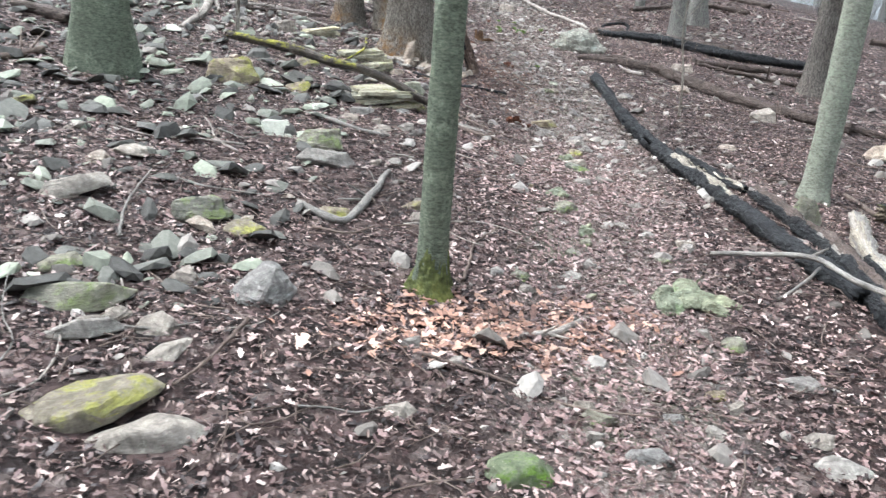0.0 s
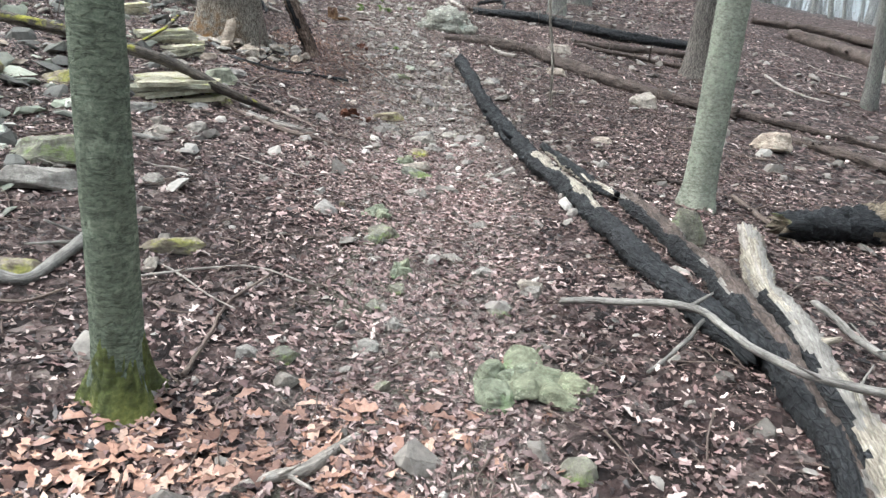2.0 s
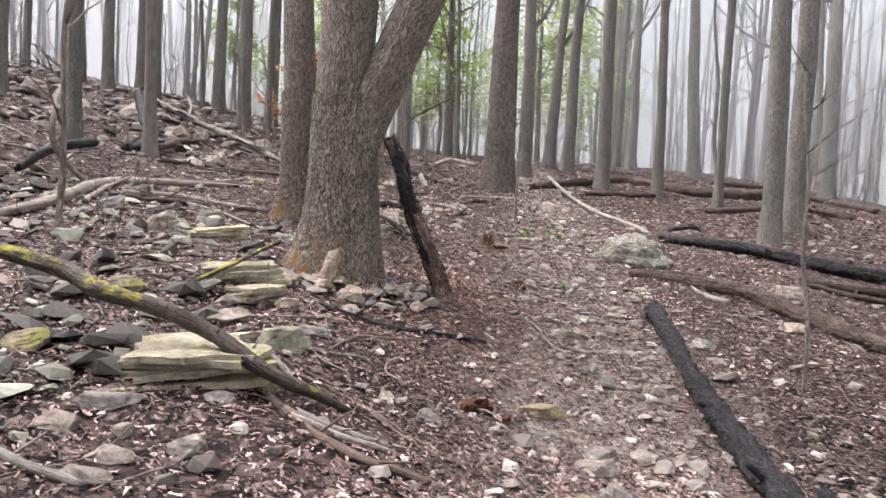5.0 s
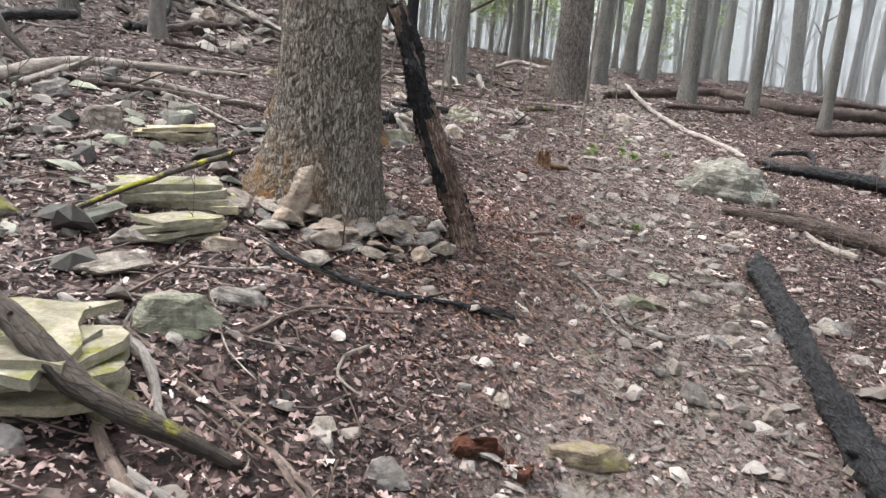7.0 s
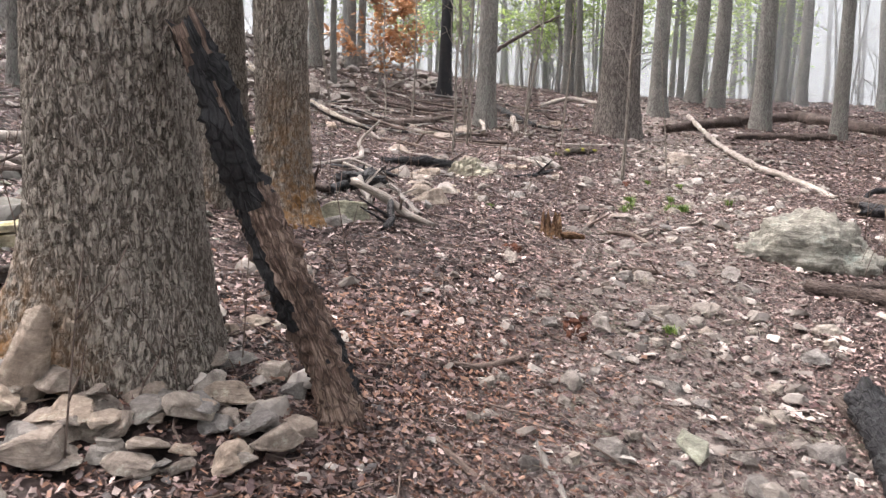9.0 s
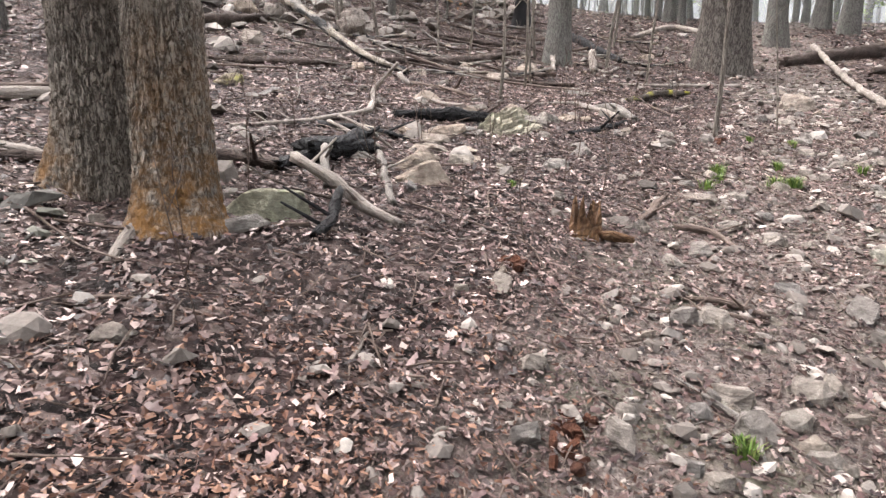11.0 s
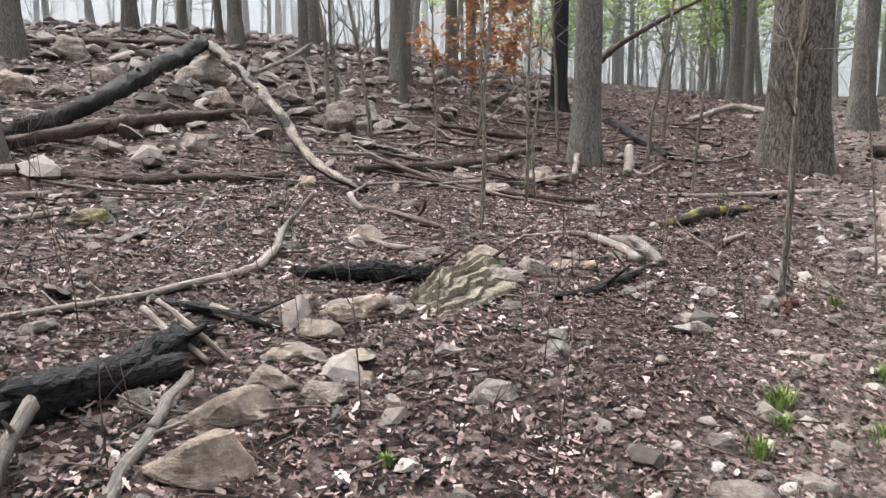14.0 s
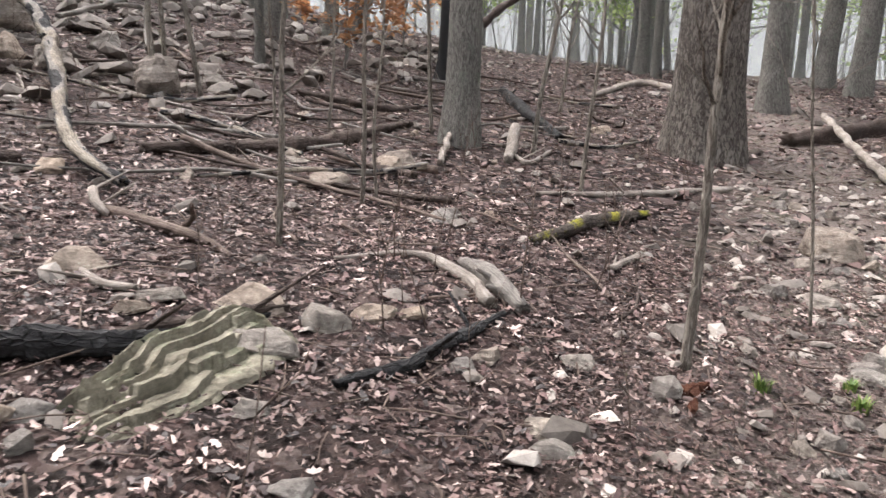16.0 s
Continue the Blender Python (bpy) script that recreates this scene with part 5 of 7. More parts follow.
log("greystick", (-4.90, 11.88, 1.03, 0.040), (-4.67, 11.40, 0.73, 0.041), (-4.66, 11.44, 0.38, 0.044), (-4.47, 11.67, 0.07, 0.033))
log("char", (-4.96, 11.28, 0.13, 0.046), (-4.95, 11.82, 0.34, 0.059), (-5.39, 13.37, 0.34, 0.055))
log("palestick", (-4.60, 10.39, 0.22, 0.023), (-4.66, 10.19, 0.07, 0.022))
log("brown", (-6.05, 11.65, 0.03, 0.037), (-5.86, 12.13, 0.03, 0.042), (-5.34, 12.20, 0.02, 0.033))
log("brown", (-5.28, 10.74, 0.04, 0.054), (-5.00, 11.00, 0.04, 0.051))
log("brown", (-11.91, 19.00, 0.06, 0.079), (-11.75, 20.82, 0.07, 0.095), (-11.13, 21.45, 0.06, 0.077))
log("brown", (4.47, 22.02, 0.05, 0.064), (7.08, 24.45, 0.06, 0.085), (8.49, 24.00, 0.07, 0.096))
log("brown", (6.87, 27.59, 0.09, 0.116), (8.82, 28.69, 0.09, 0.120), (10.29, 26.94, 0.08, 0.110))
log("palestick", (0.88, 26.17, 0.24, 0.050), (1.35, 22.48, 0.08, 0.047), (1.77, 19.65, 0.04, 0.048), (2.11, 18.63, 0.03, 0.044), (2.44, 17.38, 0.03, 0.035))
log("brown", (1.63, 13.31, 0.03, 0.034), (2.22, 13.56, 0.04, 0.055), (2.59, 13.33, 0.04, 0.057), (2.94, 13.16, 0.04, 0.055))
log("palestick", (2.19, 13.38, 0.02, 0.031), (2.29, 12.81, 0.02, 0.033), (2.51, 12.49, 0.03, 0.038))
log("brown", (1.46, 11.55, 0.03, 0.043), (1.55, 11.30, 0.04, 0.052), (1.62, 11.23, 0.03, 0.045))
log("charpale", (-1.27, 9.28, 0.01, 0.017), (-1.05, 9.14, 0.02, 0.022), (-0.68, 9.17, 0.02, 0.024), (-0.45, 9.18, 0.02, 0.024), (-0.25, 9.32, 0.02, 0.027), (-0.01, 9.42, 0.02, 0.030))
log("greystick", (0.25, 10.47, 0.01, 0.017), (0.41, 10.16, 0.01, 0.017), (0.46, 9.90, 0.01, 0.017), (0.61, 9.60, 0.01, 0.017))
log("greystick", (0.53, 9.91, 0.02, 0.022), (0.66, 9.84, 0.02, 0.021), (0.79, 9.78, 0.02, 0.023))
log("brownstick", (-0.26, 10.80, 0.01, 0.015), (-0.08, 11.00, 0.02, 0.022), (0.06, 11.29, 0.01, 0.020))
log("brownstick", (-0.08, 10.29, 0.01, 0.015), (0.08, 10.16, 0.01, 0.017), (0.23, 10.06, 0.01, 0.018))
log("greystick", (-1.56, 8.25, 0.02, 0.026), (-1.14, 8.06, 0.02, 0.024), (-0.93, 7.85, 0.01, 0.019), (-0.83, 7.74, 0.01, 0.016))
log("brownstick", (-1.53, 8.77, 0.01, 0.012), (-1.21, 8.73, 0.01, 0.014))
log("brownstick", (-1.28, 8.18, 0.01, 0.008), (-0.91, 8.05, 0.01, 0.009), (-0.59, 7.94, 0.01, 0.009))
log("mossystick", (-2.08, 8.88, 0.03, 0.017), (-1.80, 9.15, 0.19, 0.018), (-1.88, 10.39, 0.12, 0.022))
log("palestick", (-4.07, 11.00, 0.03, 0.037), (-4.49, 12.31, 0.03, 0.046))
log("palestick", (-4.10, 11.78, 0.03, 0.040), (-3.61, 12.26, 0.03, 0.044), (-2.80, 12.55, 0.02, 0.030))
log("brownstick", (-2.91, 9.78, 0.01, 0.014), (-2.80, 10.50, 0.01, 0.018))
log("brownstick", (-4.49, 13.41, 0.02, 0.029), (-3.89, 14.47, 0.02, 0.033))
log("palestick", (-4.08, 9.35, 0.03, 0.034), (-4.15, 10.57, 0.04, 0.052), (-4.41, 11.84, 0.05, 0.068), (-4.33, 12.81, 0.04, 0.055), (-3.78, 13.96, 0.03, 0.038))
log("brown", (-3.95, 11.55, 0.03, 0.041), (-3.31, 12.01, 0.03, 0.040), (-2.51, 12.75, 0.03, 0.037))
log("mottled", (-8.80, 20.84, 0.57, 0.085), (-6.83, 19.70, 0.43, 0.08), (-5.07, 18.38, 0.31, 0.062), (-4.15, 17.64, 0.20, 0.054), (-3.61, 17.32, 0.14, 0.044), (-3.14, 17.18, 0.08, 0.034))
log("char", (-8.63, 20.52, 0.58, 0.113), (-7.45, 18.49, 0.38, 0.112), (-6.48, 16.87, 0.23, 0.102), (-6.12, 15.90, 0.12, 0.089), (-6.07, 15.40, 0.06, 0.083))
log("palestick", (-3.09, 16.93, 0.12, 0.032), (-3.02, 16.89, 0.07, 0.032), (-2.93, 16.87, 0.02, 0.027))
log("brownstick", (-2.92, 16.90, 0.03, 0.036), (-2.51, 16.91, 0.03, 0.039), (-2.33, 16.93, 0.02, 0.032), (-2.08, 16.85, 0.01, 0.017))
log("brownstick", (-2.52, 17.00, 0.02, 0.021), (-2.44, 16.99, 0.11, 0.018), (-2.35, 16.87, 0.21, 0.014))
log("greystick", (-7.36, 20.33, 0.43, 0.040), (-7.99, 21.85, 0.53, 0.041), (-8.78, 23.33, 0.57, 0.031))
log("greystick", (-7.82, 21.53, 0.48, 0.040), (-8.22, 22.46, 0.33, 0.044), (-7.22, 21.51, 0.08, 0.035))
log("brown", (-5.94, 15.89, 0.09, 0.058), (-5.95, 16.54, 0.13, 0.071), (-6.35, 17.78, 0.11, 0.080), (-6.58, 19.24, 0.05, 0.064))
log("brown", (-5.35, 15.11, 0.03, 0.046), (-4.60, 16.16, 0.04, 0.054), (-4.10, 17.22, 0.03, 0.039))
log("brown", (-3.88, 18.12, 0.04, 0.048), (-3.36, 19.37, 0.05, 0.065), (-3.34, 21.30, 0.03, 0.046))
log("palestick", (-4.64, 14.79, 0.03, 0.037), (-4.58, 15.35, 0.02, 0.030))
log("palestick", (-4.14, 14.56, 0.02, 0.028), (-4.05, 15.11, 0.02, 0.029))
log("palestick", (-2.76, 13.85, 0.01, 0.019), (-2.65, 14.30, 0.02, 0.023), (-2.56, 14.68, 0.02, 0.025), (-2.48, 15.11, 0.02, 0.030), (-2.55, 15.41, 0.03, 0.035), (-2.72, 15.76, 0.12, 0.026), (-2.51, 15.79, 0.36, 0.018))
log("char", (-2.28, 15.35, 0.03, 0.042), (-1.91, 15.63, 0.05, 0.061), (-1.70, 15.87, 0.04, 0.051), (-1.58, 16.15, 0.02, 0.032), (-1.54, 16.54, 0.01, 0.016))
log("slab", (-1.87, 13.47, 0.06, 0.078), (-1.85, 13.83, 0.06, 0.076), (-1.94, 14.16, 0.05, 0.072), (-2.04, 14.44, 0.03, 0.043))
log("palestick", (-2.18, 14.32, 0.16, 0.015), (-1.93, 14.28, 0.11, 0.018), (-1.76, 14.31, 0.01, 0.012))
log("charpale", (-2.50, 14.55, 0.02, 0.026), (-2.20, 14.63, 0.03, 0.038), (-1.85, 14.72, 0.02, 0.025))
log("greystick", (-1.49, 13.70, 0.02, 0.026), (-1.61, 13.89, 0.02, 0.030), (-1.75, 14.09, 0.02, 0.023))
log("palestick", (-1.74, 17.26, 0.01, 0.014), (-1.44, 17.56, 0.02, 0.026), (-1.13, 17.48, 0.03, 0.042), (-0.84, 17.20, 0.03, 0.043))
log("hollow", (-1.18, 17.69, 0.02, 0.032), (-0.92, 17.42, 0.05, 0.063), (-0.69, 17.22, 0.03, 0.039))
log("char", (-1.01, 16.11, 0.02, 0.021), (-0.87, 16.48, 0.03, 0.041), (-0.75, 17.11, 0.02, 0.028))
log("palestick", (-2.57, 16.29, 0.02, 0.020), (-2.26, 16.18, 0.02, 0.026), (-2.05, 16.20, 0.02, 0.022))
log("mossystick", (-0.96, 18.29, 0.02, 0.032), (-0.77, 18.82, 0.04, 0.050), (-0.50, 19.50, 0.03, 0.034))
log("palestick", (-1.32, 19.51, 0.02, 0.021), (-0.74, 19.99, 0.03, 0.034), (-0.02, 21.14, 0.03, 0.036))
log("palestick", (-0.46, 18.11, 0.02, 0.024), (-0.36, 18.50, 0.02, 0.029))
log("brown", (-5.02, 21.68, 0.04, 0.052), (-4.03, 22.08, 0.04, 0.059), (-3.92, 22.68, 0.04, 0.049))
log("char", (-3.81, 25.64, 0.05, 0.069), (-2.96, 24.02, 0.06, 0.085), (-1.96, 22.42, 0.03, 0.047))
log("palestick", (-2.19, 21.49, 0.20, 0.060), (-2.08, 21.10, 0.10, 0.064), (-1.94, 20.58, 0.04, 0.048))
log("palestick", (-2.01, 20.89, 0.02, 0.031), (-1.77, 20.70, 0.02, 0.030), (-1.78, 21.41, 0.02, 0.026))
log("palestick", (-2.60, 20.72, 0.14, 0.032), (-2.42, 20.21, 0.08, 0.036), (-2.30, 19.84, 0.03, 0.034))
log("brown", (-13.41, 18.95, 0.04, 0.053), (-12.86, 19.83, 0.04, 0.055), (-12.01, 22.18, 0.05, 0.072), (-11.51, 25.14, 0.05, 0.070))
log("palestick", (-12.29, 19.81, 0.02, 0.029), (-11.09, 19.69, 0.02, 0.028))
log("brown", (-2.27, 13.01, 0.04, 0.047), (-2.07, 13.12, 0.04, 0.049), (-1.90, 13.19, 0.03, 0.042))
log("char", (-1.88, 13.20, 0.03, 0.042), (-1.85, 13.58, 0.04, 0.060), (-1.80, 14.05, 0.04, 0.058))
log("palestick", (-1.52, 12.89, 0.21, 0.034), (-1.27, 12.86, 0.15, 0.037), (-1.10, 12.87, 0.07, 0.033), (-0.94, 12.87, 0.02, 0.026))
log("char", (-1.12, 12.45, 0.02, 0.028), (-1.14, 12.59, 0.08, 0.033), (-1.20, 12.77, 0.14, 0.026))
log("greystick", (-1.52, 13.14, 0.02, 0.031), (-1.61, 13.28, 0.07, 0.033), (-1.73, 13.43, 0.12, 0.032))
log("greystick", (-1.13, 13.16, 0.02, 0.026), (-1.39, 13.54, 0.02, 0.028), (-1.71, 14.05, 0.02, 0.026))
log("palestick", (-2.25, 14.29, 0.11, 0.019), (-2.01, 14.24, 0.07, 0.020), (-1.78, 14.23, 0.01, 0.015))
log("brownstick", (-0.01, 13.92, 0.01, 0.018), (0.03, 14.23, 0.02, 0.030), (0.04, 14.51, 0.01, 0.019))
log("brownstick", (0.20, 14.00, 0.02, 0.023), (0.38, 14.01, 0.02, 0.025), (0.54, 13.88, 0.01, 0.014))
log("palestick", (0.05, 13.08, 0.01, 0.011), (0.13, 12.95, 0.01, 0.011))
log("brownstick", (0.38, 13.06, 0.01, 0.013), (0.54, 13.11, 0.02, 0.021), (0.71, 13.13, 0.01, 0.019))
log("brownstick", (0.43, 13.50, 0.01, 0.007), (0.57, 13.45, 0.01, 0.007), (0.70, 13.41, 0.00, 0.006))
log("brownstick", (-1.46, 11.44, 0.01, 0.010), (-1.29, 11.54, 0.01, 0.011), (-0.98, 11.63, 0.01, 0.009))
log("palestick", (-0.50, 11.71, 0.01, 0.011), (-0.57, 11.94, 0.01, 0.008))
log("greystick", (0.46, 12.36, 0.01, 0.014), (0.59, 12.32, 0.01, 0.017), (0.71, 12.24, 0.01, 0.019), (0.75, 12.04, 0.01, 0.015))
log("greystick", (0.46, 12.08, 0.01, 0.015), (0.67, 12.07, 0.01, 0.014))
log("brownstick", (0.38, 12.97, 0.01, 0.015), (0.71, 13.06, 0.01, 0.014))
log("rootpale", (-1.95, 12.45, 0.04, 0.055), (-1.73, 12.01, 0.03, 0.037), (-1.59, 11.74, 0.01, 0.018))
log("brownstick", (0.10, 12.67, 0.01, 0.008), (0.25, 12.46, 0.01, 0.010))
log("brown", (2.07, 7.50, 0.01, 0.016), (2.31, 7.21, 0.01, 0.018), (2.48, 6.96, 0.01, 0.020))
log("brown", (2.44, 7.00, 0.02, 0.023), (2.79, 6.99, 0.02, 0.023))
log("palestick", (-0.82, 7.48, 0.02, 0.022), (-0.58, 7.45, 0.02, 0.022), (-0.31, 7.46, 0.01, 0.017))
log("brownstick", (-0.57, 7.87, 0.01, 0.012), (-0.09, 7.55, 0.01, 0.013), (0.47, 7.81, 0.01, 0.015))
log("brown", (2.54, 16.91, 0.07, 0.089), (3.02, 16.47, 0.07, 0.098), (5.10, 15.91, 0.07, 0.096))
log("brownstick", (-1.02, 7.67, 0.02, 0.025), (-0.57, 7.32, 0.02, 0.027), (-0.14, 7.27, 0.02, 0.022))
log("greystick", (-1.74, 4.46, 0.02, 0.033), (-1.44, 4.37, 0.02, 0.033), (-1.32, 4.74, 0.03, 0.035), (-1.21, 5.34, 0.02, 0.028))
log("brownstick", (1.60, 2.51, 0.02, 0.028), (1.62, 2.35, 0.02, 0.025), (1.59, 2.20, 0.01, 0.019))
log("greystick", (2.12, 4.06, 0.22, 0.021), (2.22, 3.76, 0.16, 0.020), (2.38, 3.60, 0.11, 0.016), (2.53, 3.32, 0.06, 0.014))
log("brownstick", (3.05, 6.59, 0.02, 0.027), (2.94, 5.72, 0.02, 0.024), (2.85, 5.28, 0.01, 0.020))
log("brown", (5.11, 10.57, 0.04, 0.048), (5.90, 10.23, 0.04, 0.055), (6.82, 9.73, 0.03, 0.046))
log("brown", (5.32, 9.53, 0.04, 0.051), (5.63, 8.52, 0.05, 0.060), (5.89, 7.84, 0.04, 0.056))
log("brown", (10.80, 18.96, 0.12, 0.159), (11.36, 17.05, 0.12, 0.160), (11.74, 15.87, 0.10, 0.139))
log("brown", (10.85, 20.89, 0.08, 0.110), (12.69, 20.39, 0.08, 0.110), (14.47, 17.77, 0.08, 0.100))
log("brown", (3.97, 14.22, 0.04, 0.051), (5.39, 14.49, 0.05, 0.064), (6.44, 14.76, 0.04, 0.055))
log("brownstick", (-4.73, 6.47, 0.03, 0.035), (-4.59, 6.94, 0.03, 0.043))
log("brown", (-5.62, 8.51, 0.05, 0.063), (-4.97, 8.31, 0.06, 0.075))
# ---- rocks
rock("pale", -0.69, 15.30, 0.16, 0.11, 0.10, 24)
rock("tan", -1.39, 14.67, 0.27, 0.19, 0.06, 42)
rock("tan", -1.28, 14.55, 0.18, 0.08, 0.04, 42)
rock("tan", -1.49, 14.27, 0.20, 0.14, 0.13, 49)
rock("tan", -1.60, 14.54, 0.28, 0.17, 0.06, 47)
rock("tan", -1.76, 15.21, 0.36, 0.23, 0.08, 41)
rock("tan", -1.98, 15.01, 0.21, 0.15, 0.10, 45)
rock("grey", -0.73, 14.75, 0.17, 0.12, 0.04, 30)
rock("grey", -1.08, 15.01, 0.16, 0.11, 0.04, 33)
rock("grey", -1.01, 14.42, 0.08, 0.05, 0.07, 40)
rock("grey", -0.32, 16.90, 0.19, 0.13, 0.05, 12)
rock("grey", -1.72, 13.84, 0.14, 0.10, 0.09, 60)
rock("grey", -0.24, 16.14, 0.18, 0.13, 0.09, 13)
tilted_strata(-1.46, 15.86, 0.95, 0.42, 86)
rock("slabblock", -1.45, 13.97, 0.48, 0.26, 0.17, 61)
rock("yellow", -3.85, 15.15, 0.28, 0.20, 0.14, 59)
rock("tan", -2.57, 19.35, 0.36, 0.25, 0.14, 25)
rock("tan", -8.58, 17.52, 0.41, 0.29, 0.29, 61)
rock("tan", -5.46, 19.89, 0.55, 0.39, 0.42, 39)
rock("tan", -7.16, 19.49, 0.44, 0.31, 0.35, 48)
rock("tan", -5.42, 17.44, 0.30, 0.21, 0.27, 50)
rock("tan", -1.94, 16.08, 0.15, 0.10, 0.05, 35)
rock("tan", -10.65, 19.75, 0.71, 0.50, 0.46, 57)
rock("tan", -11.07, 18.40, 0.50, 0.35, 0.37, 63)
rock("tan", -9.13, 19.14, 0.36, 0.25, 0.26, 56)
rock("grey", -8.74, 20.58, 0.86, 0.60, 0.44, 49)
rock("grey", -1.60, 18.33, 0.20, 0.14, 0.18, 21)
rock("grey", -7.44, 21.05, 0.42, 0.30, 0.38, 43)
rock("grey", -6.72, 19.70, 0.41, 0.28, 0.36, 45)
rock("grey", -1.37, 16.16, 0.31, 0.22, 0.11, 28)
rock("grey", -1.34, 16.52, 0.26, 0.18, 0.15, 25)
rock("pale", -2.54, 13.98, 0.19, 0.11, 0.04, 65)
rock("pale", -5.82, 21.06, 0.35, 0.25, 0.20, 37)
rock("grey", -0.27, 16.27, 0.20, 0.14, 0.09, 14)
rock("grey", 0.63, 18.33, 0.24, 0.17, 0.06, -4)
rock("grey", -0.77, 15.49, 0.13, 0.09, 0.03, 35)
rock("grey", -1.14, 15.79, 0.14, 0.09, 0.04, 38)
rock("pale", -1.92, 16.21, 0.22, 0.09, 0.05, 45)
rock("pale", 0.78, 17.56, 0.19, 0.13, 0.08, -7)
rock("pale", -1.64, 18.50, 0.22, 0.16, 0.08, 23)
rock("pale", -0.67, 16.70, 0.13, 0.09, 0.09, 20)
rock("tan", 0.73, 19.39, 0.43, 0.30, 0.19, -4)
rock("tan", -1.66, 16.45, 0.36, 0.25, 0.10, 38)
rock("tan", -1.22, 16.75, 0.20, 0.14, 0.12, 29)
rock("tan", -1.08, 16.85, 0.14, 0.10, 0.06, 26)
rock("tan", -2.57, 19.57, 0.30, 0.21, 0.15, 27)
rock("tan", -2.66, 18.62, 0.38, 0.27, 0.11, 32)
rock("tan", -1.77, 23.60, 0.29, 0.20, 0.18, 12)
rock("grey", -0.71, 16.55, 0.12, 0.08, 0.06, 22)
rock("grey", -0.03, 17.40, 0.06, 0.05, 0.04, 6)
rock("grey", -1.65, 15.38, 0.15, 0.10, 0.03, 54)
rock("grey", -1.51, 15.24, 0.09, 0.06, 0.04, 54)
rock("tan", 0.24, 14.58, 0.22, 0.15, 0.08, 8)
rock("tan", -1.72, 15.04, 0.25, 0.18, 0.13, 36)
rock("tan", -1.91, 14.90, 0.24, 0.16, 0.09, 39)
rock("grey", -0.74, 14.67, 0.13, 0.09, 0.03, 25)
rock("grey", 0.45, 14.19, 0.19, 0.13, 0.05, 4)
rock("grey", -0.02, 13.81, 0.18, 0.07, 0.04, 18)
rock("grey", 0.79, 17.47, 0.21, 0.15, 0.07, -2)
rock("grey", -1.14, 13.40, 0.09, 0.06, 0.05, 47)
rock("grey", 0.61, 14.52, 0.13, 0.09, 0.07, 0)
rock("grey", 0.44, 14.79, 0.15, 0.10, 0.03, 3)
rock("slabmoss", -1.55, 12.63, 0.52, 0.36, 0.26, 15)
rock("grey", -1.45, 12.33, 0.25, 0.17, 0.07, 44)
rock("grey", 0.25, 13.50, 0.14, 0.10, 0.04, 8)
rock("grey", -0.44, 12.47, 0.08, 0.06, 0.04, 26)
rock("grey", 0.53, 12.21, 0.10, 0.07, 0.03, 6)
rock("grey", 0.79, 13.47, 0.17, 0.09, 0.04, -1)
rock("grey", 0.57, 11.91, 0.07, 0.05, 0.06, 5)
rock("grey", -1.24, 14.30, 0.21, 0.15, 0.12, 25)
rock("tan", -1.21, 13.66, 0.33, 0.23, 0.13, 28)
rock("tan", -1.68, 14.81, 0.24, 0.16, 0.12, 27)
rock("tan", 0.29, 12.62, 0.09, 0.06, 0.03, 10)
rock("tan", -1.14, 11.34, 0.12, 0.09, 0.03, 55)
rock("pale", 0.95, 12.68, 0.11, 0.08, 0.10, -4)
rock("pale", 0.92, 12.18, 0.13, 0.09, 0.06, -5)
rock("pale", 1.02, 12.49, 0.09, 0.06, 0.04, -7)
rock("pale", 0.32, 12.05, 0.10, 0.07, 0.04, 12)
rock("trailslab", 0.80, 10.80, 0.34, 0.12, 0.05, 100)
rock("moss", 0.64, 10.28, 0.24, 0.17, 0.06, -1)
rock("stand", -1.29, 9.68, 0.15, 0.10, 0.36, 30)
rock("grey", -1.08, 10.04, 0.16, 0.11, 0.06, 39)
rock("grey", -0.69, 9.88, 0.12, 0.08, 0.08, 34)
rock("grey", -0.88, 9.61, 0.11, 0.08, 0.07, 42)
rock("grey", -0.72, 10.31, 0.14, 0.09, 0.12, 30)
rock("grey", -0.61, 10.22, 0.13, 0.07, 0.03, 28)
rock("grey", -0.65, 10.03, 0.08, 0.05, 0.05, 31)
rock("grey", -0.88, 10.25, 0.19, 0.08, 0.04, 33)
rock("tan", -1.16, 9.88, 0.19, 0.13, 0.07, 42)
rock("tan", -0.97, 9.90, 0.16, 0.11, 0.04, 39)
rock("tan", -1.11, 9.59, 0.19, 0.13, 0.06, 46)
rock("tan", -1.06, 9.74, 0.27, 0.11, 0.06, 43)
rock("tan", -0.48, 10.05, 0.12, 0.09, 0.09, 28)
rock("tan", -0.99, 10.62, 0.13, 0.09, 0.10, 31)
rock("tan", -1.02, 10.50, 0.07, 0.05, 0.06, 33)
rock("pale", 0.24, 10.32, 0.09, 0.06, 0.08, 10)
rock("pale", 0.38, 10.46, 0.06, 0.04, 0.04, 6)
rock("pale", 0.20, 11.05, 0.05, 0.04, 0.05, 8)
rock("pale", 0.37, 11.27, 0.06, 0.04, 0.06, 5)
rock("pale", 1.09, 11.18, 0.09, 0.07, 0.04, -7)
rock("pale", 0.90, 12.25, 0.11, 0.08, 0.05, -3)
rock("pale", 0.84, 11.21, 0.11, 0.08, 0.04, -3)
rock("pale", 0.56, 10.75, 0.08, 0.05, 0.03, 2)
rock("pale", 0.69, 11.34, 0.19, 0.08, 0.04, -0)
rock("pale", 1.17, 11.67, 0.13, 0.09, 0.04, -8)
rock("pale", 1.17, 13.15, 0.17, 0.12, 0.06, -6)
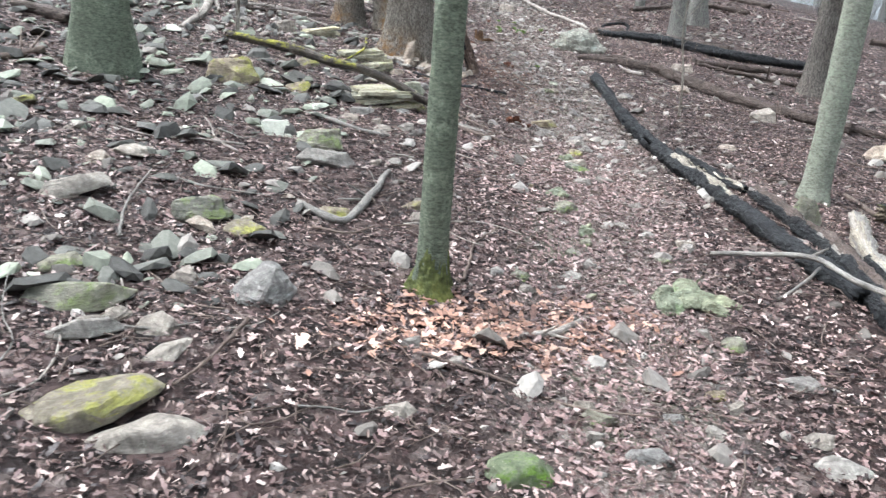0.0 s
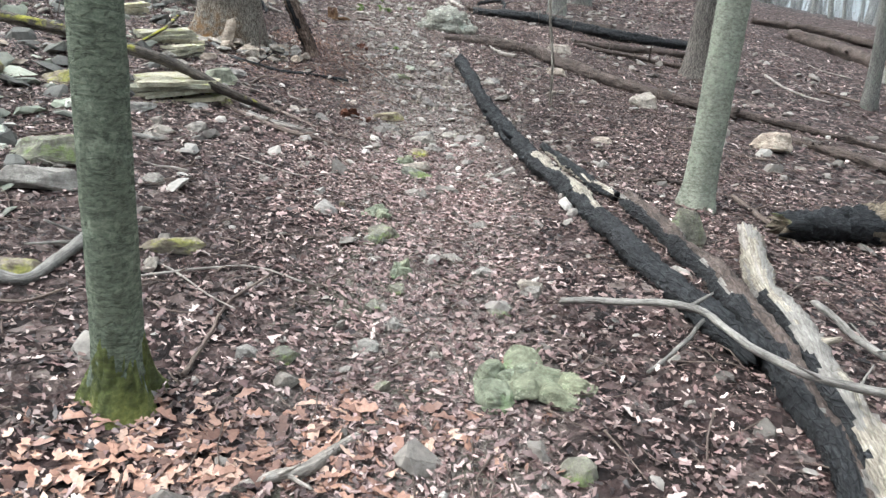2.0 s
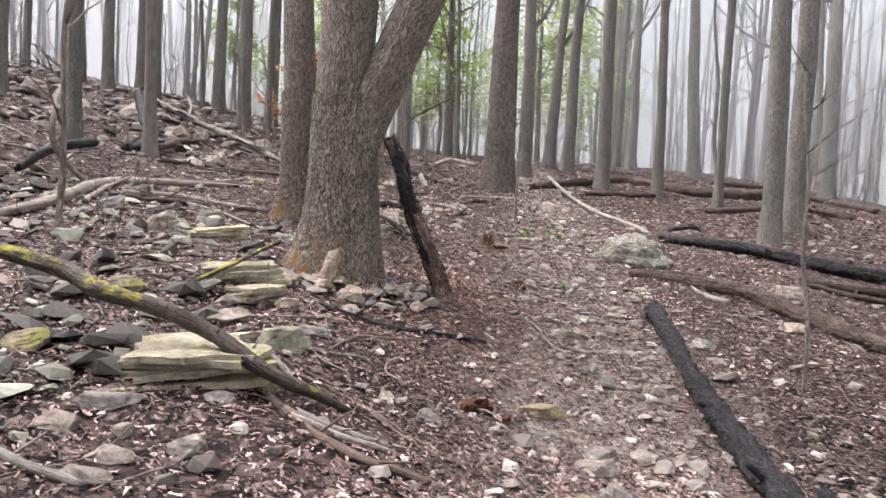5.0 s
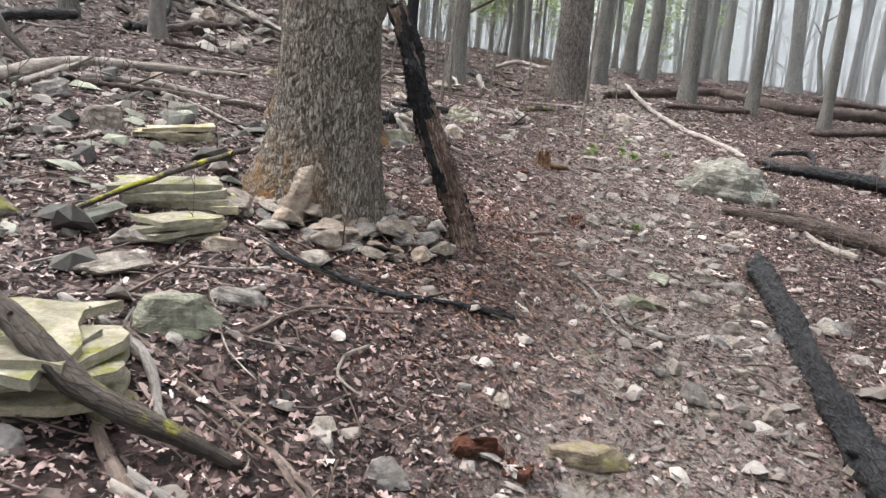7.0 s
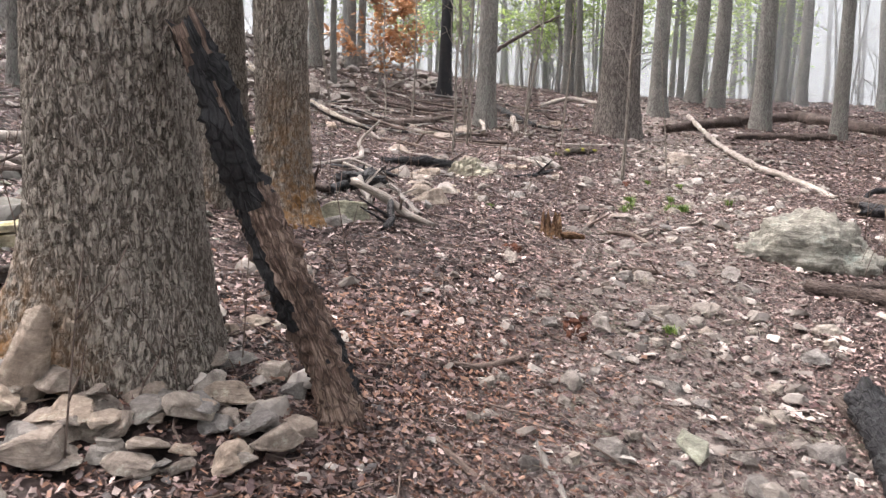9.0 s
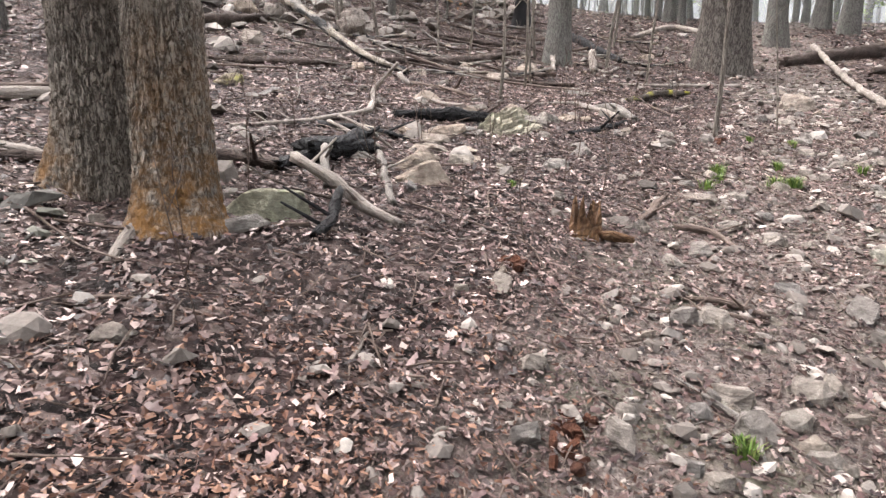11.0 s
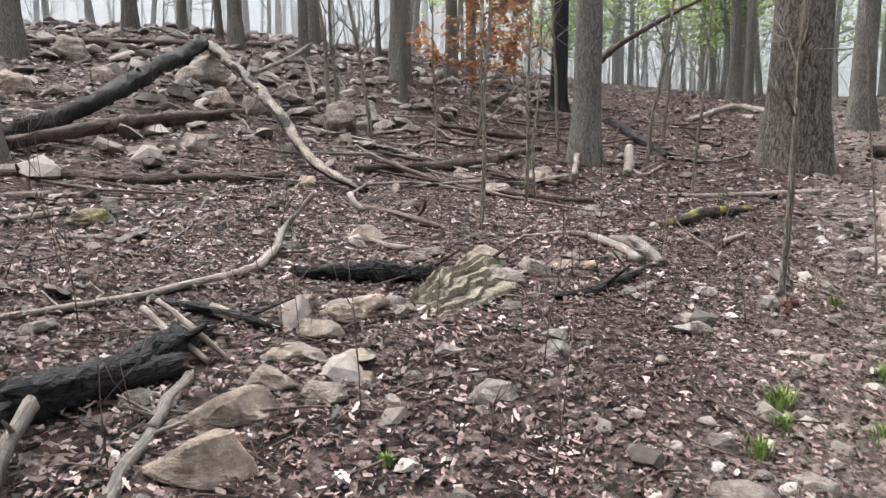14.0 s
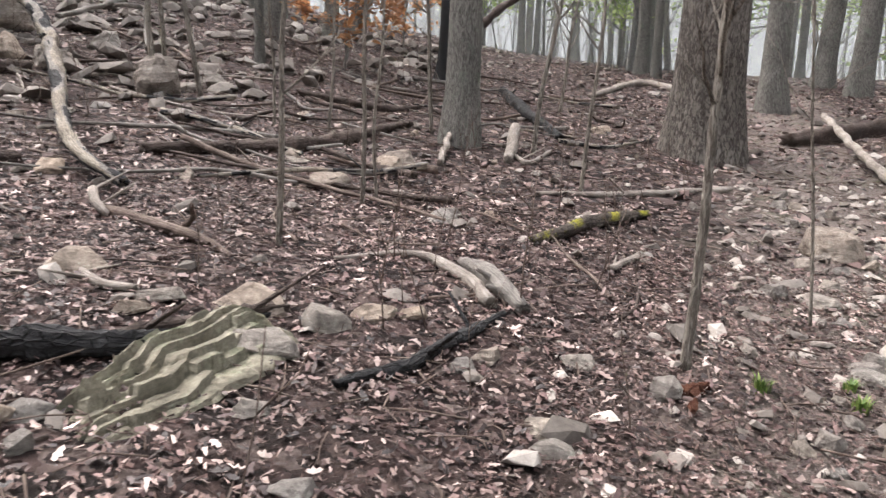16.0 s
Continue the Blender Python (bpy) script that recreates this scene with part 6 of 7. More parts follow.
rock("grey", 1.43, 12.12, 0.18, 0.12, 0.12, -10)
rock("grey", 1.56, 12.60, 0.19, 0.14, 0.07, -11)
rock("grey", 1.28, 14.41, 0.18, 0.13, 0.08, -5)
rock("grey", -0.04, 10.87, 0.11, 0.07, 0.02, 13)
rock("grey", 0.00, 10.51, 0.08, 0.06, 0.03, 14)
rock("boulder", 1.66, 14.10, 0.94, 0.66, 0.30, -9)
rock("greenblock", -1.82, 9.46, 0.62, 0.34, 0.17, 23)
rock("greenblock", -1.62, 9.12, 0.42, 0.30, 0.11, 41)
rock("greenblock", -2.57, 10.66, 0.56, 0.28, 0.14, 33)
rock("grey", -1.20, 8.39, 0.28, 0.20, 0.12, 34)
rock("slabmoss", -1.16, 8.32, 0.36, 0.26, 0.2, 20)
rock("grey", -1.06, 8.63, 0.23, 0.16, 0.08, 29)
rock("grey", -1.65, 8.62, 0.35, 0.25, 0.09, 39)
rock("grey", -1.75, 8.90, 0.25, 0.18, 0.06, 37)
rock("grey", -0.96, 9.23, 0.17, 0.12, 0.15, 23)
rock("grey", -0.86, 9.64, 0.09, 0.06, 0.07, 19)
rock("tan", -1.37, 9.07, 0.20, 0.14, 0.08, 30)
rock("tan", -3.04, 10.51, 0.36, 0.25, 0.20, 38)
rock("tan", -0.67, 9.93, 0.10, 0.07, 0.03, 15)
rock("yellow", -1.07, 7.81, 0.16, 0.11, 0.14, 40)
rock("yellow", 0.40, 8.53, 0.36, 0.16, 0.08, -2)
rock("pale", -0.49, 8.12, 0.10, 0.07, 0.06, 22)
rock("pale", -0.10, 8.62, 0.08, 0.06, 0.04, 10)
rock("pale", 0.35, 8.90, 0.08, 0.05, 0.04, -1)
rock("pale", 0.92, 9.12, 0.09, 0.06, 0.02, -12)
rock("pale", 0.99, 9.31, 0.07, 0.05, 0.03, -12)
rock("pale", 1.12, 9.59, 0.08, 0.05, 0.05, -13)
rock("pale", 1.16, 9.45, 0.08, 0.06, 0.04, -15)
rock("pale", 0.38, 10.41, 0.05, 0.03, 0.04, -1)
rock("pale", 0.64, 8.87, 0.07, 0.05, 0.02, -7)
rock("block", -1.43, 7.76, 0.73, 0.51, 0.18, 24)
rock("yellow", -2.33, 7.66, 0.28, 0.20, 0.24, 36)
rock("yellow", -2.41, 8.80, 0.29, 0.21, 0.18, 29)
rock("pale", 0.70, 8.13, 0.24, 0.17, 0.08, -8)
rock("pale", 0.40, 8.27, 0.24, 0.17, 0.06, -3)
rock("pale", -1.36, 6.80, 0.21, 0.12, 0.05, 30)
rock("tan", -1.70, 6.95, 0.21, 0.15, 0.10, 34)
rock("tan", -2.74, 7.90, 0.18, 0.13, 0.17, 38)
rock("tan", -3.06, 8.38, 0.17, 0.12, 0.14, 38)
rock("tan", -6.64, 16.61, 0.39, 0.27, 0.35, 29)
rock("tan", 3.46, 13.49, 0.45, 0.32, 0.17, -20)
rock("tan", 2.93, 11.69, 0.31, 0.22, 0.11, -20)
rock("grey", -1.15, 7.03, 0.17, 0.12, 0.15, 25)
rock("grey", -1.21, 7.50, 0.18, 0.13, 0.09, 23)
rock("grey", -3.80, 11.00, 0.30, 0.21, 0.13, 30)
rock("grey", -1.61, 7.22, 0.32, 0.13, 0.07, 30)
rock("grey", -1.44, 7.01, 0.09, 0.06, 0.08, 30)
rock("yellow", -0.91, 4.87, 0.34, 0.21, 0.07, 18)
rock("yellow", 0.59, 7.44, 0.18, 0.12, 0.11, -5)
rock("yellow", -0.05, 5.70, 0.06, 0.04, 0.06, 2)
rock("moss", 0.10, 4.45, 0.09, 0.06, 0.08, 0)
rock("moss", 0.22, 4.59, 0.09, 0.07, 0.07, -2)
rock("moss", 0.18, 5.32, 0.19, 0.13, 0.12, -1)
rock("moss", 0.72, 4.39, 0.14, 0.10, 0.07, -13)
rock("moss", 0.52, 6.82, 0.27, 0.19, 0.11, -5)
rock("pale", 0.90, 4.59, 0.17, 0.12, 0.04, -15)
rock("pale", 0.82, 5.66, 0.14, 0.08, 0.03, -10)
rock("pale", 0.66, 7.91, 0.26, 0.18, 0.08, -5)
rock("pale", 0.55, 5.00, 0.13, 0.07, 0.03, -7)
rock("pale", 1.71, 6.11, 0.14, 0.10, 0.10, -20)
rock("grey", 0.70, 4.80, 0.14, 0.10, 0.05, -11)
rock("grey", 0.19, 4.28, 0.12, 0.08, 0.06, -2)
rock("grey", -0.43, 3.94, 0.10, 0.07, 0.04, 13)
rock("grey", 0.05, 4.12, 0.14, 0.09, 0.03, 1)
rock("grey", 0.35, 4.00, 0.07, 0.05, 0.04, -6)
rock("grey", -0.07, 4.28, 0.09, 0.06, 0.03, 4)
rock("pale", -0.27, 3.79, 0.10, 0.07, 0.07, 10)
rock("pale", -1.37, 6.61, 0.21, 0.13, 0.05, 17)
rock("pale", 3.77, 10.43, 0.40, 0.28, 0.17, -23)
rock("moss", -0.29, 3.98, 0.13, 0.09, 0.08, 10)
rock("moss", 0.09, 3.76, 0.09, 0.06, 0.02, 0)
rock("tan", 4.63, 8.83, 0.48, 0.34, 0.23, -32)
rock("tan", 2.51, 8.28, 0.21, 0.14, 0.10, -20)
lichen_patch(0.68, 3.74, 0.62, 0.46, 0.06, -24)
lichen_patch(0.18, 5.66, 0.26, 0.30, 0.05, 20)
lichen_patch(0.26, 4.80, 0.16, 0.26, 0.06, 12)
lichen_patch(0.45, 7.1, 0.18, 0.34, 0.05, -10)
rock("moss", 0.73, 3.16, 0.19, 0.13, 0.06, -20)
rock("moss", -0.11, 2.41, 0.17, 0.08, 0.04, -7)
rock("moss", -1.82, 5.80, 0.41, 0.29, 0.15, 14)
rock("moss", 0.14, 5.25, 0.16, 0.11, 0.12, -6)
rock("pale", -0.15, 2.51, 0.12, 0.08, 0.05, -6)
rock("pale", 0.54, 2.57, 0.09, 0.06, 0.05, -20)
rock("pale", 0.80, 2.33, 0.13, 0.09, 0.03, -28)
rock("pale", -0.91, 2.90, 0.13, 0.07, 0.03, 10)
rock("pale", 0.93, 2.81, 0.24, 0.11, 0.05, -25)
rock("pale", 0.89, 4.51, 0.11, 0.08, 0.03, -16)
rock("pale", 0.52, 7.00, 0.26, 0.18, 0.07, -8)
rock("grey", 0.23, 2.48, 0.11, 0.08, 0.05, -15)
rock("grey", 0.81, 2.16, 0.22, 0.15, 0.05, -30)
rock("grey", 0.38, 2.37, 0.11, 0.07, 0.03, -18)
rock("grey", 0.04, 2.13, 0.20, 0.08, 0.04, -12)
rock("grey", -1.68, 3.18, 0.30, 0.21, 0.21, 22)
rock("grey", -1.68, 5.39, 0.50, 0.20, 0.11, 13)
rock("grey", -0.94, 2.30, 0.14, 0.10, 0.04, 13)
rock("grey", -0.68, 2.74, 0.08, 0.06, 0.03, 6)
rock("grey", -0.16, 2.26, 0.09, 0.06, 0.05, -6)
rock("yellow", 0.50, 2.71, 0.11, 0.07, 0.05, -19)
rock("yellow", -1.95, 3.92, 0.30, 0.21, 0.08, 21)
rock("yellow", -1.49, 4.47, 0.25, 0.17, 0.10, 14)
rock("upright", 2.09, 5.38, 0.25, 0.11, 0.26, -25)
rock("yellow", -2.05, 2.02, 0.6, 0.30, 0.09, 27)
rock("grey", -1.80, 1.90, 0.41, 0.20, 0.09, 24)
rock("grey", -2.02, 2.64, 0.19, 0.14, 0.10, 22)
rock("grey", -2.28, 2.55, 0.37, 0.15, 0.08, 27)
rock("grey", -2.95, 4.86, 0.27, 0.19, 0.07, 22)
rock("grey", -2.97, 4.00, 0.51, 0.21, 0.11, 26)
rock("moss", -2.45, 2.80, 0.50, 0.20, 0.11, 27)
rock("moss", -2.68, 3.14, 0.25, 0.17, 0.07, 28)
rock("moss", -2.24, 4.06, 0.40, 0.28, 0.15, 18)
rock("vivid", -0.48, 1.96, 0.30, 0.20, 0.07, -8)
rock("tan", -2.09, 3.23, 0.14, 0.10, 0.12, 20)
rock("tan", -3.12, 4.65, 0.19, 0.13, 0.12, 25)
rock("yellow", -4.07, 5.53, 0.26, 0.18, 0.11, 29)
rock("yellow", -2.97, 7.49, 0.57, 0.40, 0.28, 15)

# ---- broken branches lying where they fell
stick_rng = np.random.default_rng(44)
for n in range(84):
    if n % 3 < 2:
        sx, sy = stick_rng.uniform(-9, -3.6), stick_rng.uniform(3 if n % 2 else 13, 25)
    else:
        sx, sy = stick_rng.uniform(4.2, 12), stick_rng.uniform(6, 27)
    way, long, thick = stick_rng.uniform(0, 6.28), stick_rng.uniform(0.6, 2.6), stick_rng.uniform(0.008, 0.03)
    rows = []
    for k in range(4):
        rows.append((round(sx, 2), round(sy, 2), thick * 0.8 + (0.1 * stick_rng.random() if k == 3 else 0), thick * (1 - 0.17 * k)))
        sx, sy = sx + math.cos(way) * long / 3, sy + math.sin(way) * long / 3
        way += stick_rng.normal() * 0.22
    log(("greystick", "palestick", "brownstick", "brown")[n % 4], *rows)
ZONES = ((-3.8, -1.1, 1.5, 9.5), (-4.5, -0.9, 11.5, 21), (2.0, 5.0, 4, 21), (-2.6, -0.5, 2.5, 9), (-3.4, 0.2, 13, 22))
for n in range(150):
    x0, x1, y0, y1 = ZONES[n % 5]
    sx, sy = stick_rng.uniform(x0, x1), stick_rng.uniform(y0, y1)
    way, long, thick = stick_rng.uniform(0, 6.28), stick_rng.uniform(0.25, 1.1), stick_rng.uniform(0.005, 0.014)
    rows = []
    for k in range(4):
        rows.append((round(sx, 2), round(sy, 2), thick + 0.012 + (0.06 * stick_rng.random() if k == 3 else 0), thick * (1 - 0.17 * k)))
        sx, sy = sx + math.cos(way) * long / 3, sy + math.sin(way) * long / 3
        way += stick_rng.normal() * 0.3
    log(("greystick", "brownstick", "brownstick", "palestick", "brown")[n % 5 if n % 2 else 1], *rows)
for n in range(46):
    sx, sy = stick_rng.uniform(-8, -1.6), stick_rng.uniform(17.8, 26)
    way, long, thick = stick_rng.normal() * 0.5 + (3.14 if n % 2 else 0), stick_rng.uniform(0.8, 2.4), stick_rng.uniform(0.014, 0.042)
    rows = []
    for k in range(5):
        rows.append((round(sx, 2), round(sy, 2), thick * 0.8 + (0.12 * stick_rng.random() if k in (0, 4) else 0.02), thick * (1 - 0.15 * k)))
        sx, sy = sx + math.cos(way) * long / 4, sy + math.sin(way) * long / 4
        way += stick_rng.normal() * 0.3
    log(("brown", "greystick", "brown", "mottled", "brownstick")[n % 5], *rows)

# ---- far forest
far_rng = np.random.default_rng(5)
made = 0
while made < 205:
    fx, fy = (far_rng.uniform(-46, 50), far_rng.uniform(-30, 72)) if made % 2 else (far_rng.uniform(2, 42), far_rng.uniform(12, 66))
    near = math.hypot(fx - 0.5, max(0, fy - 14, -fy))
    if near < (24 if fy > 5 else 9) or near > 62 or abs(fx - float(trail_x(fy))) < 2:
        continue
    made += 1
    tree(round(fx, 2), round(fy, 2), far_rng.uniform(0.06, 0.2), far_rng.normal() * 2.2, far_rng.normal() * 2.2, "dark" if made % 5 == 0 else "plain")




def far_woods(rng, count):
    """Slim trunks past counting, deep in the mist, each with a few bare limbs."""
    lines = []
    while count:
        x, y = rng.uniform(-44, 40), rng.uniform(14, 66)
        near = math.hypot(x - 0.5, max(0, y - 14))
        if near < 21 or near > 60 or abs(x - float(trail_x(y))) < 1.5:
            continue
        count -= 1
        r, tall, z = rng.uniform(0.045, 0.14), rng.uniform(9, 14), float(ground(x, y)) - 0.1
        dx, dy = rng.normal(size=2) * 0.05
        stem = [np.array((x + dx * tall * t + rng.normal() * 0.05, y + dy * tall * t, z + tall * t)) for t in (0, 0.02, 0.12, 0.3, 0.5, 0.75, 1.0)]
        lines.append(np.array([(*p, r * (1.35 if k == 0 else 1.05 - 0.13 * k)) for k, p in enumerate(stem)]))
        for k in range(5):
            q, a = stem[2] + (stem[5] - stem[2]) * rng.random(), rng.random() * 6.28
            way = np.array((math.cos(a), math.sin(a), rng.uniform(0.3, 1.0)))
            long = rng.uniform(0.6, 2.2)
            lines.append(np.array([(*(q + way * long * t + rng.normal(size=3) * 0.06 * t), r * 0.28 * (1 - 0.8 * t)) for t in (0, 0.35, 0.7, 1.0)]))
    v, f, uv = joined_tubes(lines, 6)
    tagged(mesh_object("far_woods", v, f, B_PLAIN, uvs=uv), "slim bare trunks of the far woods fading into mist", "trees", kind="stuff")


far_woods(np.random.default_rng(6), 260)


# undergrowth of thin stems far between the trees
def make_thicket(seed):
    rng = np.random.default_rng(seed)
    ob, lines = new("undergrowth_shrub"), []
    for n in range(9):
        a = rng.random() * 6.28
        w = np.array((0.25 * np.cos(a), 0.25 * np.sin(a), 1.0))
        branch_tubes(rng, (rng.normal() * 0.7, rng.normal() * 0.7, -0.1), w / np.linalg.norm(w), rng.uniform(2.5, 5.5), rng.uniform(0.012, 0.03), 2, lines)
    v, f, uv = joined_tubes(lines, 3)
    tagged(mesh_object("stem_tangle", v, f, B_PLAIN, ob, uvs=uv), kind="stuff")
    return tagged(ob, "bare grey undergrowth of thin forest stems", "shrub", group="far undergrowth")


shrubs = [make_thicket(71), make_thicket(72), make_thicket(73)]
for n in range(105):
    while True:
        fx, fy = far_rng.uniform(-40, 44), far_rng.uniform(-16, 62)
        near = math.hypot(fx - 0.5, max(0, fy - 14, -fy))
        if (17 if fy > 12 else 13) < near < 52 and abs(fx - float(trail_x(fy))) > 1.5:
            break
    m = pose(fx, fy, float(ground(fx, fy)), 0, 0, far_rng.uniform(0, 360)) @ Matrix.Scale(far_rng.uniform(0.7, 1.3), 4)
    if n < 3:
        shrubs[n].matrix_basis = m
    else:
        source = shrubs[n % 3]
        held = source.matrix_basis.copy()
        source.matrix_basis = Matrix.Identity(4)
        copy_thing(source, m)
        source.matrix_basis = held


# ---------------------------------------------------------------- small things of the floor
def stump(x, y):
    rng = np.random.default_rng(4)
    ob = new("tree_stump")
    z = float(ground(x, y))
    th = np.linspace(0, 6.283, 18, endpoint=False)
    ring = []
    for k in range(6):
        r = 0.078 * (1.25 - 0.08 * k) * (1 + 0.15 * rng.random(18))
        h = np.full(18, 0.026 * k - 0.03) + (k == 5) * rng.uniform(-0.09, 0.12, 18)
        ring.append(np.stack([r * np.cos(th), r * np.sin(th), h], 1))
    inner = ring[5] * np.array((0.6, 0.6, 0.3))
    v = np.vstack(ring + [inner])
    f = [(k * 18 + j, k * 18 + (j + 1) % 18, (k + 1) * 18 + (j + 1) % 18, (k + 1) * 18 + j) for k in range(6) for j in range(18)]
    mesh_object("shell", v, f, W_ROT, ob, smooth=False, uvs=v[:, [2, 0]])
    v2, f2, uv2 = tube(smooth_line([(0.1, -0.03, 0.015, 0.022), (0.16, -0.05, 0.02, 0.03), (0.25, -0.05, 0.012, 0.016)], 0.03), 9, 0.25, 5)
    mesh_object("splinter", v2, f2, W_ROT, ob, uvs=uv2)
    ob.matrix_world = Matrix.Translation((x, y, z))
    tagged(ob, "small rotten stump, hollow and orange-brown inside", "stump")


stump(-0.20, 13.53)


def rotten_chunk(x, y, size):
    """A crumbling heap of red-brown rotten wood: a few chunks that lie together."""
    serial[0] += 1
    rng = np.random.default_rng(serial[0])
    ob = new("rotten_wood")
    for n in range(7):
        me = rock_mesh(serial[0] * 9 + n, size * rng.uniform(0.4, 0.9), size * rng.uniform(0.3, 0.6), size * rng.uniform(0.15, 0.4))
        me.materials.append(ROCK["rot"])
        lump = new("chunk", me)
        lump.parent = ob
        lump.matrix_basis = pose(rng.normal() * size * 0.5, rng.normal() * size * 0.35, 0.0, rng.normal() * 14, rng.normal() * 14, rng.uniform(0, 360))
    ob.matrix_world = Matrix.Translation((x, y, float(ground(x, y))))
    tagged(ob, "crumbling heap of red-brown rotten wood on litter", "rotten wood", group="rotten wood heaps")


rotten_chunk(-0.02, 8.29, 0.16)
rotten_chunk(0.15, 8.28, 0.08)
rotten_chunk(0.20, 11.87, 0.1)
rotten_chunk(0.21, 11.76, 0.08)
rotten_chunk(-0.37, 12.85, 0.12)
rotten_chunk(0.11, 16.85, 0.1)
rotten_chunk(0.21, 11.95, 0.07)


def grass_tuft(x, y, size):
    serial[0] += 1
    rng = np.random.default_rng(serial[0])
    v, f = [], []
    for n in range(58):
        a, r = rng.random() * 6.28, rng.random() * size * 0.5
        lean, hgt = rng.uniform(0.2, 0.9), size * rng.uniform(0.5, 1.0)
        bx, by = r * math.cos(a), r * math.sin(a)
        d = np.array((math.cos(a), math.sin(a)))
        w = 0.0035
        side = np.array((-d[1], d[0])) * w
        tip = np.array((bx, by)) + d * hgt * lean * 0.7
        mid = np.array((bx, by)) + d * hgt * lean * 0.25
        k = len(v)
        v += [(bx + side[0], by + side[1], -0.01), (bx - side[0], by - side[1], -0.01), (mid[0] - side[0], mid[1] - side[1], hgt * 0.6), (mid[0] + side[0], mid[1] + side[1], hgt * 0.6), (tip[0], tip[1], hgt * 0.85)]
        f += [(k, k + 1, k + 2, k + 3), (k + 3, k + 2, k + 4)]
    ob = mesh_object("grass_tuft", v, f, M_GRASS, smooth=False)
    ob.matrix_world = Matrix.Translation((x, y, float(ground(x, y))))
    tagged(ob, "small tuft of fresh green grass on the trail edge", "grass", group="grass tufts")


grass_tuft(0.26, 15.32, 0.09)
grass_tuft(0.75, 15.42, 0.12)
grass_tuft(0.64, 16.01, 0.1)
grass_tuft(-0.80, 14.08, 0.05)
grass_tuft(0.71, 17.31, 0.06)
grass_tuft(0.37, 17.05, 0.08)
grass_tuft(0.25, 14.91, 0.1)
grass_tuft(0.65, 15.28, 0.12)
grass_tuft(0.77, 15.41, 0.12)
grass_tuft(0.27, 15.37, 0.11)
grass_tuft(0.70, 12.06, 0.08)
grass_tuft(0.68, 12.13, 0.05)
grass_tuft(0.73, 17.09, 0.08)
grass_tuft(0.29, 15.17, 0.08)
grass_tuft(1.24, 16.39, 0.1)


# stones too many to place singly
def scatter(rng, count, spread_x, y0, y1):
    y = rng.uniform(y0, y1, count)
    x = trail_x(y) + rng.normal(size=count) * spread_x
    return x, y


def stones_stuff(name, rng, x, y, smin, smax, mat, label):
    shapes = []
    for k in range(14):
        bm = bmesh.new()
        shard(bm, rng, 1.05, rng.uniform(0.55, 0.95), rng.uniform(0.12, 0.32))
        bmesh.ops.triangulate(bm, faces=bm.faces)
        bm.verts.index_update()
        shapes.append((np.array([v.co[:] for v in bm.verts]), np.array([[v.index for v in fc.verts] for fc in bm.faces])))
        bm.free()
    V, F, at = [], [], 0
    z = ground(x, y)
    size = smin + (smax - smin) * rng.random(len(x)) ** 2.5
    turn, tip = rng.random(len(x)) * 6.28, rng.normal(size=(len(x), 2)) * 0.24
    for n in range(len(x)):
        sv, sf = shapes[n % 14]
        c, s = math.cos(turn[n]), math.sin(turn[n])
        q = sv * size[n]
        q[:, 2] += q[:, 0] * tip[n, 0] + q[:, 1] * tip[n, 1]
        V.append(np.stack([q[:, 0] * c - q[:, 1] * s + x[n], q[:, 0] * s + q[:, 1] * c + y[n], q[:, 2] + z[n] + size[n] * 0.05], 1))
        F.append(sf + at)
        at += len(sv)
    ob = mesh_object(name, np.vstack(V), np.vstack(F), mat, smooth=False)
    return tagged(ob, label, "stones", kind="stuff")


def island_stone(name, stops):
    m, N, L, b = material(name, 0.8, 0.3)
    v = coords(N, L)
    c = ramp(N, L, random_of(N, "island"), stops)
    c = mix(N, L, 0.7, c, ramp(N, L, noise_tex(N, L, v, 25, 8, 0.75), [(0.3, (0.45, 0.44, 0.42)), (0.7, (1.2, 1.18, 1.15))]), "MULTIPLY")
    L.new(c, b.inputs["Base Color"])
    bump(N, L, b, noise_tex(N, L, v, 60, 7, 0.7), 0.6, 0.01)
    return m


M_PEBBLE = island_stone("mixed_pebbles", [(0.0, (0.10, 0.088, 0.08)), (0.4, (0.22, 0.195, 0.175)), (0.8, (0.32, 0.29, 0.265)), (1.0, (0.44, 0.41, 0.38))])
M_CHIP = island_stone("pale_stone_chips", [(0.0, (0.15, 0.13, 0.115)), (0.5, (0.3, 0.265, 0.24)), (1.0, (0.62, 0.57, 0.52))])
peb = np.random.default_rng(9)
px, py = scatter(peb, 3000, 0.5, -2, 24)
stones_stuff("trail_pebbles", peb, px, py, 0.015, 0.075, M_PEBBLE, "loose pebbles and chips strewn along the trodden trail")
px, py = scatter(peb, 2600, 0.8, 6.5, 22)
stones_stuff("trail_gravel", peb, px + 0.15, py, 0.025, 0.12, M_CHIP, "pale flat stone chips along the stony stretch of trail")
px, py = peb.uniform(-13, 9, 3800), peb.uniform(-2, 34, 3800)
stones_stuff("scattered_stones", peb, px, py, 0.04, 0.22, M_PEBBLE, "small broken stones scattered over the forest floor")
M_LICHEN_CHIP = island_stone("lichened_chips", [(0.0, (0.055, 0.052, 0.048)), (0.4, (0.13, 0.125, 0.115)), (0.7, (0.2, 0.205, 0.17)), (0.9, (0.3, 0.32, 0.25)), (1.0, (0.5, 0.5, 0.43))])
px, py = peb.uniform(-6.5, -1.7, 1150), peb.uniform(2.8, 12, 1150)
stones_stuff("bank_stones", peb, px, py, 0.06, 0.32, M_LICHEN_CHIP, "lichen-green broken stones littering the bank above the trail")
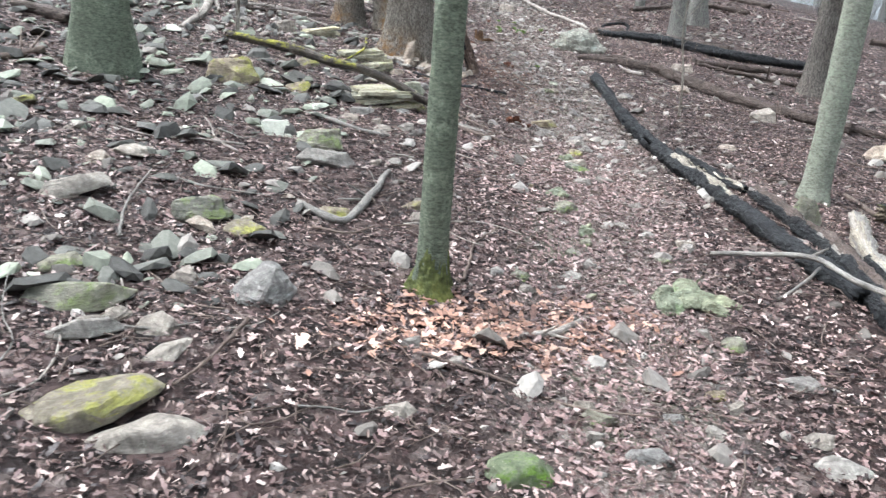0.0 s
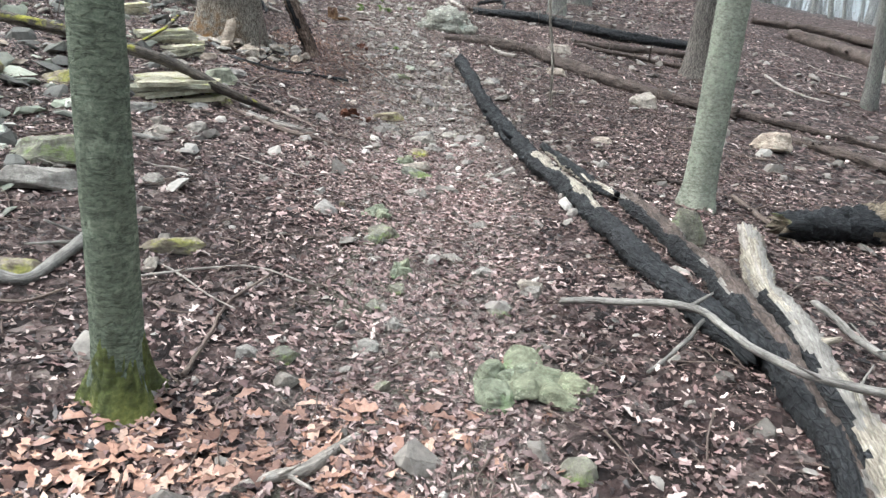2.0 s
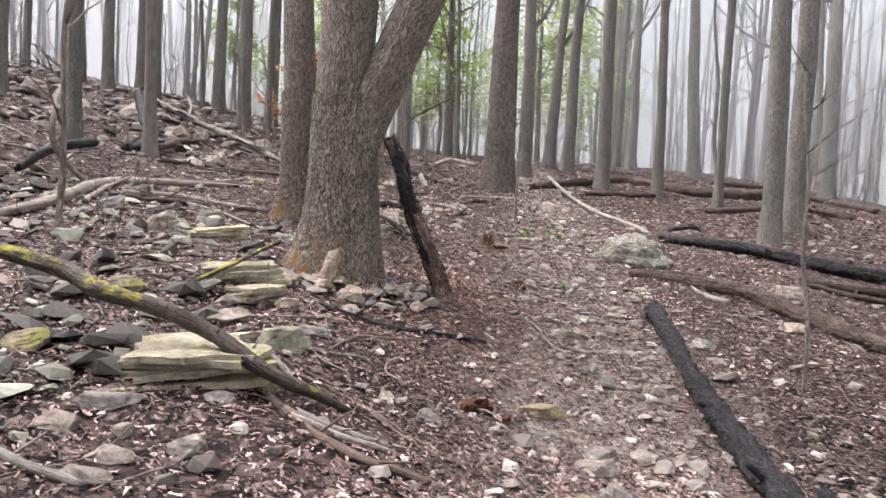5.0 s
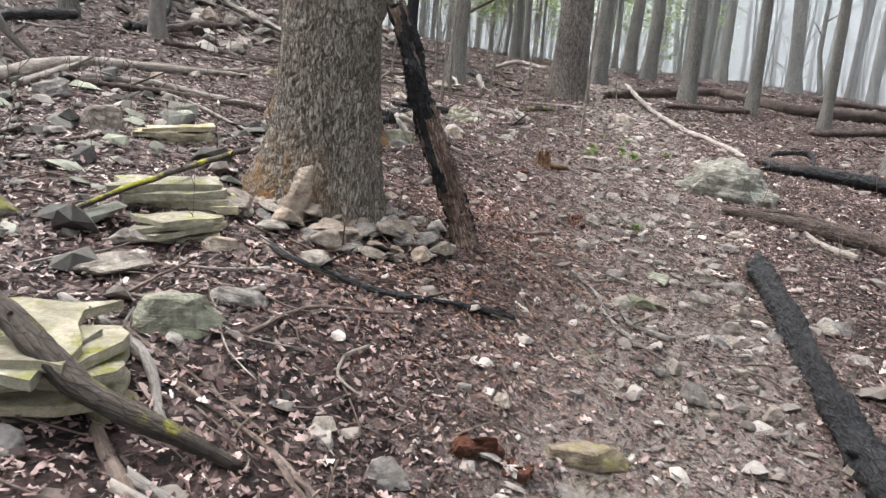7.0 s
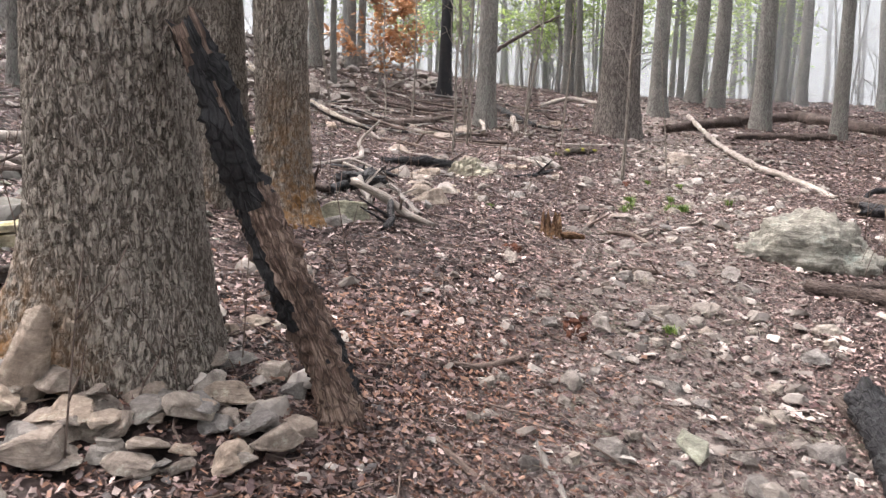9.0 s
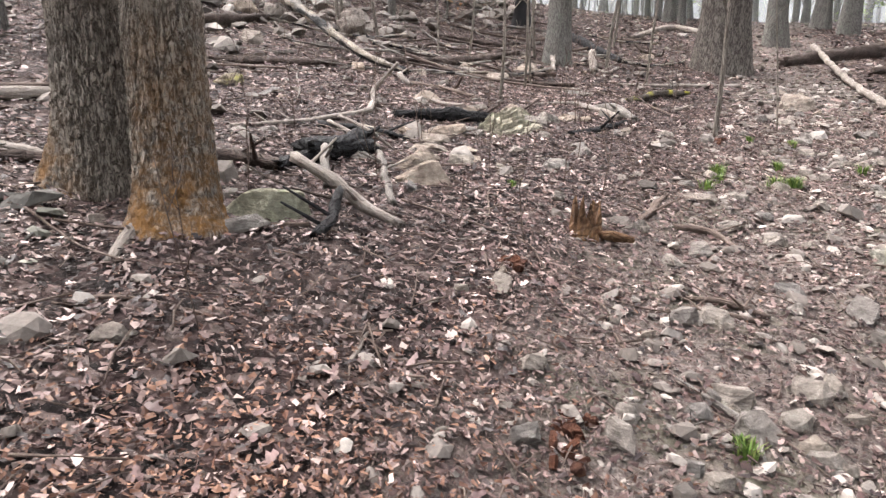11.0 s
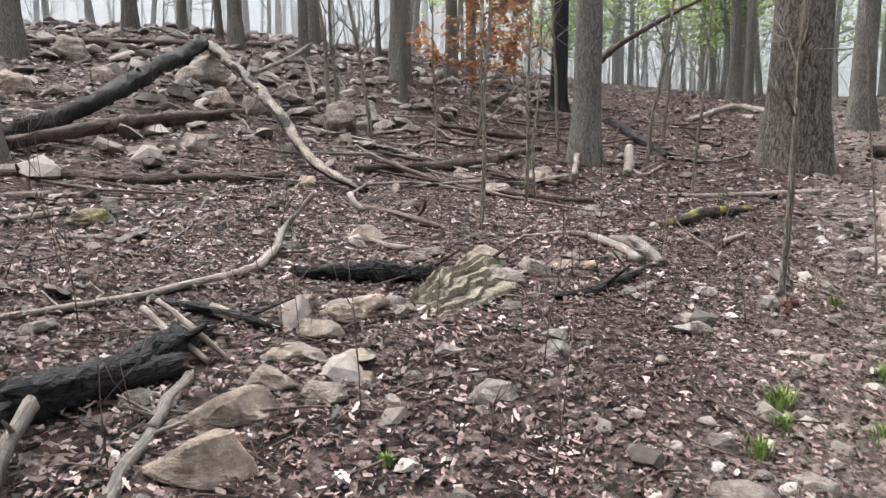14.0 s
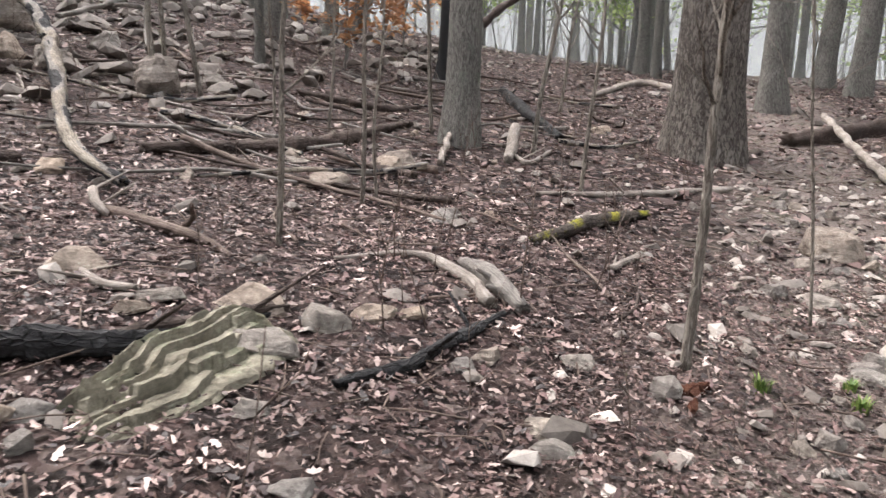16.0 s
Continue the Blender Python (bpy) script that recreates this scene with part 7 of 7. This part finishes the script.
px, py = peb.uniform(-22, -5, 2300), peb.uniform(15, 29, 2300)
stones_stuff("hillside_stones", peb, px, py, 0.08, 0.5, M_PEBBLE, "many broken grey stones on the rocky hillside")


def trail_stones():
    """Single pale stones along the stony stretch, on shared shapes."""
    rng = np.random.default_rng(17)
    shapes = []
    for k in range(12):
        me = chipped_block(900 + k, 0.14, 0.09 + 0.012 * (k % 4), 0.045 + 0.007 * (k % 3))
        me.materials.append(ROCK["pale" if k % 3 else "grey"])
        shapes.append(me)
    for n in range(190):
        y = rng.uniform(6.8, 21)
        x = float(trail_x(y)) + rng.normal() * 0.55 + 0.1
        s = rng.uniform(0.45, 1.35)
        BARE.append((x, y, 0.06 * s, 0.05 * s))
        ob = new("trail_stone", shapes[n % 12])
        ob.matrix_world = pose(x, y, float(ground(x, y)) + 0.004, rng.normal() * 8, rng.normal() * 8, rng.uniform(0, 360)) @ Matrix.Scale(s, 4)
        tagged(ob, "flat pale stone lying loose on the trail", "stone", group="loose trail stones")


trail_stones()


def stone_heaps():
    """Broken shards heaped round the oak's foot and strewn over the rocky slope."""
    rng = np.random.default_rng(19)
    shapes = []
    for k in range(14):
        me = chipped_block(960 + k, 0.22, 0.13 + 0.014 * (k % 5), 0.034 + 0.012 * (k % 4))
        me.materials.append(ROCK[("grey", "tan", "pale", "tan")[k % 4]])
        shapes.append(me)

    def put(x, y, s, up, label, group):
        ob = new("stone", shapes[int(rng.integers(14))])
        BARE.append((x, y, 0.1 * s, 0.08 * s))
        ob.matrix_world = pose(x, y, float(ground(x, y)) + up, rng.normal() * 14, rng.normal() * 14, rng.uniform(0, 360)) @ Matrix.Scale(s, 4)
        tagged(ob, label, "stone", group=group)
    for n in range(62):
        a, r = rng.uniform(-2.3, -0.15), rng.uniform(0.36, 0.80)
        put(-1.22 + r * math.cos(a), 10.1 + r * 0.9 * math.sin(a), rng.uniform(0.35, 1.05), rng.uniform(0, 0.06), "pale broken shard heaped at the oak's foot", "stones round the oak")
    for n in range(40):
        t = rng.random()
        x, y = rng.uniform(-5.2, -0.6) - 1.2 * t, rng.uniform(11.5, 21)
        put(x, y, rng.uniform(0.4, 1.3), 0.0, "broken tan-grey stone lying among the deadfall", "stones in the deadfall")
    for n in range(24):
        x, y = rng.uniform(-4.4, -0.9), rng.uniform(0.8, 10.5)
        put(x, y, rng.uniform(0.4, 1.2), 0.0, "broken grey stone lying on the stony bank", "stones on the bank")
    for n in range(24):
        x, y = rng.uniform(1.4, 9), rng.uniform(6, 22)
        put(x, y, rng.uniform(0.4, 1.25), 0.0, "broken pale stone lying below the trail", "stones below the trail")


stone_heaps()


CLEAR = np.zeros((600, 1150), bool)


def clear_stones():
    """Mark the ground that bare stones cover, in squares of 2 cm."""
    for x, y, a, b in BARE:
        r = 0.42 * (a + b)
        i, j = np.arange(int((x - r + 6) * 50), int((x + r + 6) * 50) + 1), np.arange(int((y - r + 3) * 50), int((y + r + 3) * 50) + 1)
        i, j = i[(i >= 0) & (i < 600)], j[(j >= 0) & (j < 1150)]
        if len(i) and len(j):
            I, J = np.meshgrid(i, j, indexing="ij")
            CLEAR[I, J] |= (I / 50 - 6 - x) ** 2 + (J / 50 - 3 - y) ** 2 < r * r


clear_stones()


def off_stones(rng, x, y):
    i, j = np.clip(((x + 6) * 50).astype(int), 0, 599), np.clip(((y + 3) * 50).astype(int), 0, 1149)
    return ~CLEAR[i, j] | (rng.random(len(x)) < 0.07)


def leaf_litter(name, mat, label, rng, x, y, size, curl=0.5):
    """Curled dead leaves lying on the ground, each one an island."""
    free = off_stones(rng, x, y)
    x, y = x[free], y[free]
    n = len(x)
    outline = np.array([(-0.5, 0, 0), (-0.32, 0.17, 0.10), (-0.12, 0.13, 0.05), (0.06, 0.26, 0.16), (0.2, 0.13, 0.05), (0.36, 0.15, 0.10), (0.5, 0, 0.02),
                        (0.36, -0.15, 0.10), (0.2, -0.13, 0.05), (0.06, -0.26, 0.16), (-0.12, -0.13, 0.05), (-0.32, -0.17, 0.10)])
    a = rng.random(n) * 6.283
    s = size * rng.uniform(0.5, 1.35, n)
    flip = np.where(rng.random(n) < 0.5, 1.0, -1.0) * rng.uniform(0.3, 1.7, n) * curl
    t1, t2 = rng.normal(size=n) * 0.22, rng.normal(size=n) * 0.22
    thin = rng.uniform(0.55, 1.2, n)
    lx = outline[None, :, 0] * s[:, None]
    ly = outline[None, :, 1] * (s * thin)[:, None]
    lz = outline[None, :, 2] * (s * flip)[:, None] + lx * t1[:, None] + ly * t2[:, None] + (outline[None, :, 0] ** 2) * (s * rng.normal(size=n) * 0.4)[:, None]
    gx = lx * np.cos(a)[:, None] - ly * np.sin(a)[:, None] + x[:, None]
    gy = lx * np.sin(a)[:, None] + ly * np.cos(a)[:, None] + y[:, None]
    slope_x, slope_y = (ground(x + 0.2, y) - ground(x - 0.2, y)) / 0.4, (ground(x, y + 0.2) - ground(x, y - 0.2)) / 0.4
    gz = ground(x, y)[:, None] + slope_x[:, None] * (gx - x[:, None]) + slope_y[:, None] * (gy - y[:, None]) + lz + 0.006 + 0.02 * rng.random(n)[:, None]
    base = np.arange(n)[:, None] * 12
    quads = [(0, 1, 11), (1, 2, 10, 11), (2, 3, 9, 10), (3, 4, 8, 9), (4, 5, 7, 8), (5, 6, 7)]
    me = bpy.data.meshes.new(name)
    v = np.stack([gx, gy, gz], -1).reshape(-1, 3)
    loops = np.concatenate([base + np.array([q]) for q in quads], 1).ravel()
    per = np.array([len(q) for q in quads])
    total = np.tile(per, n)
    me.vertices.add(len(v))
    me.vertices.foreach_set("co", v.ravel().astype(np.float32))
    me.loops.add(len(loops))
    me.loops.foreach_set("vertex_index", loops.astype(np.int32))
    me.polygons.add(len(total))
    me.polygons.foreach_set("loop_start", np.r_[0, np.cumsum(total)[:-1]].astype(np.int32))
    me.update(calc_edges=True)
    me.materials.append(mat)
    ob = new(name, me)
    return tagged(ob, label, "leaves", kind="stuff")


def thin_out(rng, x, y, share):
    keep = rng.random(len(x)) > share * on_trail(x, y)
    patchy = value_noise(x * 1.1, y * 1.1, 12) + 0.4 * value_noise(x * 3.1, y * 3.1, 13)
    keep &= rng.random(len(x)) < np.clip(patchy * 1.5, 0.25, 1)
    return x[keep], y[keep]


lf = np.random.default_rng(21)
lx, ly = thin_out(lf, lf.uniform(-4.5, 4.5, 46000), lf.uniform(-2, 20, 46000), 0.62)
leaf_litter("leaf_litter", M_LEAF, "brown and pinkish dead leaves covering the forest floor", lf, lx, ly, 0.05, 1.0)


def leaf_crumbs(rng, n, x0, x1, y0, y1, size, mat=M_CRUMB, label="crumbled bits of dead leaf and needle on dark soil"):
    """Torn scraps of leaf and needle: small bent quads."""
    x, y = rng.uniform(x0, x1, n), rng.uniform(y0, y1, n)
    keep = rng.random(n) > 0.4 * on_trail(x, y)
    if mat is M_NEEDLE:
        keep = rng.random(n) < np.exp(-((x + 0.3) / 0.75) ** 2 - ((y - 10.4) / 1.3) ** 2)
    if mat is M_LEAF_PINK:
        keep = rng.random(n) < 0.12 + on_trail(x, y)
    keep &= off_stones(rng, x, y)
    x, y = x[keep], y[keep]
    n = len(x)
    a, s, thin = rng.random(n) * 6.283, size * rng.uniform(0.4, 1.7, n), rng.uniform(0.1, 0.55, n)
    corner = np.array([(-0.5, -0.4), (0.5, -0.5), (0.45, 0.5), (-0.5, 0.45)])
    lx, ly = corner[None, :, 0] * s[:, None], corner[None, :, 1] * (s * thin)[:, None]
    gx, gy = lx * np.cos(a)[:, None] - ly * np.sin(a)[:, None] + x[:, None], lx * np.sin(a)[:, None] + ly * np.cos(a)[:, None] + y[:, None]
    sx, sy = (ground(x + 0.1, y) - ground(x - 0.1, y)) / 0.2, (ground(x, y + 0.1) - ground(x, y - 0.1)) / 0.2
    gz = (ground(x, y) + 0.004 + 0.024 * rng.random(n))[:, None] + sx[:, None] * (gx - x[:, None]) + sy[:, None] * (gy - y[:, None]) + rng.normal(size=(n, 4)) * 0.16 * s[:, None]
    v = np.stack([gx, gy, gz], -1).reshape(-1, 3)
    f = np.arange(4 * n).reshape(n, 4)
    return tagged(mesh_object("leaf_fragments", v, f, mat, smooth=False), label, "leaves", kind="stuff")


leaf_crumbs(lf, 230000, -3.5, 4.0, -1.5, 19, 0.022)
leaf_crumbs(lf, 40000, -0.7, 1.2, 0.2, 8, 0.024, M_LEAF_PINK, "pinkish scraps of leaf trodden into the trail")
leaf_crumbs(lf, 46000, -13, -3.5, 4, 34, 0.045)
leaf_crumbs(lf, 26000, -3.5, 10, 19, 36, 0.06)
leaf_crumbs(lf, 85000, -2.2, 1.4, 7.6, 13.4, 0.018, M_NEEDLE, "red-brown needles and crumbs beside the oak")
leaf_crumbs(lf, 70000, -0.4, 1.9, 6.0, 19, 0.017)
leaf_crumbs(lf, 14000, 4.0, 10, 2, 30, 0.04)
lx, ly = thin_out(lf, lf.uniform(-16, 12, 34000), lf.uniform(-2, 36, 34000), 0.5)
away = (np.abs(lx) > 4.2) | (ly > 19)
leaf_litter("far_leaf_litter", M_LEAF, "dead leaves spread over the slope between the trees", lf, lx[away], ly[away], 0.08)
rx, ry = lf.normal(size=620) * 0.42, lf.normal(size=620) * 0.2
leaf_litter("fresh_leaf_drift", M_LEAF_RED, "orange-brown fallen leaves drifted against the mossy tree", lf, rx - 0.45, ry + 3.2 + 0.25 * rx, 0.085, 0.8)
rx, ry = lf.uniform(-0.5, 1.1, 900), lf.uniform(0.8, 7, 900)
leaf_litter("fresh_trail_leaves", M_LEAF_PINK, "pinkish-brown fallen leaves along the trail", lf, rx, ry, 0.06, 0.7)


def twig_litter(rng, count):
    bx, by = np.arange(-9, 7.01, 0.1), np.arange(-2, 27.01, 0.1)
    table = ground(*np.meshgrid(bx, by, indexing="ij"))

    def hf(x, y):
        return table[min(max(int((x + 9) * 10 + 0.5), 0), len(bx) - 1), min(max(int((y + 2) * 10 + 0.5), 0), len(by) - 1)]
    lines = []
    for _ in range(count):
        x, y = rng.uniform(-8, 6), rng.uniform(-1, 26)
        a, n, length = rng.random() * 6.28, 3, rng.uniform(0.06, 0.45)
        row = []
        for k in range(n):
            row.append((x, y, hf(x, y) + 0.014 + 0.02 * rng.random(), rng.uniform(0.0018, 0.005) * (1.2 - 0.2 * k)))
            a += rng.normal() * 0.3
            x, y = x + math.cos(a) * length / n, y + math.sin(a) * length / n
        lines.append(np.array(row))
    v, f, uv = joined_tubes(lines, 4)
    tagged(mesh_object("twig_litter", v, f, W_STICK, uvs=uv), "fine broken twigs lying among the dead leaves", "twigs", kind="stuff")


twig_litter(np.random.default_rng(33), 8500)


def dry_seedlings(rng, count):
    """Thin leafless stems, a hand or two high, standing all over the litter."""
    lines = []
    for _ in range(count):
        x, y = rng.uniform(-9, 4), rng.uniform(9, 27)
        if abs(x - float(trail_x(y))) < 0.9:
            continue
        z, hgt, r = float(ground(x, y)), rng.uniform(0.15, 0.75), rng.uniform(0.0018, 0.004)
        dx, dy = rng.normal(size=2) * 0.16
        stem = [(x + dx * hgt * t + rng.normal() * 0.008, y + dy * hgt * t, z - 0.02 + hgt * t, r * (1.15 - 0.6 * t)) for t in (0, 0.35, 0.7, 1.0)]
        lines.append(np.array(stem))
        for k in (1, 2):
            a, q = rng.random() * 6.28, stem[k]
            lines.append(np.array([q, (q[0] + math.cos(a) * hgt * 0.15, q[1] + math.sin(a) * hgt * 0.15, q[2] + hgt * 0.16, r * 0.6), (q[0] + math.cos(a) * hgt * 0.22, q[1] + math.sin(a) * hgt * 0.22, q[2] + hgt * 0.32, r * 0.4)]))
    v, f, uv = joined_tubes(lines, 4)
    tagged(mesh_object("dry_seedlings", v, f, W_STICK, uvs=uv), "thin dry leafless seedlings standing in the litter", "seedlings", kind="stuff")


dry_seedlings(np.random.default_rng(35), 650)
